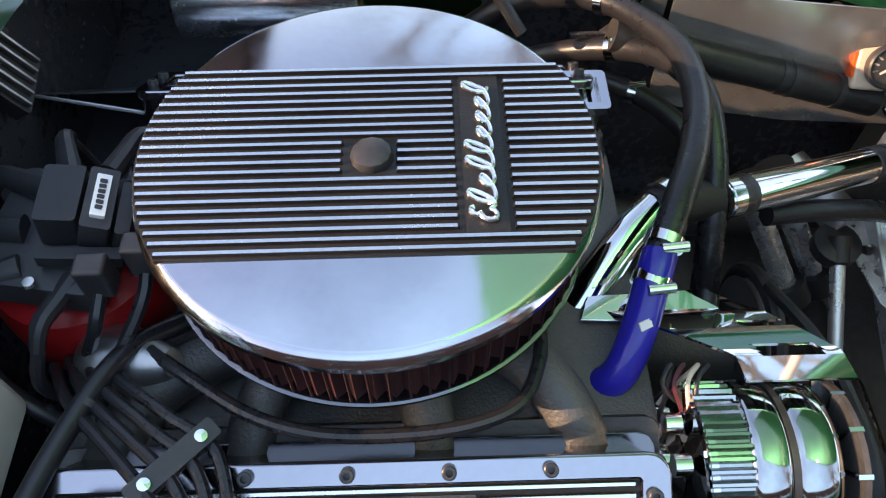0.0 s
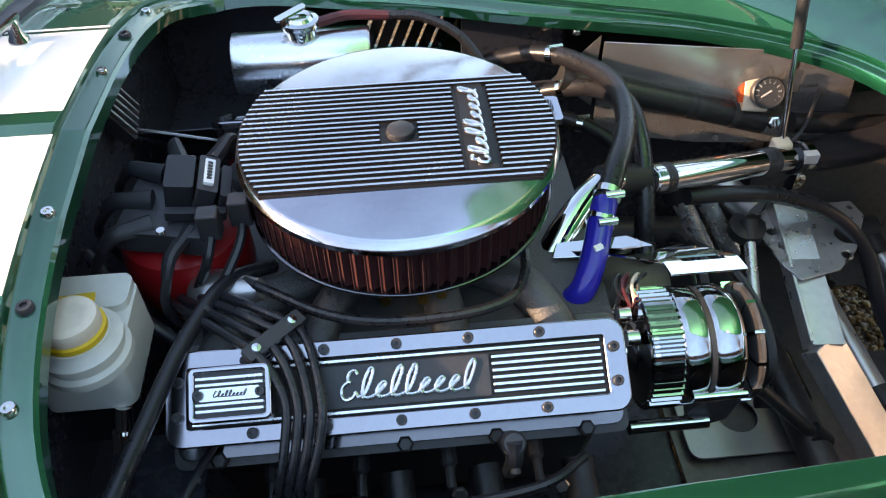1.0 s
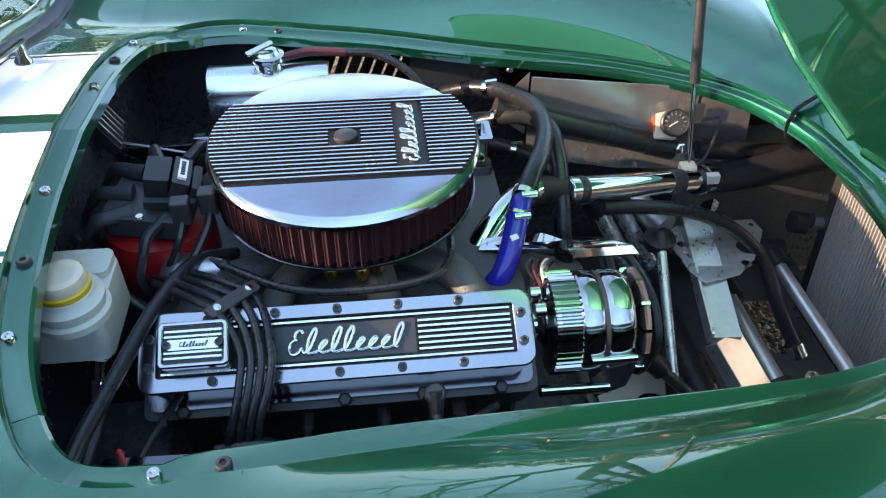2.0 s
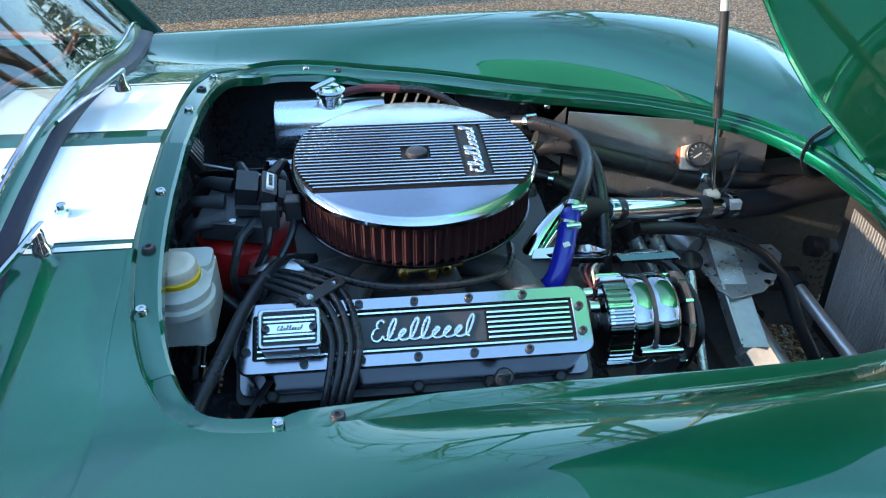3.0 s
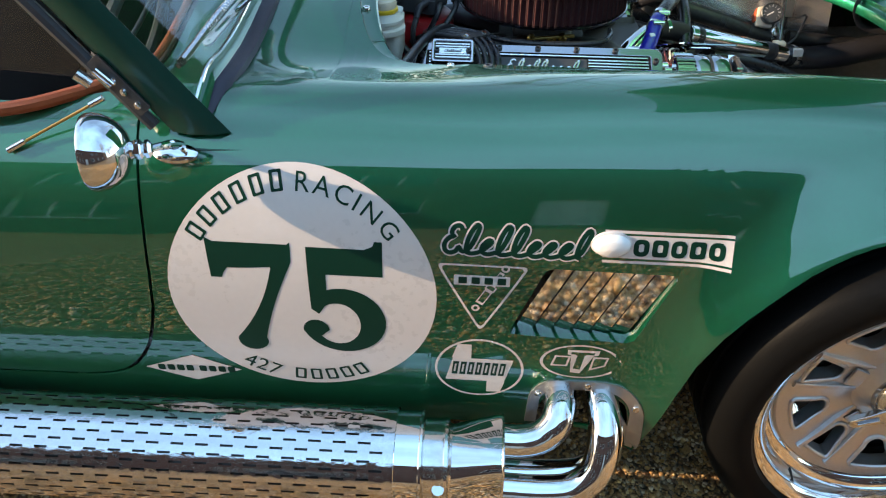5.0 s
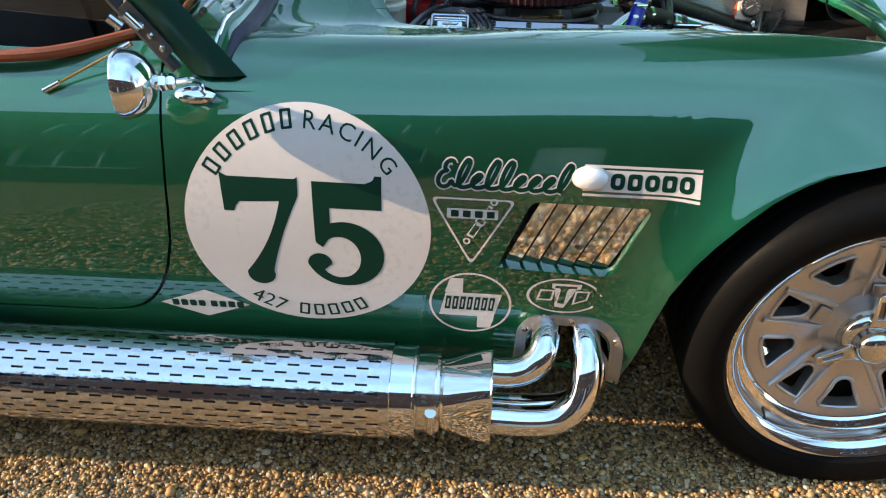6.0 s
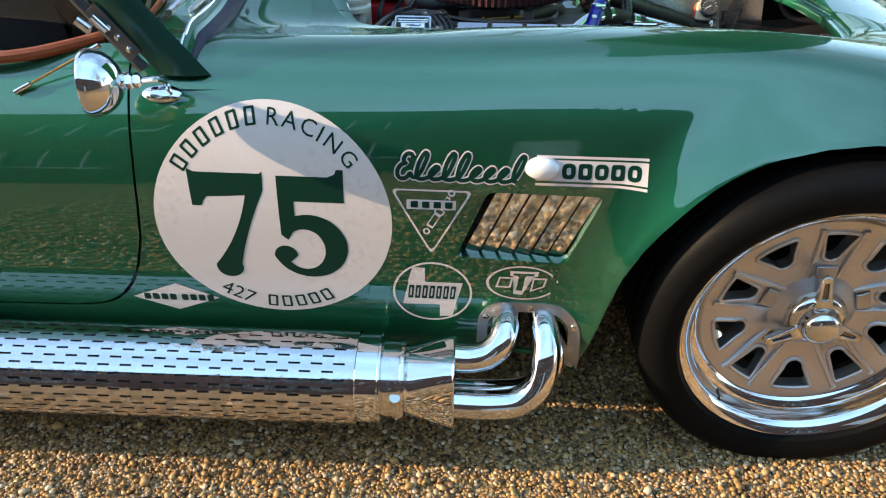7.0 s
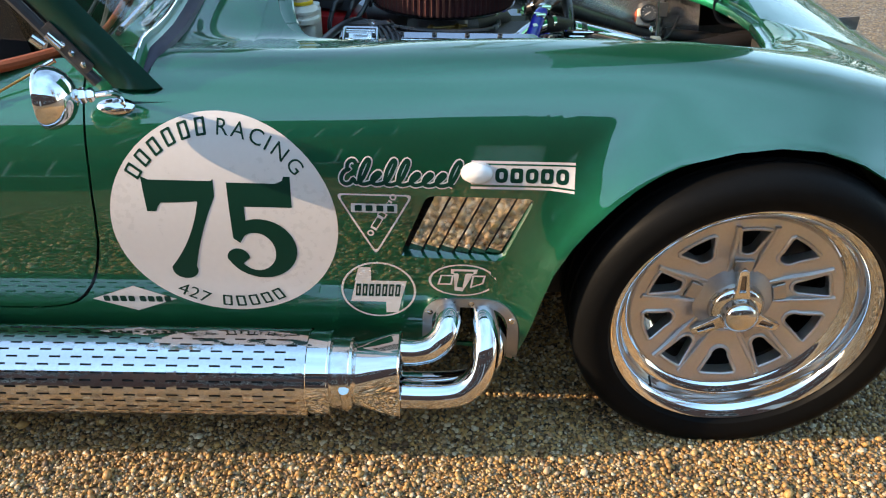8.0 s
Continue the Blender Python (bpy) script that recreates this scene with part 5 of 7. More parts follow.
part("muffler", rod((-1.45, PY, PZ), (-0.09, PY, PZ), PR - 0.007, n=40), DARK_METAL, ex, "dark muffler inside the shield")
V, F = [], []
bands = 38
x0, x1, pitch, slot = -1.45, -0.089, 0.0405, 0.021
for k in range(bands):
    a0, a1, a2 = (2 * math.pi * (k + f) / bands for f in (0, 0.26, 1.0))
    xs = [x0]
    c = x0 + 0.006 + (pitch / 2 if k % 2 else 0)
    while c + slot < x1 - 0.012:
        xs += [c, c + slot]
        c += pitch
    xs.append(x1)
    for i in range(len(xs) - 1):
        hole = i % 2 == 1
        for b0, b1, solid in ((a0, a1, not hole), (a1, (a1 + a2) / 2, True), ((a1 + a2) / 2, a2, True)):
            if solid:
                o = len(V)
                V += [(x, PY + PR * math.cos(b), PZ + PR * math.sin(b)) for x in (xs[i], xs[i + 1]) for b in (b0, b1)]
                F.append((o, o + 1, o + 3, o + 2))
bm = bmesh.new()
vs = [bm.verts.new(p) for p in V]
for f in F:
    bm.faces.new([vs[i] for i in f])
bmesh.ops.remove_doubles(bm, verts=bm.verts, dist=1e-5)
bm.verts.index_update()
part("heat_shield", ([tuple(v.co) for v in bm.verts], [tuple(v.index for v in f.verts) for f in bm.faces]), SHIELD, ex, "perforated chrome heat shield", smooth=60)
bm.free()
along([(PR - 0.003, -0.094), (PR - 0.003, -0.090), (PR - 0.0045, -0.0885), (PR - 0.0045, -0.050), (PR - 0.0015, -0.048), (PR - 0.0015, -0.0445), (PR - 0.006, -0.0425), (0.068, -0.0415)], 0, 0, CHROME, "end_ring", "chrome end band")
along([(0.072, -0.043), (0.0725, -0.036), (0.0725, -0.012), (0.0745, -0.008), (0.0735, -0.003), (0.066, 0.000), (0.064, 0.004)], 0, 0, STEEL, "clamp_collar", "steel clamp collar")
part("clamp_bolt", rod((-0.016, PY - 0.075, PZ + 0.02), (-0.016, PY - 0.055, PZ - 0.04), 0.010), STEEL, ex)
rows = []
for t in (0.0, 0.15, 0.5, 0.85, 1.0):
    x, w, h = 0.003 + 0.085 * t, 0.065 + 0.002 * t, 0.065 + 0.014 * t * t * (3 - 2 * t)
    e = 2 / (2 + 1.6 * t)
    rows.append([(x, PY + w * math.copysign(abs(math.cos(b)) ** e, math.cos(b)), PZ - 0.003 + h * math.copysign(abs(math.sin(b)) ** e, math.sin(b))) for b in (2 * math.pi * i / 40 for i in range(41))])
part("collector", grid(rows), CHROME, ex, "chrome four-into-one collector", smooth=60)
part("weld_ring", tube(rows[-1], 0.0025, 6, 1), STEEL, ex)
PIPES = (
    ([(0.084, -0.415, 0.252), (0.12, -0.415, 0.252), (0.152, -0.412, 0.261), (0.174, -0.402, 0.280), (0.183, -0.380, 0.297), (0.186, -0.33, 0.305), (0.186, -0.24, 0.32)], 0.0275),
    ([(0.084, -0.452, 0.172), (0.16, -0.453, 0.172), (0.212, -0.450, 0.181), (0.246, -0.440, 0.213), (0.257, -0.418, 0.258), (0.257, -0.382, 0.291), (0.252, -0.33, 0.303), (0.25, -0.24, 0.32)], 0.0280),
    ([(0.084, -0.405, 0.158), (0.16, -0.405, 0.158), (0.228, -0.402, 0.166), (0.264, -0.392, 0.200), (0.276, -0.375, 0.240), (0.275, -0.33, 0.275), (0.27, -0.24, 0.29)], 0.0270),
)
for pts, r in PIPES:
    part("header_pipe", tube(pts, r, 20, 7), CHROME, ex, "polished header pipe")
# flange plate round the pipes
pl = thing("exhaust_flange", (0.225, -0.37, 0.3), "polished steel trim plate round the header pipes", "trim plate")
loop = [(0.130, 0.215), (0.131, 0.27), *arc_pts(0.178, 0.285, 0.047, 0.056, 180, 90, 8), *arc_pts(0.272, 0.285, 0.050, 0.056, 90, 0, 8), (0.323, 0.262), (0.324, 0.208), (0.303, 0.208), (0.302, 0.262), *arc_pts(0.270, 0.281, 0.032, 0.038, 0, 90, 8), *arc_pts(0.182, 0.281, 0.032, 0.038, 90, 180, 8), (0.150, 0.27), (0.150, 0.215)]
part("plate", on_side(slab(loop, FLAT, 0), 0.003), SATIN, pl, thick=0.003, smooth=0)
for x, z in ((0.146, 0.306), (0.228, 0.330), (0.309, 0.304)):
    yb = C - side_v(x, z) - 0.003
    part("screw", lathe([(0.0065, 0), (0.006, 0.0025), (0.0, 0.0035)], Matrix.Translation((x, yb, z)) @ pose(0, 0, 0, 90, 0, 0), 12), STEEL, pl)

# ---- engine bay ----
bay = thing("engine_bay", (0.4, C, 0.1), "dark panelled engine bay with bare aluminium inner wing", "engine bay")
part("firewall", box(-0.255, -0.240, C - 0.56, C + 0.56, 0.22, 0.745), PANEL, bay, "black bulkhead")
part("footbox", box(-0.245, -0.02, C + 0.20, C + 0.62, 0.25, 0.52), PANEL, bay, "black footbox", bevel=0.004)
part("footbox_lid", moved(box(-0.235, -0.06, 0, 0.20, -0.003, 0), Matrix.Translation((0, 0.70, 0.655)) @ pose(0, 0, 0, -42, 0, 0)), PANEL, bay, "slanted black panel with a bright edge", bevel=0.0015)
part("footbox", box(-0.245, -0.10, C - 0.62, C - 0.18, 0.25, 0.50), PANEL, bay, "black footbox", bevel=0.004)
part("inner_wing", box(-0.25, 0.44, C - 0.575, C - 0.565, 0.2, 0.70), PANEL, bay, "black inner wing panel")
part("inner_wing", box(0.29, 0.47, C + 0.47, C + 0.48, 0.2, 0.69), PANEL, bay, "black inner wing panel")
part("crossmember", slab([(0.585, 0.10), (1.16, 0.10), (1.16, 0.86), (0.585, 0.86)], Matrix.Translation((0, 0, 0.205)), 0.006, [rounded(0.785, 0.850, 0.40, 0.53, 0.02), rounded(0.985, 1.06, 0.50, 0.66, 0.02)]), BAY_GREY, bay, "dark lower crossmember with openings")
part("undertray", box(-0.24, 0.585, C - 0.50, C + 0.50, 0.185, 0.19), PANEL, bay, "dark undertray below the engine")
part("wheel_box_panel", slab([(0.84, 0.16), (1.45, 0.16), (1.45, 0.60), (0.93, 0.56), (0.84, 0.47)], Matrix.Translation((0, 0.80, 0)) @ pose(0, 0, 0, 90, 0, 0), 0.002, [circle(0.022, 16, 0.93, 0.36)]), BAY_GREY, bay, "dark wheel box panel")
part("inner_wing", box(-0.25, -0.0, C + 0.565, C + 0.575, 0.2, 0.70), PANEL, bay, "black inner wing panel")
alu = [(0.508, 0.520), (0.508, 0.700), (0.94, 0.660), (0.96, 0.480), (0.70, 0.490)]
part("edge_strip", rod((-0.209, 0.655, 0.694), (-0.10, 0.655, 0.664), 0.0022, n=6), SATIN, bay, "bright panel edge")
part("splash_panel", slab(alu, Matrix.Translation((0, C + 0.372, 0)) @ pose(0, 0, 0, 90, 0, -3), 0.002), SHEET, bay, "bare aluminium splash panel")
part("inner_wing", box(0.40, 0.96, C + 0.392, C + 0.398, 0.2, 0.60), PANEL, bay, "black inner wing panel")
part("panel_gusset", ([(0.44, C + 0.40, 0.60), (0.508, C + 0.368, 0.700), (0.508, C + 0.372, 0.56)], [(0, 1, 2)]), SATIN, bay, thick=0.002, smooth=0)
for a, b, r in (((0.40, C + 0.33, 0.30), (1.10, C + 0.30, 0.26), 0.030), ((0.40, C - 0.33, 0.30), (1.10, C - 0.30, 0.26), 0.030), ((0.44, C + 0.345, 0.640), (0.80, C + 0.318, 0.540), 0.0215), ((0.78, C - 0.3, 0.26), (0.78, C + 0.3, 0.26), 0.028)):
    part("chassis_tube", rod(a, b, r, n=18), DARK_METAL, bay, "dark chassis tube")
for x in (0.66, 0.675, 0.74):
    p, q = Vector((0.44, C + 0.345, 0.640)), Vector((0.80, C + 0.318, 0.540))
    t = (x - p.x) / (q.x - p.x)
    part("tape_band", rod(p + (q - p) * t, p + (q - p) * (t + 0.025), 0.0228, n=18), BLACK, bay)

for s in (1, -1):
    arc = [(WX + 0.395 * math.cos(a), WZ + 0.375 * math.sin(a)) for a in (math.pi * i / 24 for i in range(25))]
    liner = grid([[(x, C - s * v, z) for v in (0.80, 0.70, 0.58)] for x, z in arc])
    back = slab([(x, z) for x, z in arc] + [(WX - 0.395, 0.2), (WX + 0.395, 0.2)], Matrix.Translation((0, C - s * 0.58, 0)) @ pose(0, 0, 0, 90, 0, 0), 0.003)
    part("wheel_arch_liner", join(liner, back), RUBBER, bay, "black wheel arch liner")
# block, heads, manifold
blk = thing("engine_block", (0.14, C, 0.25), "dark cast vee-eight engine block with heads", "engine")
part("block", slab([(-0.16, 0.25), (0.16, 0.25), (0.20, 0.42), (0.21, 0.545), (0.07, 0.60), (-0.07, 0.60), (-0.21, 0.545), (-0.20, 0.42)], Matrix.Translation((-0.12, C, 0)) @ Matrix(((0, 0, -1, 0), (1, 0, 0, 0), (0, 1, 0, 0), (0, 0, 0, 1))), 0.52), DARK_METAL, blk, bevel=0.012)
for M in (VM, FM):
    part("head", moved(slab(rounded(-0.262, 0.262, -0.070, 0.072, 0.012), pose(0, 0, 0), 0.105), M @ Matrix.Translation((0, -0.004, -0.072))), DARK_METAL, blk, "black painted cylinder head", bevel=0.004)
    for k in range(5):
        part("head_bolt", moved(lathe([(0.010, 0), (0.010, 0.010), (0.007, 0.012), (0.0, 0.012)], pose(0, 0, 0), 6), M @ Matrix.Translation((-0.21 + 0.105 * k, -0.066, -0.072))), DARK_METAL, blk)
    for k in range(4):
        part("spark_plug", moved(lathe([(0.010, 0), (0.010, 0.02), (0.006, 0.025), (0.006, 0.05)], pose(0, 0, 0), 10), M @ Matrix.Translation((-0.16 + 0.105 * k, -0.075, -0.12)) @ pose(0, 0, 0, 70, 0, 0)), DARK_METAL, blk, "spark plug")
part("head_lug", moved(lathe([(0.014, -0.03), (0.014, 0.0), (0.011, 0.004), (0.0, 0.004)], pose(0, 0, 0), 20), Matrix.Translation((0.262, 0.140, 0.622)) @ pose(0, 0, 0, 31, 0, 0)), BLACK, blk, "black oil filler boss", smooth=30)
part("stay", tube([(0.262, 0.142, 0.626), (0.262, 0.132, 0.60), (0.262, 0.145, 0.555)], 0.010, 8, 5), BLACK, blk)
part("stay_bolt", rod((0.262, 0.124, 0.598), (0.262, 0.119, 0.595), 0.006), DARK_METAL, blk)
part("side_hose", tube([(-0.01, 0.10, 0.60), (0.052, 0.092, 0.612), (0.123, 0.09, 0.596), (0.20, 0.09, 0.597), (0.288, 0.095, 0.612), (0.34, 0.13, 0.60)], 0.0055, 8, 6), HOSE, blk, "thin black hose along the head")
for k in range(7):
    part("manifold_bolt", lathe([(0.009, 0), (0.009, 0.006), (0.007, 0.008), (0.0, 0.008)], Matrix.Translation((-0.03 + 0.058 * k, 0.128 - 0.006 * (k % 2), 0.545 - 0.025 * (k % 2))) @ pose(0, 0, 0, 50, 0, 0), 6), STEEL if k % 3 == 0 else DARK_METAL, blk)
part("header", tube([(0.36, 0.20, 0.47), (0.36, 0.10, 0.42), (0.34, 0.0, 0.36), (0.28, -0.15, 0.32)], 0.022, 14, 6), DARK_METAL, blk, "dull header pipe")
for k in range(3):
    part("header", tube([(0.02 + 0.11 * k, 0.20, 0.47), (0.03 + 0.11 * k, 0.10, 0.43), (0.10 + 0.09 * k, 0.0, 0.36), (0.20 + 0.03 * k, -0.15, 0.32)], 0.021, 12, 6), DARK_METAL, blk, "dull header pipe")
man = thing("intake_manifold", (0.16, C, 0.6), "dull cast aluminium intake manifold and carburettor", "intake manifold")
part("plenum", slab(rounded(-0.095, 0.095, -0.075, 0.075, 0.02), Matrix.Translation((0.164, C, 0.655)), 0.05), CAST, man, bevel=0.006)
part("valley", slab(rounded(-0.27, 0.26, -0.175, 0.175, 0.02), Matrix.Translation((0.150, C, 0.626)), 0.05), CAST, man, bevel=0.008)
for s in (1, -1):
    for k, x in enumerate((-0.075, 0.045, 0.21, 0.345)):
        part("runner", tube([(0.164 + (x - 0.164) * 0.35, C - s * 0.05, 0.640), (0.164 + (x - 0.164) * 0.8, C - s * 0.115, 0.648), (x, C - s * 0.180, 0.615), (x, C - s * 0.20, 0.595)], lambda u: 0.023 + 0.005 * u, 14, 6, 0.85), CAST, man, "cast runner")
    for k in range(6):
        part("flange_bolt", lathe([(0.012, 0), (0.012, 0.004), (0.0085, 0.0045), (0.0085, 0.013), (0.0, 0.014)], Matrix.Translation((-0.10 + 0.095 * k, C - s * 0.200, 0.625)) @ pose(0, 0, 0, s * 25, 0, 0), 8), CAST, man)
    part("head_flange", slab(rounded(-0.265, 0.265, -0.024, 0.024, 0.008), Matrix.Translation((0.145, C - s * 0.205, 0.620)) @ pose(0, 0, 0, s * 25, 0, 0), 0.012), CAST, man, bevel=0.003)
part("carburettor", slab(rounded(-0.065, 0.065, -0.055, 0.055, 0.012), Matrix.Translation((0.164, C, 0.716)), 0.062), SATIN, man, bevel=0.005)
for x, z in ((0.135, 0.680), (0.178, 0.678), (0.200, 0.684)):
    part("linkage", lathe([(0.010, 0), (0.010, 0.01), (0.006, 0.014), (0.006, 0.022), (0.0, 0.022)], Matrix.Translation((x, C - 0.125, z)) @ pose(0, 0, 0, 90, 0, 0), 10), BRASS, man, "brass throttle linkage")
part("linkage_rod", rod((0.130, C - 0.135, 0.682), (0.225, C - 0.132, 0.690), 0.004), BRASS, man)
part("fuel_hose", tube([(0.305, 0.36, 0.69), (0.301, 0.327, 0.69), (0.282, 0.290, 0.69), (0.240, 0.272, 0.69), (0.181, 0.266, 0.69), (0.118, 0.269, 0.69), (0.062, 0.287, 0.69), (0.006, 0.323, 0.69), (-0.03, 0.35, 0.685)], 0.0062, 10, 6), HOSE, man, "thin black hose along the manifold")

# distributor and coil
dist = thing("distributor", (-0.10, 0.44, 0.66), "black capped distributor with red body and coil on top", "distributor")
dm = Matrix.Translation((-0.115, 0.445, 0))
part("red_cap", lathe([(0.074, 0.600), (0.080, 0.62), (0.080, 0.672), (0.074, 0.690), (0.055, 0.700)], dm, 32), RED, dist, "red distributor cap")
part("black_cover", slab(rounded(-0.052, 0.058, -0.062, 0.062, 0.012), dm @ Matrix.Translation((0, 0, 0.738)) @ pose(0, 0, 0, 0, 4, -8), 0.030), BLACK, dist, bevel=0.003)
part("coil_block", slab(rounded(-0.017, 0.017, -0.030, 0.030, 0.004), dm @ Matrix.Translation((0.016, 0.012, 0.772)) @ pose(0, 0, 0, 0, 10, 3), 0.034), DARK_GREY, dist, "grey-black coil housing", bevel=0.003)
part("coil_shoulder", slab(rounded(-0.012, 0.012, -0.032, 0.032, 0.003), dm @ Matrix.Translation((0.050, 0.008, 0.768)) @ pose(0, 0, 0, 0, 24, 3), 0.03), BLACK, dist, bevel=0.003)
part("coil_fin", slab(rounded(-0.006, 0.006, -0.028, 0.028, 0.003), dm @ Matrix.Translation((0.069, 0.004, 0.758)) @ pose(0, 0, 0, 0, 24, 3), 0.022), DARK_GREY, dist, bevel=0.002)
part("coil_foot", slab(rounded(-0.036, 0.034, -0.006, 0.006, 0.003), dm @ Matrix.Translation((0.036, -0.036, 0.750)) @ pose(0, 0, 0, 0, 8, 3), 0.012), DARK_GREY, dist, bevel=0.002)
part("label_plate", slab(rounded(-0.006, 0.006, -0.022, 0.022, 0.001, 2), dm @ Matrix.Translation((0.0520, 0.008, 0.7720)) @ pose(0, 0, 0, 0, 24, 3), 0.006), WHITE, dist, "white label")
for k in range(6):
    part("label_bar", slab(rounded(-0.003, 0.003, -0.0020, 0.0020, 0.0008, 1), dm @ Matrix.Translation((0.0520, 0.008, 0.7720)) @ pose(0, 0, 0, 0, 24, 3) @ Matrix.Translation((0, -0.014 + 0.0056 * k, 0.0012)), 0.0008), BLACK, dist)
for k, (x, y, z, yaw) in enumerate(((-0.155, 0.395, 0.715, 200), (-0.160, 0.44, 0.722, 178), (-0.150, 0.49, 0.725, 160), (-0.115, 0.515, 0.730, 110), (-0.06, 0.512, 0.735, 70), (-0.10, 0.375, 0.705, 250))):
    d = Vector((math.cos(radians(yaw)), math.sin(radians(yaw)), 0))
    p = Vector((x, y, z))
    p = p + Vector((0, 0, 0.022))
    part("lead_boot", tube([p - d * 0.025, p, p + d * 0.022, p + d * 0.038 + Vector((0, 0, -0.016))], lambda u: 0.0135 - 0.005 * u, 10, 4, 0.75), DARK_GREY, dist, "black lead boot")
    part("lead", tube([p + d * 0.034 + Vector((0, 0, -0.012)), p + d * 0.055 + Vector((0, 0, -0.05)), p + d * 0.05 + Vector((0.01, 0.01, -0.12))], 0.006, 8, 6), HOSE, dist)
for x, y in ((-0.062, 0.388), (-0.028, 0.408)):
    part("plug_block", box(x - 0.013, x + 0.013, y - 0.011, y + 0.011, 0.728, 0.766), BLACK, dist, "black plug connector", bevel=0.003)
part("screw", lathe([(0.006, 0), (0.005, 0.003), (0.0, 0.003)], Matrix.Translation((-0.118, 0.385, 0.742)), 10), STEEL, dist)
for (x, y), e in (((-0.062, 0.388), (-0.105, 0.33)), ((-0.028, 0.408), (-0.085, 0.30))):
    part("cable", tube([(x, y, 0.735), (x - 0.006, y - 0.03, 0.715), (e[0] + 0.012, e[1] + 0.02, 0.66), (e[0], e[1], 0.60)], 0.0062, 8, 6), HOSE, dist)

# plug leads over the cover, with a two-screw comb
for k in range(4):
    o = k * 0.0135
    ld = thing("plug_lead", (0.0 + o, 0.2, 0.7), "black ignition lead looped over the valve cover", "ignition lead", "ignition leads")
    part("cable", tube([(-0.125 + 0.012 * k, 0.352 + 0.006 * k, 0.655), (-0.085 + o * 0.8, 0.300 + o * 0.6, 0.690), (-0.035 + o * 0.9, 0.252 + o * 0.75, 0.705), (0.004 + o * 1.0, 0.212 + o * 0.95, 0.712 - 0.3 * o), (0.026 + o * 0.92, 0.175, 0.690), (0.024 + o * 0.88, 0.140, 0.664), (0.012 + o * 0.8, 0.105, 0.625), (0.0 + o * 1.2, 0.098, 0.575), (0.02 + o * 2.5, 0.11, 0.53)], 0.0053, 10, 6), HOSE, ld)
comb = thing("lead_comb", (0.018, 0.22, 0.72), "small black lead comb with two screws", "bracket")
ca, cb = Vector((0.034, 0.262, 0.712)), Vector((-0.002, 0.222, 0.718))
cd = (ca - cb).normalized()
cu = (Vector((0, -0.42, 0.9)) - cd * cd.dot(Vector((0, -0.42, 0.9)))).normalized()
cs = cu.cross(cd)
cc = (ca + cb) / 2
cm = Matrix(((cd.x, cs.x, cu.x, cc.x), (cd.y, cs.y, cu.y, cc.y), (cd.z, cs.z, cu.z, cc.z), (0, 0, 0, 1)))
part("bar", slab(rounded(-0.040, 0.040, -0.0085, 0.0085, 0.003), cm, 0.006), BLACK, comb, bevel=0.0015)
part("bar", slab(rounded(-0.040, 0.040, -0.0085, 0.0085, 0.003), cm @ Matrix.Translation((0, 0, -0.017)), 0.005), BLACK, comb, bevel=0.0015)
for x in (-0.026, 0.026):
    part("screw", lathe([(0.0058, 0), (0.005, 0.0025), (0.0, 0.003)], cm @ Matrix.Translation((x, 0, 0)), 12), CHROME, comb)
# breather box on the cover
br = thing("cover_breather", VM @ Vector((-0.178, 0.006, 0)), "polished finned breather cap on the valve cover", "breather")
BMX = VM @ Matrix.Translation((-0.173, 0.000, 0)) @ Matrix.Diagonal((0.86, 0.86, 1, 1))
part("body", slab(rounded(-0.047, 0.047, -0.031, 0.031, 0.008), BMX @ Matrix.Translation((0, 0, 0.036)), 0.040), BLACK, br, "black breather body", bevel=0.003)
part("cap_frame", slab(rounded(-0.049, 0.049, -0.033, 0.033, 0.008), BMX @ Matrix.Translation((0, 0, 0.044)), 0.012, [rounded(-0.041, 0.041, -0.026, 0.026, 0.003)]), POLISHED, br, bevel=0.002)
part("cap_field", slab(rounded(-0.042, 0.042, -0.027, 0.027, 0.003), BMX @ Matrix.Translation((0, 0, 0.039)), 0.004), BLACK, br)
for y in (-0.019, -0.0115, 0.0115, 0.019):
    part("fin", moved(box(-0.040, 0.040, y - 0.0021, y + 0.0021, 0.037, 0.0435), BMX), FIN_TOP, br, bevel=0.0007)
part("name_strip", slab(rounded(-0.036, 0.036, -0.0075, 0.0075, 0.003), BMX @ Matrix.Translation((0, 0, 0.0425)), 0.004), FIN_TOP, br)
part("script", moved(script(0.040, 0.007, 0.0006), BMX @ Matrix.Translation((-0.020, -0.003, 0.0428))), BLACK, br, "small dark script")
for x in (-0.036, 0.036):
    part("screw", lathe([(0.006, 0), (0.0055, 0.004), (0.003, 0.004), (0.003, 0.001), (0.0, 0.001)], BMX @ Matrix.Translation((x, 0, 0.0425)), 12), BLACK, br)
fb = thing("far_breather", (0.375, 0.655, 0.70), "chrome slotted breather on the far valve cover", "breather")
part("body", slab(rounded(-0.030, 0.030, -0.026, 0.026, 0.008), Matrix.Translation((0.374, 0.660, 0.668)), 0.10), STEEL, fb, bevel=0.002)
part("cap", slab(rounded(-0.036, 0.036, -0.030, 0.030, 0.006), Matrix.Translation((0.374, 0.660, 0.678)), 0.010, [rounded(-0.0265 + 0.0095 * k, -0.0215 + 0.0095 * k, -0.020, 0.020, 0.002, 2) for k in range(6)]), POLISHED, fb)

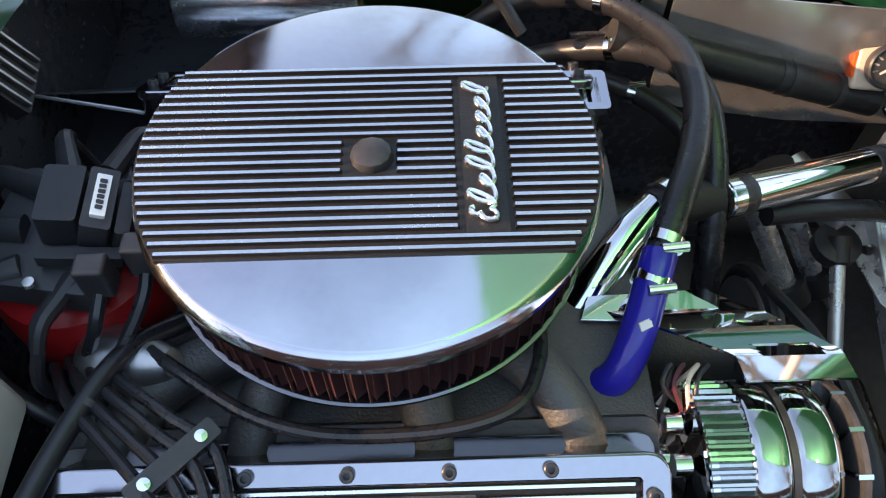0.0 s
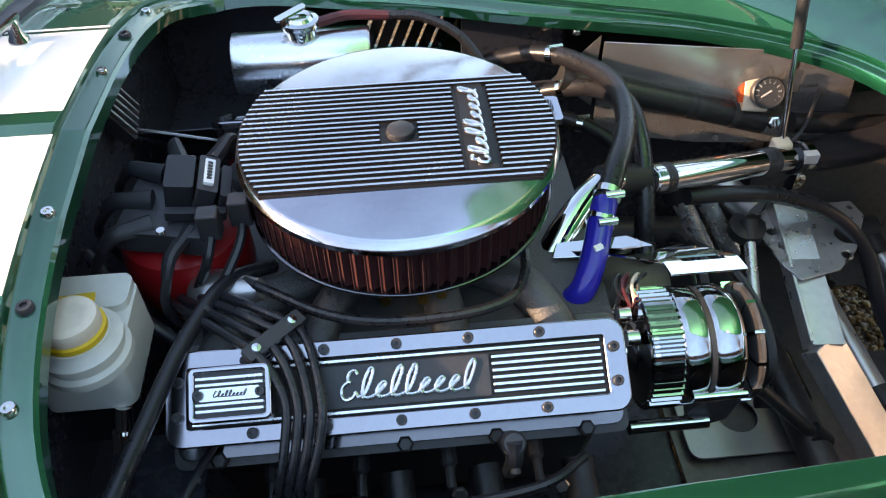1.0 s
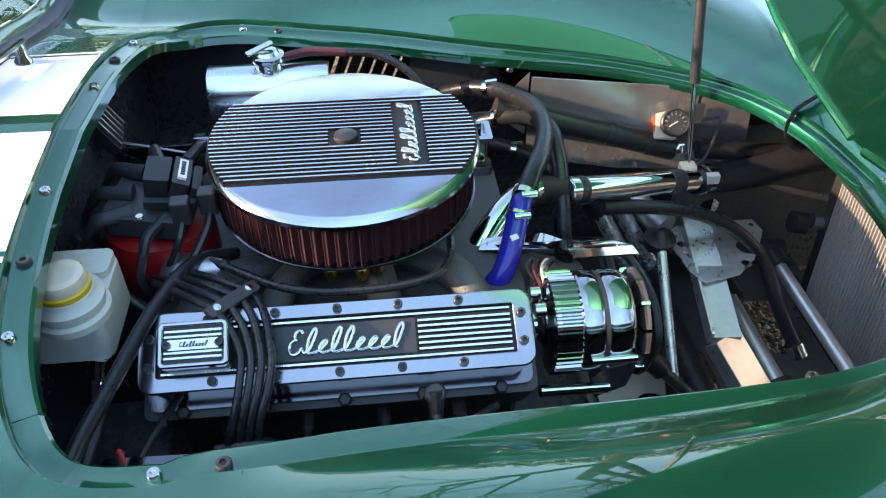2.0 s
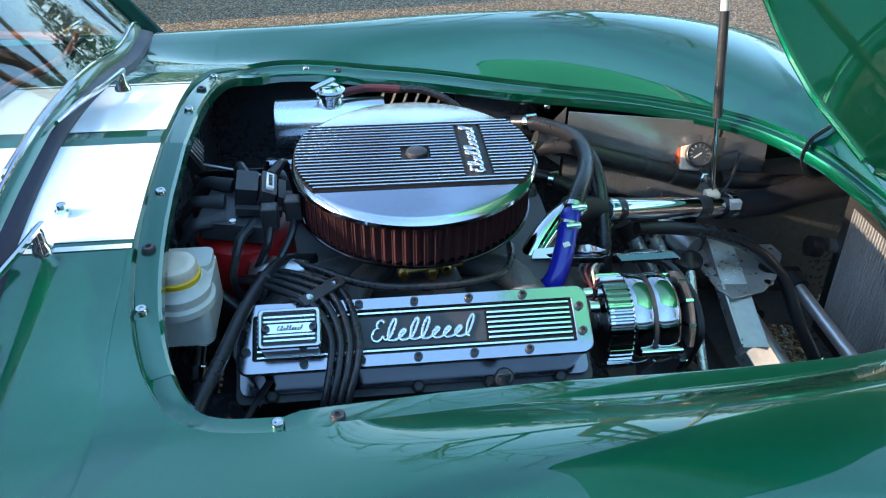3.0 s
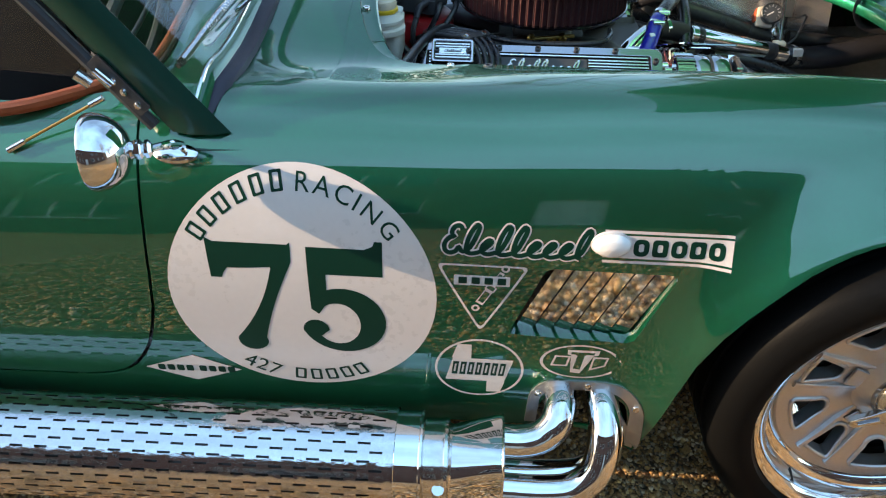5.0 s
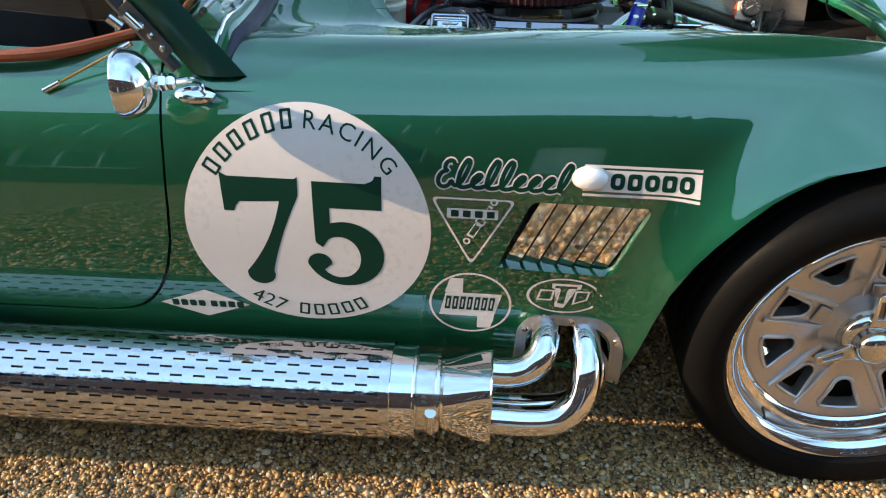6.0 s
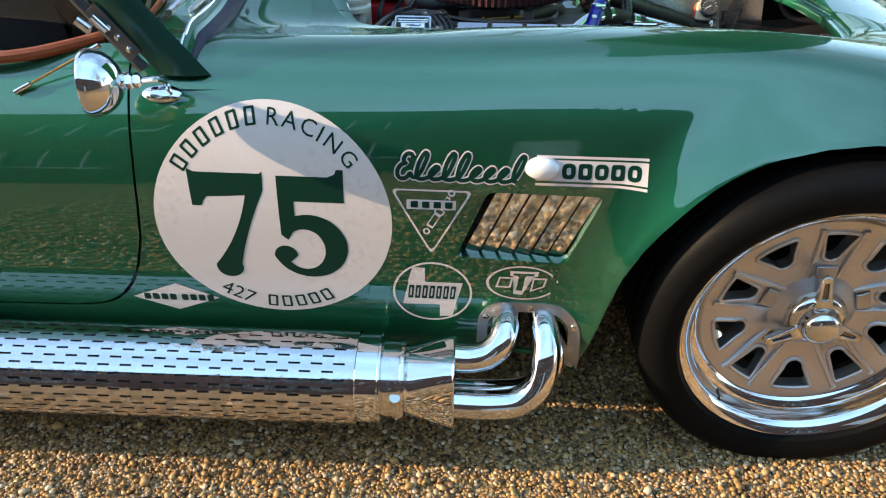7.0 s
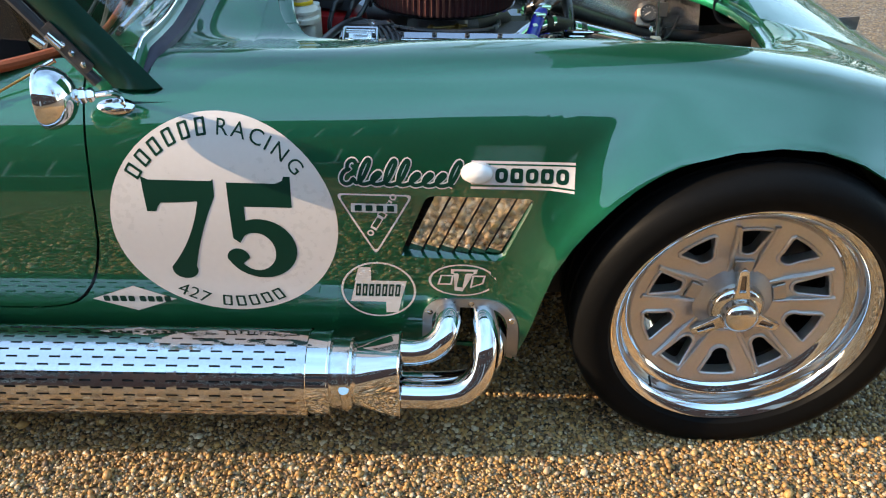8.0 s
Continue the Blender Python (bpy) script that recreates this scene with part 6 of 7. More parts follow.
# round canister between the leads and the manifold
cn = thing("canister", (-0.045, 0.345, 0.62), "dull metal coned canister beside the distributor", "canister")
part("cone", lathe([(0.034, 0.0), (0.036, 0.02), (0.034, 0.030), (0.016, 0.075), (0.012, 0.085), (0.0, 0.086)], axis((-0.085, 0.36, 0.645), (0.01, 0.335, 0.69)), 28), SATIN, cn)

# brake fluid reservoir
rs = thing("fluid_reservoir", (-0.165, 0.24, 0.6220), "milky plastic brake fluid reservoir with ivory cap", "reservoir")
part("tank", slab(rounded(-0.048, 0.048, -0.060, 0.060, 0.014), Matrix.Translation((-0.183, 0.262, 0.7320)), 0.070), NATURAL, rs, "milky translucent tank", bevel=0.008, segments=3)
part("tank_ledge", slab(rounded(-0.040, 0.044, -0.024, 0.024, 0.012), Matrix.Translation((-0.182, 0.300, 0.7420)), 0.02), NATURAL, rs, bevel=0.006)
nk = Matrix.Translation((-0.172, 0.228, -0.018))
part("neck", lathe([(0.046, 0.7400), (0.046, 0.7500), (0.041, 0.7540), (0.041, 0.7600), (0.043, 0.7620), (0.043, 0.7680), (0.036, 0.7740), (0.034, 0.7800)], nk, 36), NATURAL, rs)
part("yellow_ring", lathe([(0.029, 0.7790), (0.032, 0.7810), (0.032, 0.7870), (0.027, 0.7890)], nk, 36), YELLOW, rs, "yellow sealing ring")
part("cap", lathe([(0.026, 0.7870), (0.0290, 0.7885), (0.0295, 0.7980), (0.0275, 0.8030), (0.022, 0.8048), (0.016, 0.8042), (0.013, 0.8030), (0.0, 0.8034)], nk, 36), IVORY, rs, "ivory screw cap")
part("warning_tag", moved(box(-0.022, 0.018, -0.002, 0.002, -0.016, 0.016), Matrix.Translation((-0.180, 0.270, 0.7640)) @ pose(0, 0, 0, 55, 10, 15)), YELLOW, rs, "yellow warning tag")
part("outlet", rod((-0.150, 0.203, 0.6620), (-0.155, 0.185, 0.6320), 0.009), STEEL, rs)
part("outlet_clip", rod((-0.154, 0.188, 0.6380), (-0.158, 0.172, 0.6130), 0.0125, n=16), STEEL, rs)
rh = thing("reservoir_hose", (-0.17, 0.1, 0.55), "braided black hose under the reservoir", "hose")
part("hose", tube([(-0.156, 0.180, 0.625), (-0.162, 0.150, 0.60), (-0.172, 0.10, 0.58), (-0.188, 0.04, 0.55), (-0.20, -0.04, 0.50)], 0.011, 12, 6), HOSE, rh)

# long hoses across the rear corner
for pts, r, label in (([(-0.005, 0.40, 0.655), (-0.050, 0.345, 0.690), (-0.085, 0.255, 0.698), (-0.112, 0.14, 0.698), (-0.135, 0.02, 0.70), (-0.16, -0.08, 0.66)], 0.0095, "thick ribbed black conduit across the bay corner"),
                      ([(-0.02, 0.30, 0.58), (-0.06, 0.20, 0.60), (-0.10, 0.09, 0.60), (-0.13, -0.03, 0.58)], 0.005, "thin grey cable beside the conduit"),
                      ([(-0.22, 0.40, 0.70), (-0.16, 0.33, 0.67), (-0.10, 0.30, 0.62), (-0.06, 0.26, 0.58)], 0.008, "black cable behind the reservoir")):
    h = thing("conduit", pts[0], label, "hose", "hoses in the bay corner")
    part("hose", tube(pts, r, 12, 8), HOSE, h)
    e, f = Vector(pts[1]), Vector(pts[2])
    part("tie", rod(e + (f - e) * 0.5, e + (f - e) * 0.5 + (f - e).normalized() * 0.006, r + 0.0012), BLACK, h, "black cable tie")
bp = thing("corner_box", (-0.08, 0.03, 0.55), "grey metal box with a red wire in the bay corner", "electrical box")
part("lid", moved(slab(rounded(-0.05, 0.20, -0.050, 0.050, 0.006), pose(0, 0, 0), 0.05), Matrix.Translation((-0.085, 0.030, 0.618)) @ pose(0, 0, 0, 8, 0, -2)), DARK_CHROME, bp, bevel=0.003)
part("red_wire", tube([(-0.095, 0.03, 0.63), (-0.092, 0.045, 0.66), (-0.100, 0.06, 0.665), (-0.105, 0.075, 0.64)], 0.003, 6, 6), REDWIRE, bp)

# expansion tank
et = thing("expansion_tank", (0.02, 0.85, 0.65), "polished cylindrical coolant tank with chrome filler cap", "coolant tank")
part("cylinder", lathe([(0.0, 0.0), (0.047, 0.0), (0.0492, 0.0008), (0.050, 0.003), (0.050, 0.217), (0.048, 0.220), (0.0, 0.220)], Matrix.Translation((-0.088, 0.845, 0.672)) @ pose(0, 0, 0, 0, 90, 0), 40), FIN_TOP, et)
part("filler_neck", lathe([(0.024, 0.700), (0.024, 0.735), (0.027, 0.737)], Matrix.Translation((0.025, 0.845, 0)), 28), CHROME, et)
part("cap", lathe([(0.030, 0.735), (0.031, 0.739), (0.030, 0.745), (0.022, 0.747), (0.018, 0.752), (0.0, 0.753)], Matrix.Translation((0.025, 0.845, 0)), 28), CHROME, et, "chrome pressure cap")
part("cap_lever", slab(rounded(-0.034, 0.020, -0.007, 0.007, 0.005), Matrix.Translation((0.018, 0.848, 0.760)) @ pose(0, 0, 0, 0, -10, 30), 0.004), CHROME, et, bevel=0.001)
part("overflow_hose", tube([(0.052, 0.850, 0.735), (0.10, 0.868, 0.735), (0.165, 0.872, 0.728)], 0.0085, 10, 5), DULL_RED, et, "dull red overflow hose")
part("drain_hose", tube([(0.165, 0.872, 0.728), (0.22, 0.865, 0.725), (0.28, 0.84, 0.70), (0.33, 0.80, 0.64)], 0.008, 10, 6), HOSE, et)

# coolant pipes and hoses
th = thing("thermostat_housing", (0.38, 0.44, 0.60), "chrome thermostat housing and water neck", "water neck")
part("neck", tube([(0.355, 0.425, 0.605), (0.378, 0.452, 0.622), (0.412, 0.490, 0.637), (0.448, 0.525, 0.640)], lambda u: 0.024 - 0.003 * min(1, u * 1.6), 20, 6), CHROME, th)
part("flange", slab(rounded(-0.045, 0.030, -0.028, 0.028, 0.014), Matrix.Translation((0.358, 0.426, 0.596)) @ pose(0, 0, 0, -8, 12, 40), 0.010), CAST, th, bevel=0.003)
part("joiner", tube([(0.440, 0.517, 0.640), (0.475, 0.535, 0.634), (0.515, 0.545, 0.625)], 0.0235, 18, 5), RUBBER, th, "black rubber joiner")
for a, b in (((0.452, 0.5265, 0.640), (0.462, 0.534, 0.639)),):
    part("clamp", rod(a, b, 0.0262, n=24), STEEL, th, "worm-drive clip")
cpipe = thing("coolant_pipe", (0.7, 0.65, 0.54), "chrome coolant crossover pipe with dark bands", "pipe")
A, B = Vector((0.521, 0.545, 0.622)), Vector((0.842, 0.690, 0.520))
part("pipe", rod(A, B, 0.0222, n=28), CHROME, cpipe)
for t, w, mat in ((0.01, 0.030, STEEL), (0.055, 0.020, BLACK), (0.70, 0.02, BLACK), (0.76, 0.012, BLACK)):
    d = (B - A).normalized()
    p = A + (B - A) * t
    part("band", rod(p, p + d * w, 0.0235, n=24), mat, cpipe, "dark band on the pipe")
rhose = thing("radiator_hose", (0.95, 0.72, 0.5), "thick black hose from the pipe to the radiator", "hose")
part("hose", tube([B - (B - A).normalized() * 0.03, B + (B - A).normalized() * 0.03, (0.963, 0.710, 0.518), (1.04, 0.712, 0.538), (1.16, 0.715, 0.560)], lambda u: 0.0275 + 0.004 * min(1, u * 2), 20, 6), HOSE, rhose)
d = (B - A).normalized()
part("clip", rod(B - d * 0.012, B + d * 0.006, 0.0292, n=24), STEEL, rhose, "steel hose clip")
part("clip_screw", box(B.x - 0.012, B.x + 0.012, B.y - 0.034, B.y - 0.020, B.z + 0.012, B.z + 0.030), VINYL, rhose)

bh = thing("heater_hose", (0.40, 0.40, 0.66), "bright blue silicone elbow hose", "hose")
part("elbow", tube([(0.358, 0.346, 0.602), (0.368, 0.338, 0.616), (0.382, 0.342, 0.636), (0.396, 0.366, 0.662), (0.412, 0.408, 0.690), (0.420, 0.428, 0.695)], 0.0168, 18, 7), BLUE, bh)
part("stub", rod((0.346, 0.350, 0.588), (0.362, 0.343, 0.606), 0.0195, n=20), CAST, bh)
part("mark", moved(box(-0.006, 0.006, -0.0012, 0.0012, -0.004, 0.004), Matrix.Translation((0.399, 0.364, 0.681)) @ pose(0, 0, 0, -50, 0, 25)), WHITE, bh, "small white print")
for p in ((0.408, 0.400, 0.6850), (0.424, 0.436, 0.6965)):
    q = Vector(p) + Vector((0.43, 0.86, 0.28)).normalized() * 0.010
    part("clip", rod(p, q, 0.0186, n=20), STEEL, bh, "steel hose clip")
    part("clip_screw", rod(Vector(p) + Vector((-0.006, -0.012, 0.014)), Vector(p) + Vector((0.018, -0.010, 0.014)), 0.005), STEEL, bh)
for k, (pts, r, lab) in enumerate((([(0.418, 0.424, 0.694), (0.446, 0.482, 0.705), (0.474, 0.545, 0.705), (0.494, 0.620, 0.700), (0.494, 0.700, 0.693), (0.470, 0.770, 0.678), (0.436, 0.828, 0.662), (0.38, 0.87, 0.64), (0.30, 0.89, 0.60), (0.20, 0.88, 0.52)], 0.0150, "black heater hose arching over the engine"),
                                   ([(0.520, 0.455, 0.470), (0.512, 0.480, 0.545), (0.512, 0.530, 0.620), (0.514, 0.590, 0.662), (0.512, 0.660, 0.676), (0.490, 0.735, 0.655), (0.450, 0.790, 0.620), (0.38, 0.83, 0.58), (0.29, 0.84, 0.54), (0.20, 0.82, 0.48)], 0.0150, "second black heater hose beside the first"),
                                   ([(0.60, 0.70, 0.47), (0.55, 0.76, 0.51), (0.487, 0.790, 0.544), (0.42, 0.81, 0.55), (0.33, 0.80, 0.52), (0.24, 0.78, 0.46)], 0.0135, "black hose along the inner wing"))):
    hh = thing("heater_hose", pts[0], lab, "hose", "heater hoses")
    part("hose", tube(pts, r, 16, 7), HOSE, hh)
    e = Vector(pts[-4])
    f = e + (Vector(pts[-3]) - e).normalized() * 0.011
    part("clip", rod(e, f, r + 0.0022, n=20), STEEL, hh, "steel hose clip")
    part("clip_screw", rod(e + Vector((-0.012, -0.004, 0.017)), e + Vector((0.010, -0.004, 0.019)), 0.0045), STEEL, hh)

# alternator
al = thing("alternator", (0.52, 0.25, 0.53), "chrome alternator with ribbed end and dark brackets", "alternator")
AM = Matrix.Translation((0.404, 0.266, 0.601)) @ pose(0, 0, 0, 0, 90, 0)
part("rear_case", lathe([(0.0, 0.020), (0.030, 0.020), (0.045, 0.024), (0.066, 0.026), (0.070, 0.030), (0.070, 0.036), (0.060, 0.040)], AM, 48), CHROME, al)
teeth = 46
V, F = [], []
for z in (0.028, 0.064):
    for i in range(teeth * 4):
        r = 0.0740 if i % 4 in (0, 1) else 0.0695
        a = 2 * math.pi * i / (teeth * 4)
        V.append((r * math.cos(a), r * math.sin(a), z))
n = teeth * 4
F = [(i, (i + 1) % n, n + (i + 1) % n, n + i) for i in range(n)] + [tuple(range(n - 1, -1, -1)), tuple(range(n, 2 * n))]
part("ribbed_ring", moved((V, F), AM), CASE_CHROME, al, "ribbed chrome ring", smooth=30)
part("case", lathe([(0.066, 0.062), (0.0705, 0.0645), (0.0725, 0.069), (0.0730, 0.080), (0.0722, 0.091), (0.0705, 0.0945), (0.0685, 0.0965), (0.0685, 0.0995), (0.0705, 0.1015), (0.0722, 0.105), (0.0728, 0.118), (0.0715, 0.130), (0.067, 0.138), (0.058, 0.143), (0.045, 0.146), (0.0, 0.147)], AM, 56), CASE_CHROME, al, "rounded chrome case in two halves", smooth=50)
part("case_seam", lathe([(0.0708, 0.0955), (0.0708, 0.1015)], AM, 40), DARK_METAL, al)
part("through_bolt", moved(rod((0, -0.076, 0.075), (0, -0.076, 0.138), 0.006), AM), CHROME, al)
part("hub", lathe([(0.0, -0.012), (0.016, -0.012), (0.020, -0.006), (0.020, 0.012), (0.032, 0.020)], AM, 24), STEEL, al)
for k in range(3):
    a = radians(100 + 50 * k)
    part("terminal", moved(lathe([(0.010, 0.006), (0.010, 0.02), (0.006, 0.02)], pose(0, 0, 0), 12), AM @ Matrix.Translation((0.045 * math.cos(a), 0.045 * math.sin(a), 0))), STEEL, al)
part("fan", lathe([(0.0, 0.148), (0.05, 0.149), (0.070, 0.153), (0.072, 0.157)], AM, 32), DARK_METAL, al)
for k in range(12):
    a = 2 * math.pi * k / 12
    part("fan_blade", moved(box(0.045, 0.073, -0.002, 0.002, 0.146, 0.158), AM @ pose(0, 0, 0, 0, 0, math.degrees(a))), CHROME, al)
part("pulley", lathe([(0.0, 0.160), (0.034, 0.160), (0.034, 0.162), (0.028, 0.166), (0.034, 0.170), (0.034, 0.172), (0.0, 0.173)], AM, 32), STEEL, al)
part("lower_rod", rod((0.415, 0.195, 0.538), (0.515, 0.200, 0.530), 0.009, n=16), CHROME, al, "chrome adjuster rod")
part("lower_bracket", slab([(0.50, 0.50), (0.545, 0.52), (0.555, 0.57), (0.52, 0.575), (0.49, 0.54)], Matrix.Translation((0, 0.205, 0)) @ pose(0, 0, 0, 90, 0, 0), 0.02), BLACK, al, bevel=0.003)
for k, (c, x) in enumerate(((DULL_RED, 0.0), (IVORY, 0.012), (BLACK, 0.02), (BLACK, -0.01))):
    part("wire", tube([(0.428 + x * 0.4, 0.300 - x, 0.640), (0.418 + x, 0.315, 0.665), (0.432 + x, 0.335, 0.655), (0.410, 0.300 + x, 0.600), (0.405, 0.27, 0.53)], 0.0022, 6, 6), c, al, "coloured wire")
part("cable_tie", rod((0.405, 0.30, 0.615), (0.405, 0.295, 0.605), 0.012), VINYL, al)
gd = thing("belt_guard", (0.48, 0.36, 0.66), "folded chrome belt guard with two slots over the alternator", "guard")
# sheet: flat arm at the back, bent down over the alternator
sec = [(0.450, 0.596), (0.424, 0.616), (0.398, 0.640), (0.368, 0.660), (0.337, 0.677), (0.306, 0.686)]
rows = []
for i in range(31):
    t = i / 30 * 5
    k = min(4, int(t))
    y, z = (sec[k][j] + (sec[k + 1][j] - sec[k][j]) * (t - k) for j in (0, 1))
    x0, x1 = 0.352 + 0.120 * min(1, max(0, (0.428 - y) / 0.095)) if y < 0.425 else 0.352, 0.495 + 0.070 * min(1, max(0, (0.445 - y) / 0.11))
    rows.append([(x0 + (x1 - x0) * j / 24, y, z) for j in range(25)])
gg = grid(rows)
keep = []
for q in gg[1]:
    cxm, cym = sum(gg[0][i][0] for i in q) / 4, sum(gg[0][i][1] for i in q) / 4
    if 0.492 < cxm < 0.548 and (0.334 < cym < 0.345 or 0.374 < cym < 0.385):
        continue
    keep.append(q)
part("sheet", (gg[0], keep), CHROME, gd, thick=0.0025, smooth=60)
part("flat_arm", slab([(0.352, 0.398), (0.362, 0.424), (0.458, 0.428), (0.492, 0.404), (0.470, 0.390)], Matrix.Translation((0, 0, 0.632)) @ pose(0, 0, 0, 0, 0, 0), 0.003), CHROME, gd, bevel=0.001)
pu = thing("drive_belt", (0.58, 0.45, 0.45), "black drive belt round a dark pulley", "belt")
bx = 0.575
loop = [(bx, C + 0.085 * math.cos(a), 0.475 + 0.085 * math.sin(a)) for a in (2 * math.pi * i / 24 for i in range(25))]
part("belt", tube(loop, 0.009, 8, 2), RUBBER, pu)
part("pulley", lathe([(0.0, -0.012), (0.078, -0.012), (0.072, 0.0), (0.078, 0.012), (0.05, 0.016), (0.0, 0.016)], Matrix.Translation((bx, C, 0.475)) @ pose(0, 0, 0, 0, 90, 0), 32), SATIN, pu)
part("belt", tube([(bx, C + 0.02, 0.565), (bx, 0.36, 0.63), (bx, 0.262, 0.648), (bx, 0.215, 0.625), (bx, 0.212, 0.590), (bx, 0.25, 0.50), (bx, 0.37, 0.44)], 0.007, 8, 6), RUBBER, pu)
part("water_pump", lathe([(0.0, 0.0), (0.06, 0.0), (0.07, 0.05), (0.05, 0.13), (0.0, 0.13)], Matrix.Translation((0.41, C, 0.48)) @ pose(0, 0, 0, 0, 90, 0), 28), CAST, pu)

# front of the bay: bracket, rods, radiator
bk = thing("chassis_bracket", (0.85, 0.5, 0.3), "bare aluminium bracket with lightening holes", "bracket")
tri_plate = [(0.757, 0.632), (0.80, 0.660), (0.948, 0.660), (0.955, 0.622), (0.905, 0.545), (0.860, 0.505), (0.790, 0.490), (0.772, 0.520)]
ph = [circle(0.021, 20, 0.905, 0.580), circle(0.009, 10, 0.782, 0.600), circle(0.006, 10, 0.786, 0.565), circle(0.005, 10, 0.792, 0.545), circle(0.010, 10, 0.885, 0.535), circle(0.006, 10, 0.94, 0.645)]
part("plate", slab(tri_plate, Matrix.Translation((0, 0, 0.436)), 0.004, ph), ALU, bk, bevel=0.001)
ax, ay = Vector((0.822, 0.650, 0.464)), Vector((0.800, 0.390, 0.402))
for name, p, q, w in (("arm", ax, ay, 0.025), ("arm_foot", ay, Vector((0.905, 0.200, 0.250)), 0.030)):
    d = (q - p).normalized()
    sd = Vector((-d.y, d.x, 0)).normalized()
    if sd.x < 0:
        sd = -sd
    up = sd.cross(-d).normalized()
    up = up if up.z > 0 else -up
    m = Matrix(((sd.x, d.x, up.x, p.x), (sd.y, d.y, up.y, p.y), (sd.z, d.z, up.z, p.z), (0, 0, 0, 1)))
    L = (q - p).length
    part(name, slab(rounded(-w, w, 0.0, L + 0.004, 0.002, 2), m, 0.022), ALU, bk, "boxed aluminium arm", bevel=0.003)
    part("weld_rib", moved(box(-w - 0.004, -w + 0.002, 0.0, L, -0.03, 0.004), m), ALU, bk, bevel=0.0015)
for x in (1.01, 1.05):
    part("bush", rod((x, 0.625, 0.452), (x + 0.025, 0.622, 0.448), 0.022 if x < 1.03 else 0.015, n=18), RUBBER if x < 1.03 else SATIN, bk, "rubber bush")
for a, b, r, mat, lab in (((0.735, 0.595, 0.455), (0.715, 0.36, 0.30), 0.0095, ALU, "thin steel link rod with rubber joint"), ((0.66, 0.36, 0.38), (0.79, 0.30, 0.27), 0.011, DARK_METAL, "dark steel link rod"), ((0.985, 0.600, 0.378), (1.02, 0.25, 0.34), 0.0135, ALU, "bare steel suspension rod"),
                          ((0.90, 0.60, 0.30), (0.93, 0.36, 0.26), 0.018, ALU, "bare steel lower rod"), ((0.62, 0.66, 0.50), (0.70, 0.58, 0.36), 0.016, ALU, "bare steel tube beside the engine"), ((0.66, 0.68, 0.50), (0.745, 0.60, 0.36), 0.016, ALU, "bare steel tube beside the engine")):
    k = thing("link_rod", a, lab, "rod", "rods in the front of the bay")
    part("rod", rod(a, b, r, n=16), mat, k)
    for p, q in ((a, b), (b, a)):
        d = (Vector(q) - Vector(p)).normalized()
        part("joint", rod(Vector(p) - d * 0.012, Vector(p) + d * 0.022, r * 1.7, n=14), RUBBER, k, "black rubber joint")
shock = thing("shock_absorber", (0.74, 0.64, 0.45), "dull grey damper top with cast bracket", "damper")
part("body", rod((0.70, 0.72, 0.47), (0.755, 0.625, 0.46), 0.026, n=20), SATIN, shock)
part("cap", lathe([(0.0, 0.0), (0.03, 0.0), (0.03, 0.018), (0.018, 0.024), (0.0, 0.024)], axis((0.735, 0.60, 0.44), (0.735, 0.595, 0.48)), 20), RUBBER, shock)
part("bracket", box(0.66, 0.75, 0.66, 0.70, 0.40, 0.475), CAST, shock, bevel=0.005)
sh = thing("lower_hose", (0.8, 0.5, 0.5), "slim black hose curving down behind the radiator pipe", "hose")
part("hose", tube([(0.60, 0.57, 0.560), (0.68, 0.585, 0.545), (0.78, 0.600, 0.515), (0.87, 0.59, 0.475), (0.93, 0.555, 0.42), (0.955, 0.50, 0.35), (0.99, 0.45, 0.28)], 0.0135, 14, 7), HOSE, sh)
part("end_clip", rod((0.985, 0.455, 0.288), (0.995, 0.44, 0.268), 0.018, n=18), STEEL, sh)
lp = thing("lower_plate", (0.70, 0.40, 0.2), "bare metal lower plate with a round hole", "plate")
part("plate", slab(rounded(0.60, 0.80, 0.31, 0.47, 0.02), Matrix.Translation((0, 0, 0.222)), 0.004, [circle(0.034, 20, 0.70, 0.385)]), SATIN, lp, bevel=0.001)
rad = thing("radiator", (1.10, C, 0.2), "dark radiator with fine silvery fins", "radiator")
RM = Matrix.Translation((1.085, 0.35, 0.22)) @ pose(0, 0, 0, 0, -4, 0) @ Matrix.Diagonal((1, 0.88, 1, 1))
part("tank", moved(box(0.0, 0.05, -0.26, 0.26, 0.34, 0.40), RM), DARK_METAL, rad, bevel=0.008)
part("frame", moved(slab([(-0.31, 0.0), (0.31, 0.0), (0.31, 0.36), (-0.31, 0.36)], pose(0, 0, 0, 90, 0, -90), 0.04, [[(-0.285, 0.02), (0.285, 0.02), (0.285, 0.34), (-0.285, 0.34)]]), RM), DARK_METAL, rad, bevel=0.002)
for k in range(58):
    y = -0.283 + 0.566 * k / 57
    part("fin", moved(box(0.002, 0.03, y - 0.0011, y + 0.0011, 0.02, 0.34), RM), FINS, rad, smooth=0)
for k in range(16):
    z = 0.03 + 0.3 * k / 15
    part("core_tube", moved(box(0.006, 0.028, -0.285, 0.285, z - 0.0015, z + 0.0015), RM), SATIN, rad, smooth=0)

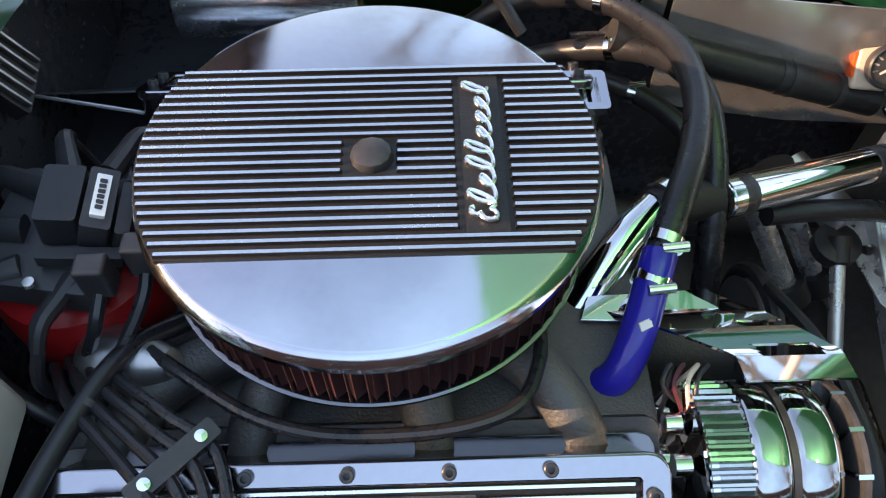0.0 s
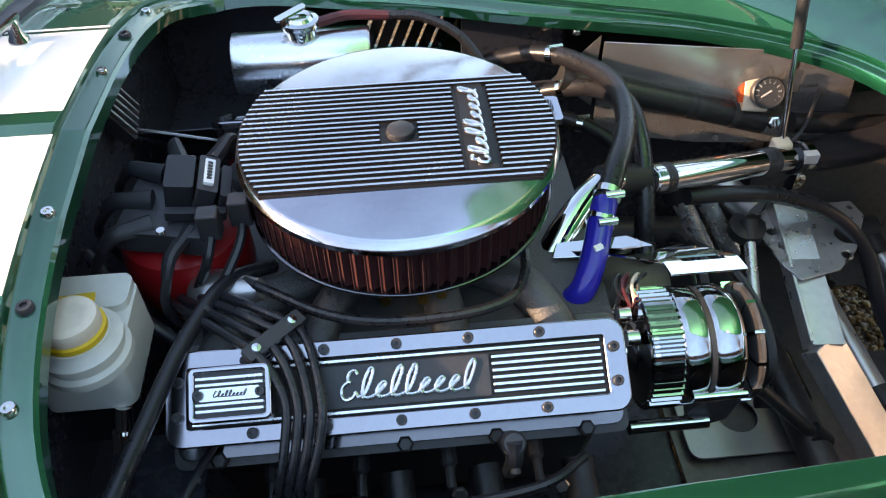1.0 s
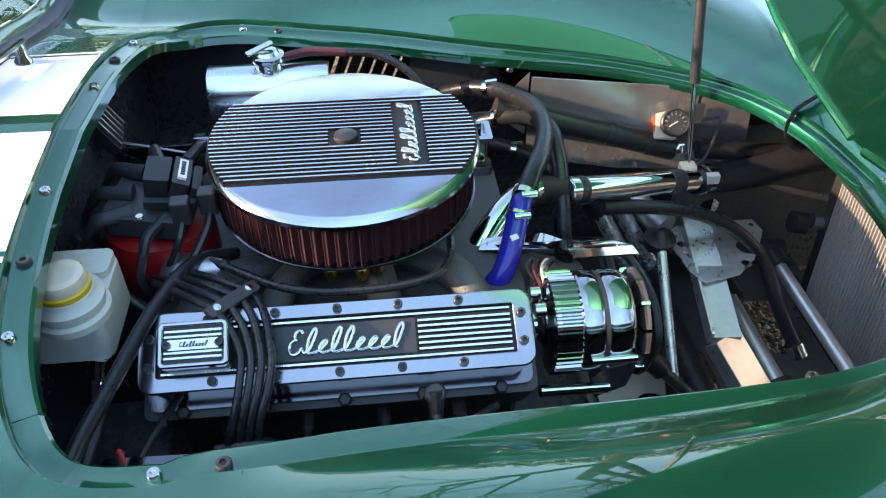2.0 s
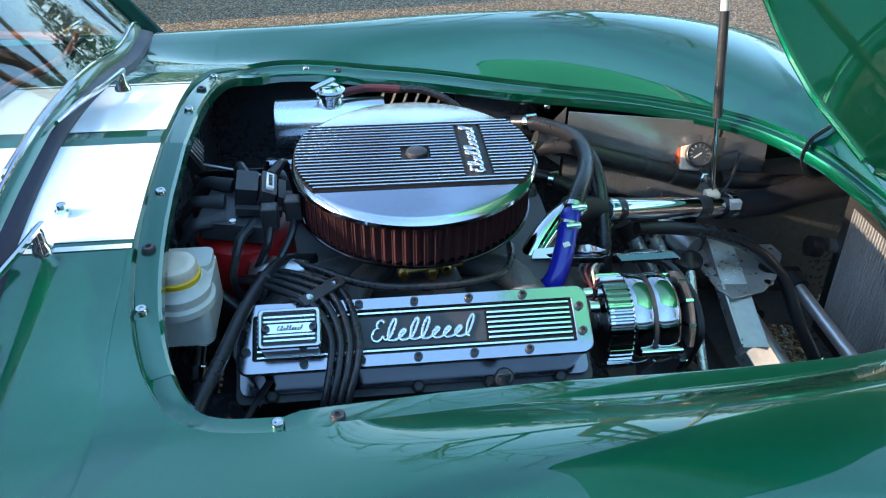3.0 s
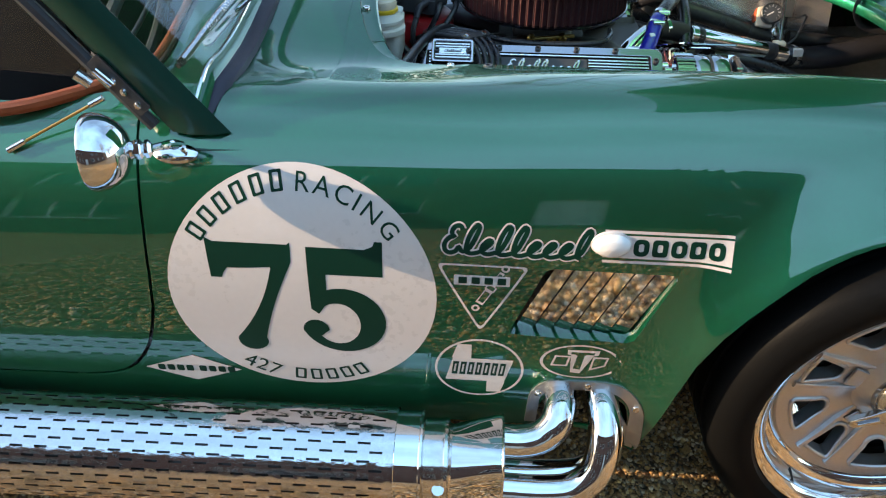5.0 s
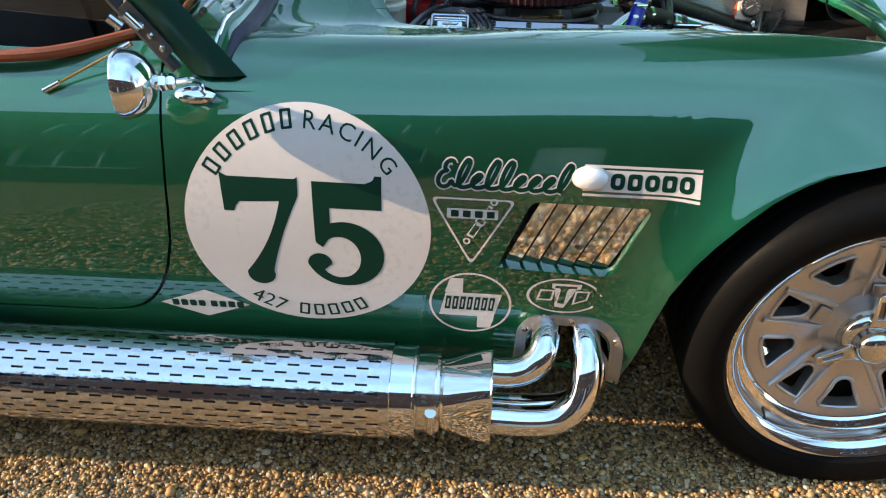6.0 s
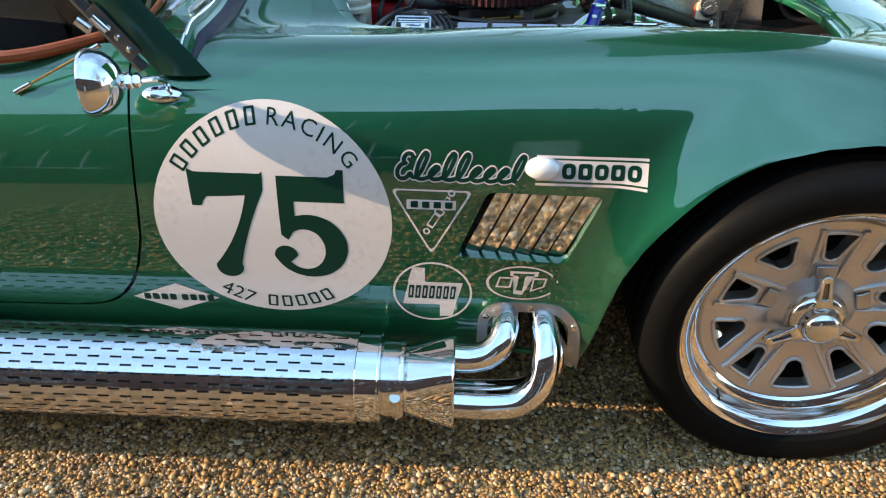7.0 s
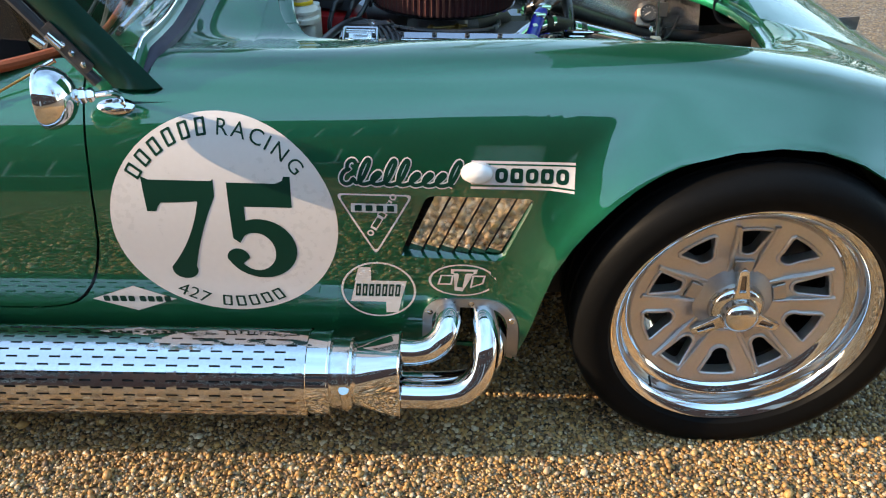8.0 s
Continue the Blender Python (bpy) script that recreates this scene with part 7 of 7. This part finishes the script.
# pressure gauge on its block
pg = thing("pressure_gauge", (0.78, 0.748, 0.60), "black dial gauge on an ivory regulator block", "gauge")
GM = Matrix.Translation((0.785, 0.752, 0.612)) @ pose(0, 0, 0, 56, 0, -10) @ Matrix.Diagonal((0.9, 0.9, 0.9, 1))
part("case", lathe([(0.0, -0.018), (0.027, -0.018), (0.030, -0.012), (0.030, 0.004), (0.0275, 0.006), (0.0262, 0.003)], GM, 36), BLACK, pg)
part("face", lathe([(0.0265, 0.002), (0.0, 0.002)], GM, 36), BLACK, pg, "black dial")
for k in range(11):
    a = radians(-45 + 27 * k)
    part("tick", moved(box(0.0165, 0.0240, -0.0013, 0.0013, 0.0022, 0.0030), GM @ pose(0, 0, 0, 0, 0, math.degrees(a))), VINYL, pg)
part("needle", moved(box(-0.006, 0.016, -0.0015, 0.0015, 0.0032, 0.0040), GM @ pose(0, 0, 0, 0, 0, 215)), VINYL, pg)
part("block", moved(box(-0.038, 0.010, -0.036, 0.036, -0.075, -0.02), GM), IVORY, pg, "ivory regulator block", bevel=0.004)
part("seal_tape", moved(box(-0.041, -0.037, -0.020, 0.036, -0.045, -0.022), GM), ORANGE, pg, "orange tape edge")
part("bolt", lathe([(0.011, 0), (0.011, 0.007), (0.008, 0.009), (0.0, 0.009)], Matrix.Translation((0.795, 0.725, 0.570)) @ pose(0, 0, 0, 62, 0, 0), 6), STEEL, pg)
part("bracket", box(0.815, 0.845, 0.768, 0.772, 0.598, 0.640), SATIN, pg)
part("wire", tube([(0.80, 0.72, 0.565), (0.815, 0.70, 0.545), (0.85, 0.72, 0.56), (0.885, 0.77, 0.60)], 0.003, 6, 6), BLACK, pg)
ab = thing("battery_box", (0.88, 0.77, 0.55), "black plastic tray beside the splash panel", "tray")
part("tray", box(0.83, 0.935, 0.778, 0.80, 0.56, 0.66), BLACK, ab, bevel=0.004)
part("tray_tube", rod((0.84, 0.745, 0.552), (1.16, 0.725, 0.530), 0.018, n=18), RUBBER, ab)

# bonnet, raised on its strut
bn = thing("bonnet", (1.0, C, 0.75), "raised green bonnet hinged at the nose", "bonnet")
HX, HZ, ANG = 0.93, 0.742, radians(66)
rows = []
for i in range(25):
    u = 1.17 * i / 24
    x = 1.0 - u
    v = max(hole_v(min(x + 0.004, 0.999)) - 0.005, 0.02)
    row = []
    for j in range(21):
        f = -1 + 2 * j / 20
        crown = 0.050 * (1 - (f * v / 0.5) ** 2) * min(1, 0.3 + u * 1.2)
        row.append((HX - u * math.cos(ANG) + crown * math.sin(ANG), C + f * v, HZ + u * math.sin(ANG) + crown * math.cos(ANG)))
    rows.append(row)
part("skin", grid(rows), GREEN, bn, "glossy green skin", thick=0.006)
edge = [r[0] for r in rows] + [r[-1] for r in reversed(rows)]
part("rolled_edge", tube([rows[i][-1] for i in range(25)], 0.008, 8, 1), GREEN, bn)
part("rolled_edge", tube([rows[i][0] for i in range(25)], 0.008, 8, 1), GREEN, bn)
part("hinge_strap", tube([(1.000, 0.648, 0.748), (0.985, 0.642, 0.728), (0.950, 0.638, 0.702), (0.940, 0.636, 0.670), (0.955, 0.636, 0.635), (0.985, 0.638, 0.618), (1.045, 0.640, 0.611)], 0.011, 8, 6, 0.35), BLACK, bn, "curved black hinge strap")
for p in ((0.968, 0.660, 0.768), (0.990, 0.655, 0.748)):
    part("hinge_bolt", lathe([(0.009, 0), (0.009, 0.008), (0.006, 0.011), (0.0, 0.011)], Matrix.Translation(p) @ pose(0, 0, 0, 60, 0, 60), 8), STEEL, bn)
st = thing("bonnet_strut", (0.803, 0.690, 0.54), "thin steel gas strut with black sleeve", "strut")
p0, p1, p2, p3 = Vector((0.803, 0.690, 0.543)), Vector((0.798, 0.738, 0.704)), Vector((0.794, 0.800, 0.900)), Vector((0.790, 0.830, 0.99))
part("rod", rod(p0, p1 + (p2 - p1) * 0.1, 0.0045, n=12), STEEL, st)
part("sleeve", rod(p1, p2, 0.0095, n=16), BLACK, st, "black sleeve")
part("upper_tube", rod(p2, p3 + (p3 - p2) * 0.9, 0.0085, n=16), VINYL, st, "pale upper tube")
part("foot", box(0.785, 0.815, 0.675, 0.700, 0.520, 0.560), IVORY, st, bevel=0.004)

# ribbed fuse cover hanging behind the gutter
fu = thing("fuse_cover", (-0.222, 0.66, 0.70), "ribbed grey plastic cover on the bulkhead", "fuse box")
fm = Matrix.Translation((-0.222, 0.662, 0.728)) @ pose(0, 0, 0, 0, 62, 8)
part("cover", slab(rounded(-0.034, 0.034, -0.042, 0.042, 0.005), fm, 0.018), DARK_GREY, fu, bevel=0.002)
for k in range(5):
    part("rib", moved(box(-0.030, 0.030, -0.034 + 0.017 * k - 0.002, -0.034 + 0.017 * k + 0.002, 0.0, 0.006), fm), SATIN, fu, bevel=0.001)

# ---- house and trees that the paint mirrors ----


def brick_wall_material():
    m = bpy.data.materials.new("brickwork")
    m.use_nodes = True
    n, l = m.node_tree.nodes, m.node_tree.links
    p = n["Principled BSDF"]
    p.inputs["Roughness"].default_value = 0.85
    co = n.new("ShaderNodeTexCoord")
    mp = n.new("ShaderNodeMapping")
    mp.inputs["Rotation"].default_value = (radians(90), 0, 0)
    l.new(co.outputs["Object"], mp.inputs[0])
    b = n.new("ShaderNodeTexBrick")
    b.inputs["Color1"].default_value, b.inputs["Color2"].default_value, b.inputs["Mortar"].default_value = (0.13, 0.040, 0.025, 1), (0.08, 0.027, 0.019, 1), (0.12, 0.10, 0.085, 1)
    b.inputs["Scale"].default_value, b.inputs["Brick Width"].default_value, b.inputs["Row Height"].default_value, b.inputs["Mortar Size"].default_value = 1.0, 0.225, 0.075, 0.010
    l.new(mp.outputs[0], b.inputs["Vector"])
    no = n.new("ShaderNodeTexNoise")
    no.inputs["Scale"].default_value = 9
    l.new(co.outputs["Object"], no.inputs["Vector"])
    mx = n.new("ShaderNodeMix")
    mx.data_type, mx.blend_type = "RGBA", "OVERLAY"
    mx.inputs[0].default_value = 0.6
    l.new(b.outputs["Color"], mx.inputs[6])
    l.new(no.outputs[0], mx.inputs[7])
    l.new(mx.outputs[2], p.inputs["Base Color"])
    bp = n.new("ShaderNodeBump")
    bp.inputs["Strength"].default_value, bp.inputs["Distance"].default_value, bp.invert = 0.8, 0.008, True
    l.new(b.outputs["Fac"], bp.inputs["Height"])
    l.new(bp.outputs[0], p.inputs["Normal"])
    return m


WALL = brick_wall_material()


def house(name, x0, x1, y, depth, eaves, openings, label):
    """A brick house whose front lies in the plane y and looks towards the car; openings (x, z, width, height, door)."""
    h = thing(name, ((x0 + x1) / 2, y, 0), label, "house")
    s = 1 if depth < 0 else -1
    face = Matrix.Translation((0, y, 0)) @ pose(0, 0, 0, 90, 0, 0)
    holes = [[(a, b), (a + w, b), (a + w, b + hh), (a, b + hh)] for a, b, w, hh, _ in openings]
    g = slab([(x0, 0), (x1, 0), (x1, eaves), (x0, eaves)], face, 0, holes)
    part("front_wall", g, WALL, h, "red brick front wall", thick=0.22 * s, smooth=0)
    yb = y + depth
    part("wall", ([(x0, y, 0), (x0, yb, 0), (x0, yb, eaves), (x0, y, eaves)], [(0, 1, 2, 3)]), WALL, h, smooth=0)
    part("wall", ([(x1, y, 0), (x1, yb, 0), (x1, yb, eaves), (x1, y, eaves)], [(0, 1, 2, 3)]), WALL, h, smooth=0)
    part("wall", ([(x0, yb, 0), (x1, yb, 0), (x1, yb, eaves), (x0, yb, eaves)], [(0, 1, 2, 3)]), WALL, h, smooth=0)
    o = 0.4 * (1 if depth < 0 else -1)
    ym, top = y + depth / 2, eaves + abs(depth) * 0.32
    V = [(x0 - 0.4, y + o, eaves - 0.15), (x1 + 0.4, y + o, eaves - 0.15), (x1 + 0.4, ym, top), (x0 - 0.4, ym, top), (x0 - 0.4, yb - o, eaves - 0.15), (x1 + 0.4, yb - o, eaves - 0.15)]
    part("roof", (V, [(0, 1, 2, 3), (3, 2, 5, 4)]), ROOF, h, "clay tiled roof", thick=0.1, smooth=0)
    for x in (x0, x1):
        part("gable", ([(x, y, eaves), (x, yb, eaves), (x, ym, top)], [(0, 1, 2)]), WALL, h, smooth=0)
    for a, b, w, hh, is_door in openings:
        r = y + 0.10 * (-s)
        wi = part("door" if is_door else "window", slab([(a, b), (a + w, b), (a + w, b + hh), (a, b + hh)], Matrix.Translation((0, r, 0)) @ pose(0, 0, 0, 90, 0, 0), 0.06, [[(a + 0.07, b + 0.07), (a + w - 0.07, b + 0.07), (a + w - 0.07, b + hh - 0.07), (a + 0.07, b + hh - 0.07)]]), FRAME_WHITE, h, "white painted frame", smooth=0)
        part("pane", box(a + 0.06, a + w - 0.06, r - 0.02, r + 0.02, b + 0.06, b + hh - 0.06), FRAME_WHITE if is_door else PANE, wi, smooth=0)
        for k in range(1, 3):
            xx = a + w * k / 3
            part("glazing_bar", box(xx - 0.02, xx + 0.02, r - 0.05, r + 0.05, b + 0.05, b + hh - 0.05), FRAME_WHITE, wi, smooth=0)
        part("sill", box(a - 0.08, a + w + 0.08, r - 0.15, r + 0.15, b - 0.08, b), FRAME_WHITE, wi, smooth=0)
    return h


house("brick_house", -15.0, 17.5, -8.2, -6.0, 5.6, [(-13.0, 0.9, 1.5, 1.3, 0), (-9.4, 0.9, 1.5, 1.3, 0), (-13.0, 3.4, 1.5, 1.2, 0), (-9.4, 3.4, 1.5, 1.2, 0), (-5.6, 0.9, 1.5, 1.3, 0), (-2.6, 0.9, 1.5, 1.3, 0), (0.2, 0.0, 1.0, 2.1, 1), (2.4, 0.9, 1.8, 1.3, 0), (5.4, 0.9, 1.5, 1.3, 0), (-5.6, 3.4, 1.5, 1.2, 0), (-2.6, 3.4, 1.5, 1.2, 0), (2.4, 3.4, 1.8, 1.2, 0), (5.4, 3.4, 1.5, 1.2, 0), (9.2, 0.9, 1.5, 1.3, 0), (13.4, 0.9, 1.5, 1.3, 0), (9.2, 3.4, 1.5, 1.2, 0), (13.4, 3.4, 1.5, 1.2, 0)], "red brick house with white windows across the drive")
house("brick_outbuilding", -9.0, -2.4, 3.4, 4.0, 2.7, [(-4.6, 0.9, 1.2, 1.1, 0)], "low red brick outbuilding beside the drive")


def bare_tree(at, height, seed, label):
    """A leafless tree: a tapered trunk, limbs, and a crown of thin twigs."""
    rng = random.Random(seed)
    t = thing("bare_tree", at, label, "tree", "leafless trees round the drive")
    limbs, twigs = [], []

    def grow(p, d, length, r, level):
        n = 4
        pts = [p]
        for _ in range(n):
            d = (d + Vector((rng.gauss(0, 0.12), rng.gauss(0, 0.12), rng.gauss(0.03, 0.06)))).normalized()
            pts.append(pts[-1] + d * length / n)
        (limbs if level < 3 else twigs).append(tube(pts, lambda u: r * (1 - 0.45 * u), 6 if level < 2 else 4, 1, caps=False))
        if level >= 5:
            return
        for k in range(rng.choice((3, 4)) if level < 4 else 3):
            i = rng.randint(2, n)
            a = rng.uniform(0, 2 * math.pi)
            side = d.orthogonal().normalized()
            side = Matrix.Rotation(a, 3, d) @ side
            nd = (d * rng.uniform(0.6, 1.0) + side * rng.uniform(0.5, 0.95)).normalized()
            grow(pts[i], nd, length * rng.uniform(0.58, 0.78), r * 0.52, level + 1)

    grow(Vector(at), Vector((0, 0, 1)), height * 0.34, height * 0.022, 0)
    part("trunk", join(*limbs), BARK, t, "grey bark trunk and limbs")
    part("crown", join(*twigs), TWIG, t, "open crown of bare twigs", smooth=0)


bare_tree((8.5, 6.5, 0), 10, 1, "tall leafless tree with spreading twigs beyond the drive")
bare_tree((-8.0, 14.0, 0), 11, 2, "tall leafless tree on the lawn")
bare_tree((9.6, -5.6, 0), 13, 11, "tall leafless tree in front of the brick house")
bare_tree((-11.0, 9.0, 0), 11, 13, "leafless tree close to the drive")
bare_tree((3.6, 10.0, 0), 12, 17, "leafless tree with a broad crown on the lawn")
bare_tree((14.0, -3.0, 0), 11, 5, "leafless tree at the end of the drive")
bare_tree((-16.0, 9.0, 0), 12, 7, "large leafless tree behind the outbuilding")


def hedge(x0, x1, y0, y1, h, seed):
    rng = np.random.default_rng(seed)
    n = int((x1 - x0) * (y1 - y0 + 1) * 260)
    c = np.stack([rng.uniform(x0, x1, n), rng.uniform(y0, y1, n), rng.uniform(0.0, 1.0, n) ** 0.7 * h * rng.uniform(0.8, 1.1, n)], 1)
    a, b = rng.normal(0, 1, (n, 3)), rng.normal(0, 1, (n, 3))
    a = a / np.linalg.norm(a, axis=1)[:, None] * 0.11
    b = b / np.linalg.norm(b, axis=1)[:, None] * 0.06
    v = np.stack([c - a, c + b, c + a, c - b], 1).reshape(-1, 3)
    g = [tuple(p) for p in v], [(4 * i, 4 * i + 1, 4 * i + 2, 4 * i + 3) for i in range(n)]
    tagged(part("hedge", g, LEAF, smooth=0), "dense evergreen hedge along the far edge of the lawn", "hedge", kind="stuff")


hedge(-14, 16, 16.0, 17.2, 2.4, 9)

# ---- from the plan's unit to metres ----
done = set()
for ob in list(scene.objects):
    if ob.type == "CAMERA" or ob.type == "LIGHT":
        continue
    if ob.type == "MESH" and ob.data.name not in done:
        done.add(ob.data.name)
        ob.data.transform(Matrix.Scale(U, 4))
    for mod in ob.modifiers:
        if mod.type == "SOLIDIFY":
            mod.thickness *= U
        if mod.type == "BEVEL":
            mod.width *= U
    ob.location = ob.location * U
    inv = ob.matrix_parent_inverse.copy()
    inv.translation = inv.translation * U
    ob.matrix_parent_inverse = inv
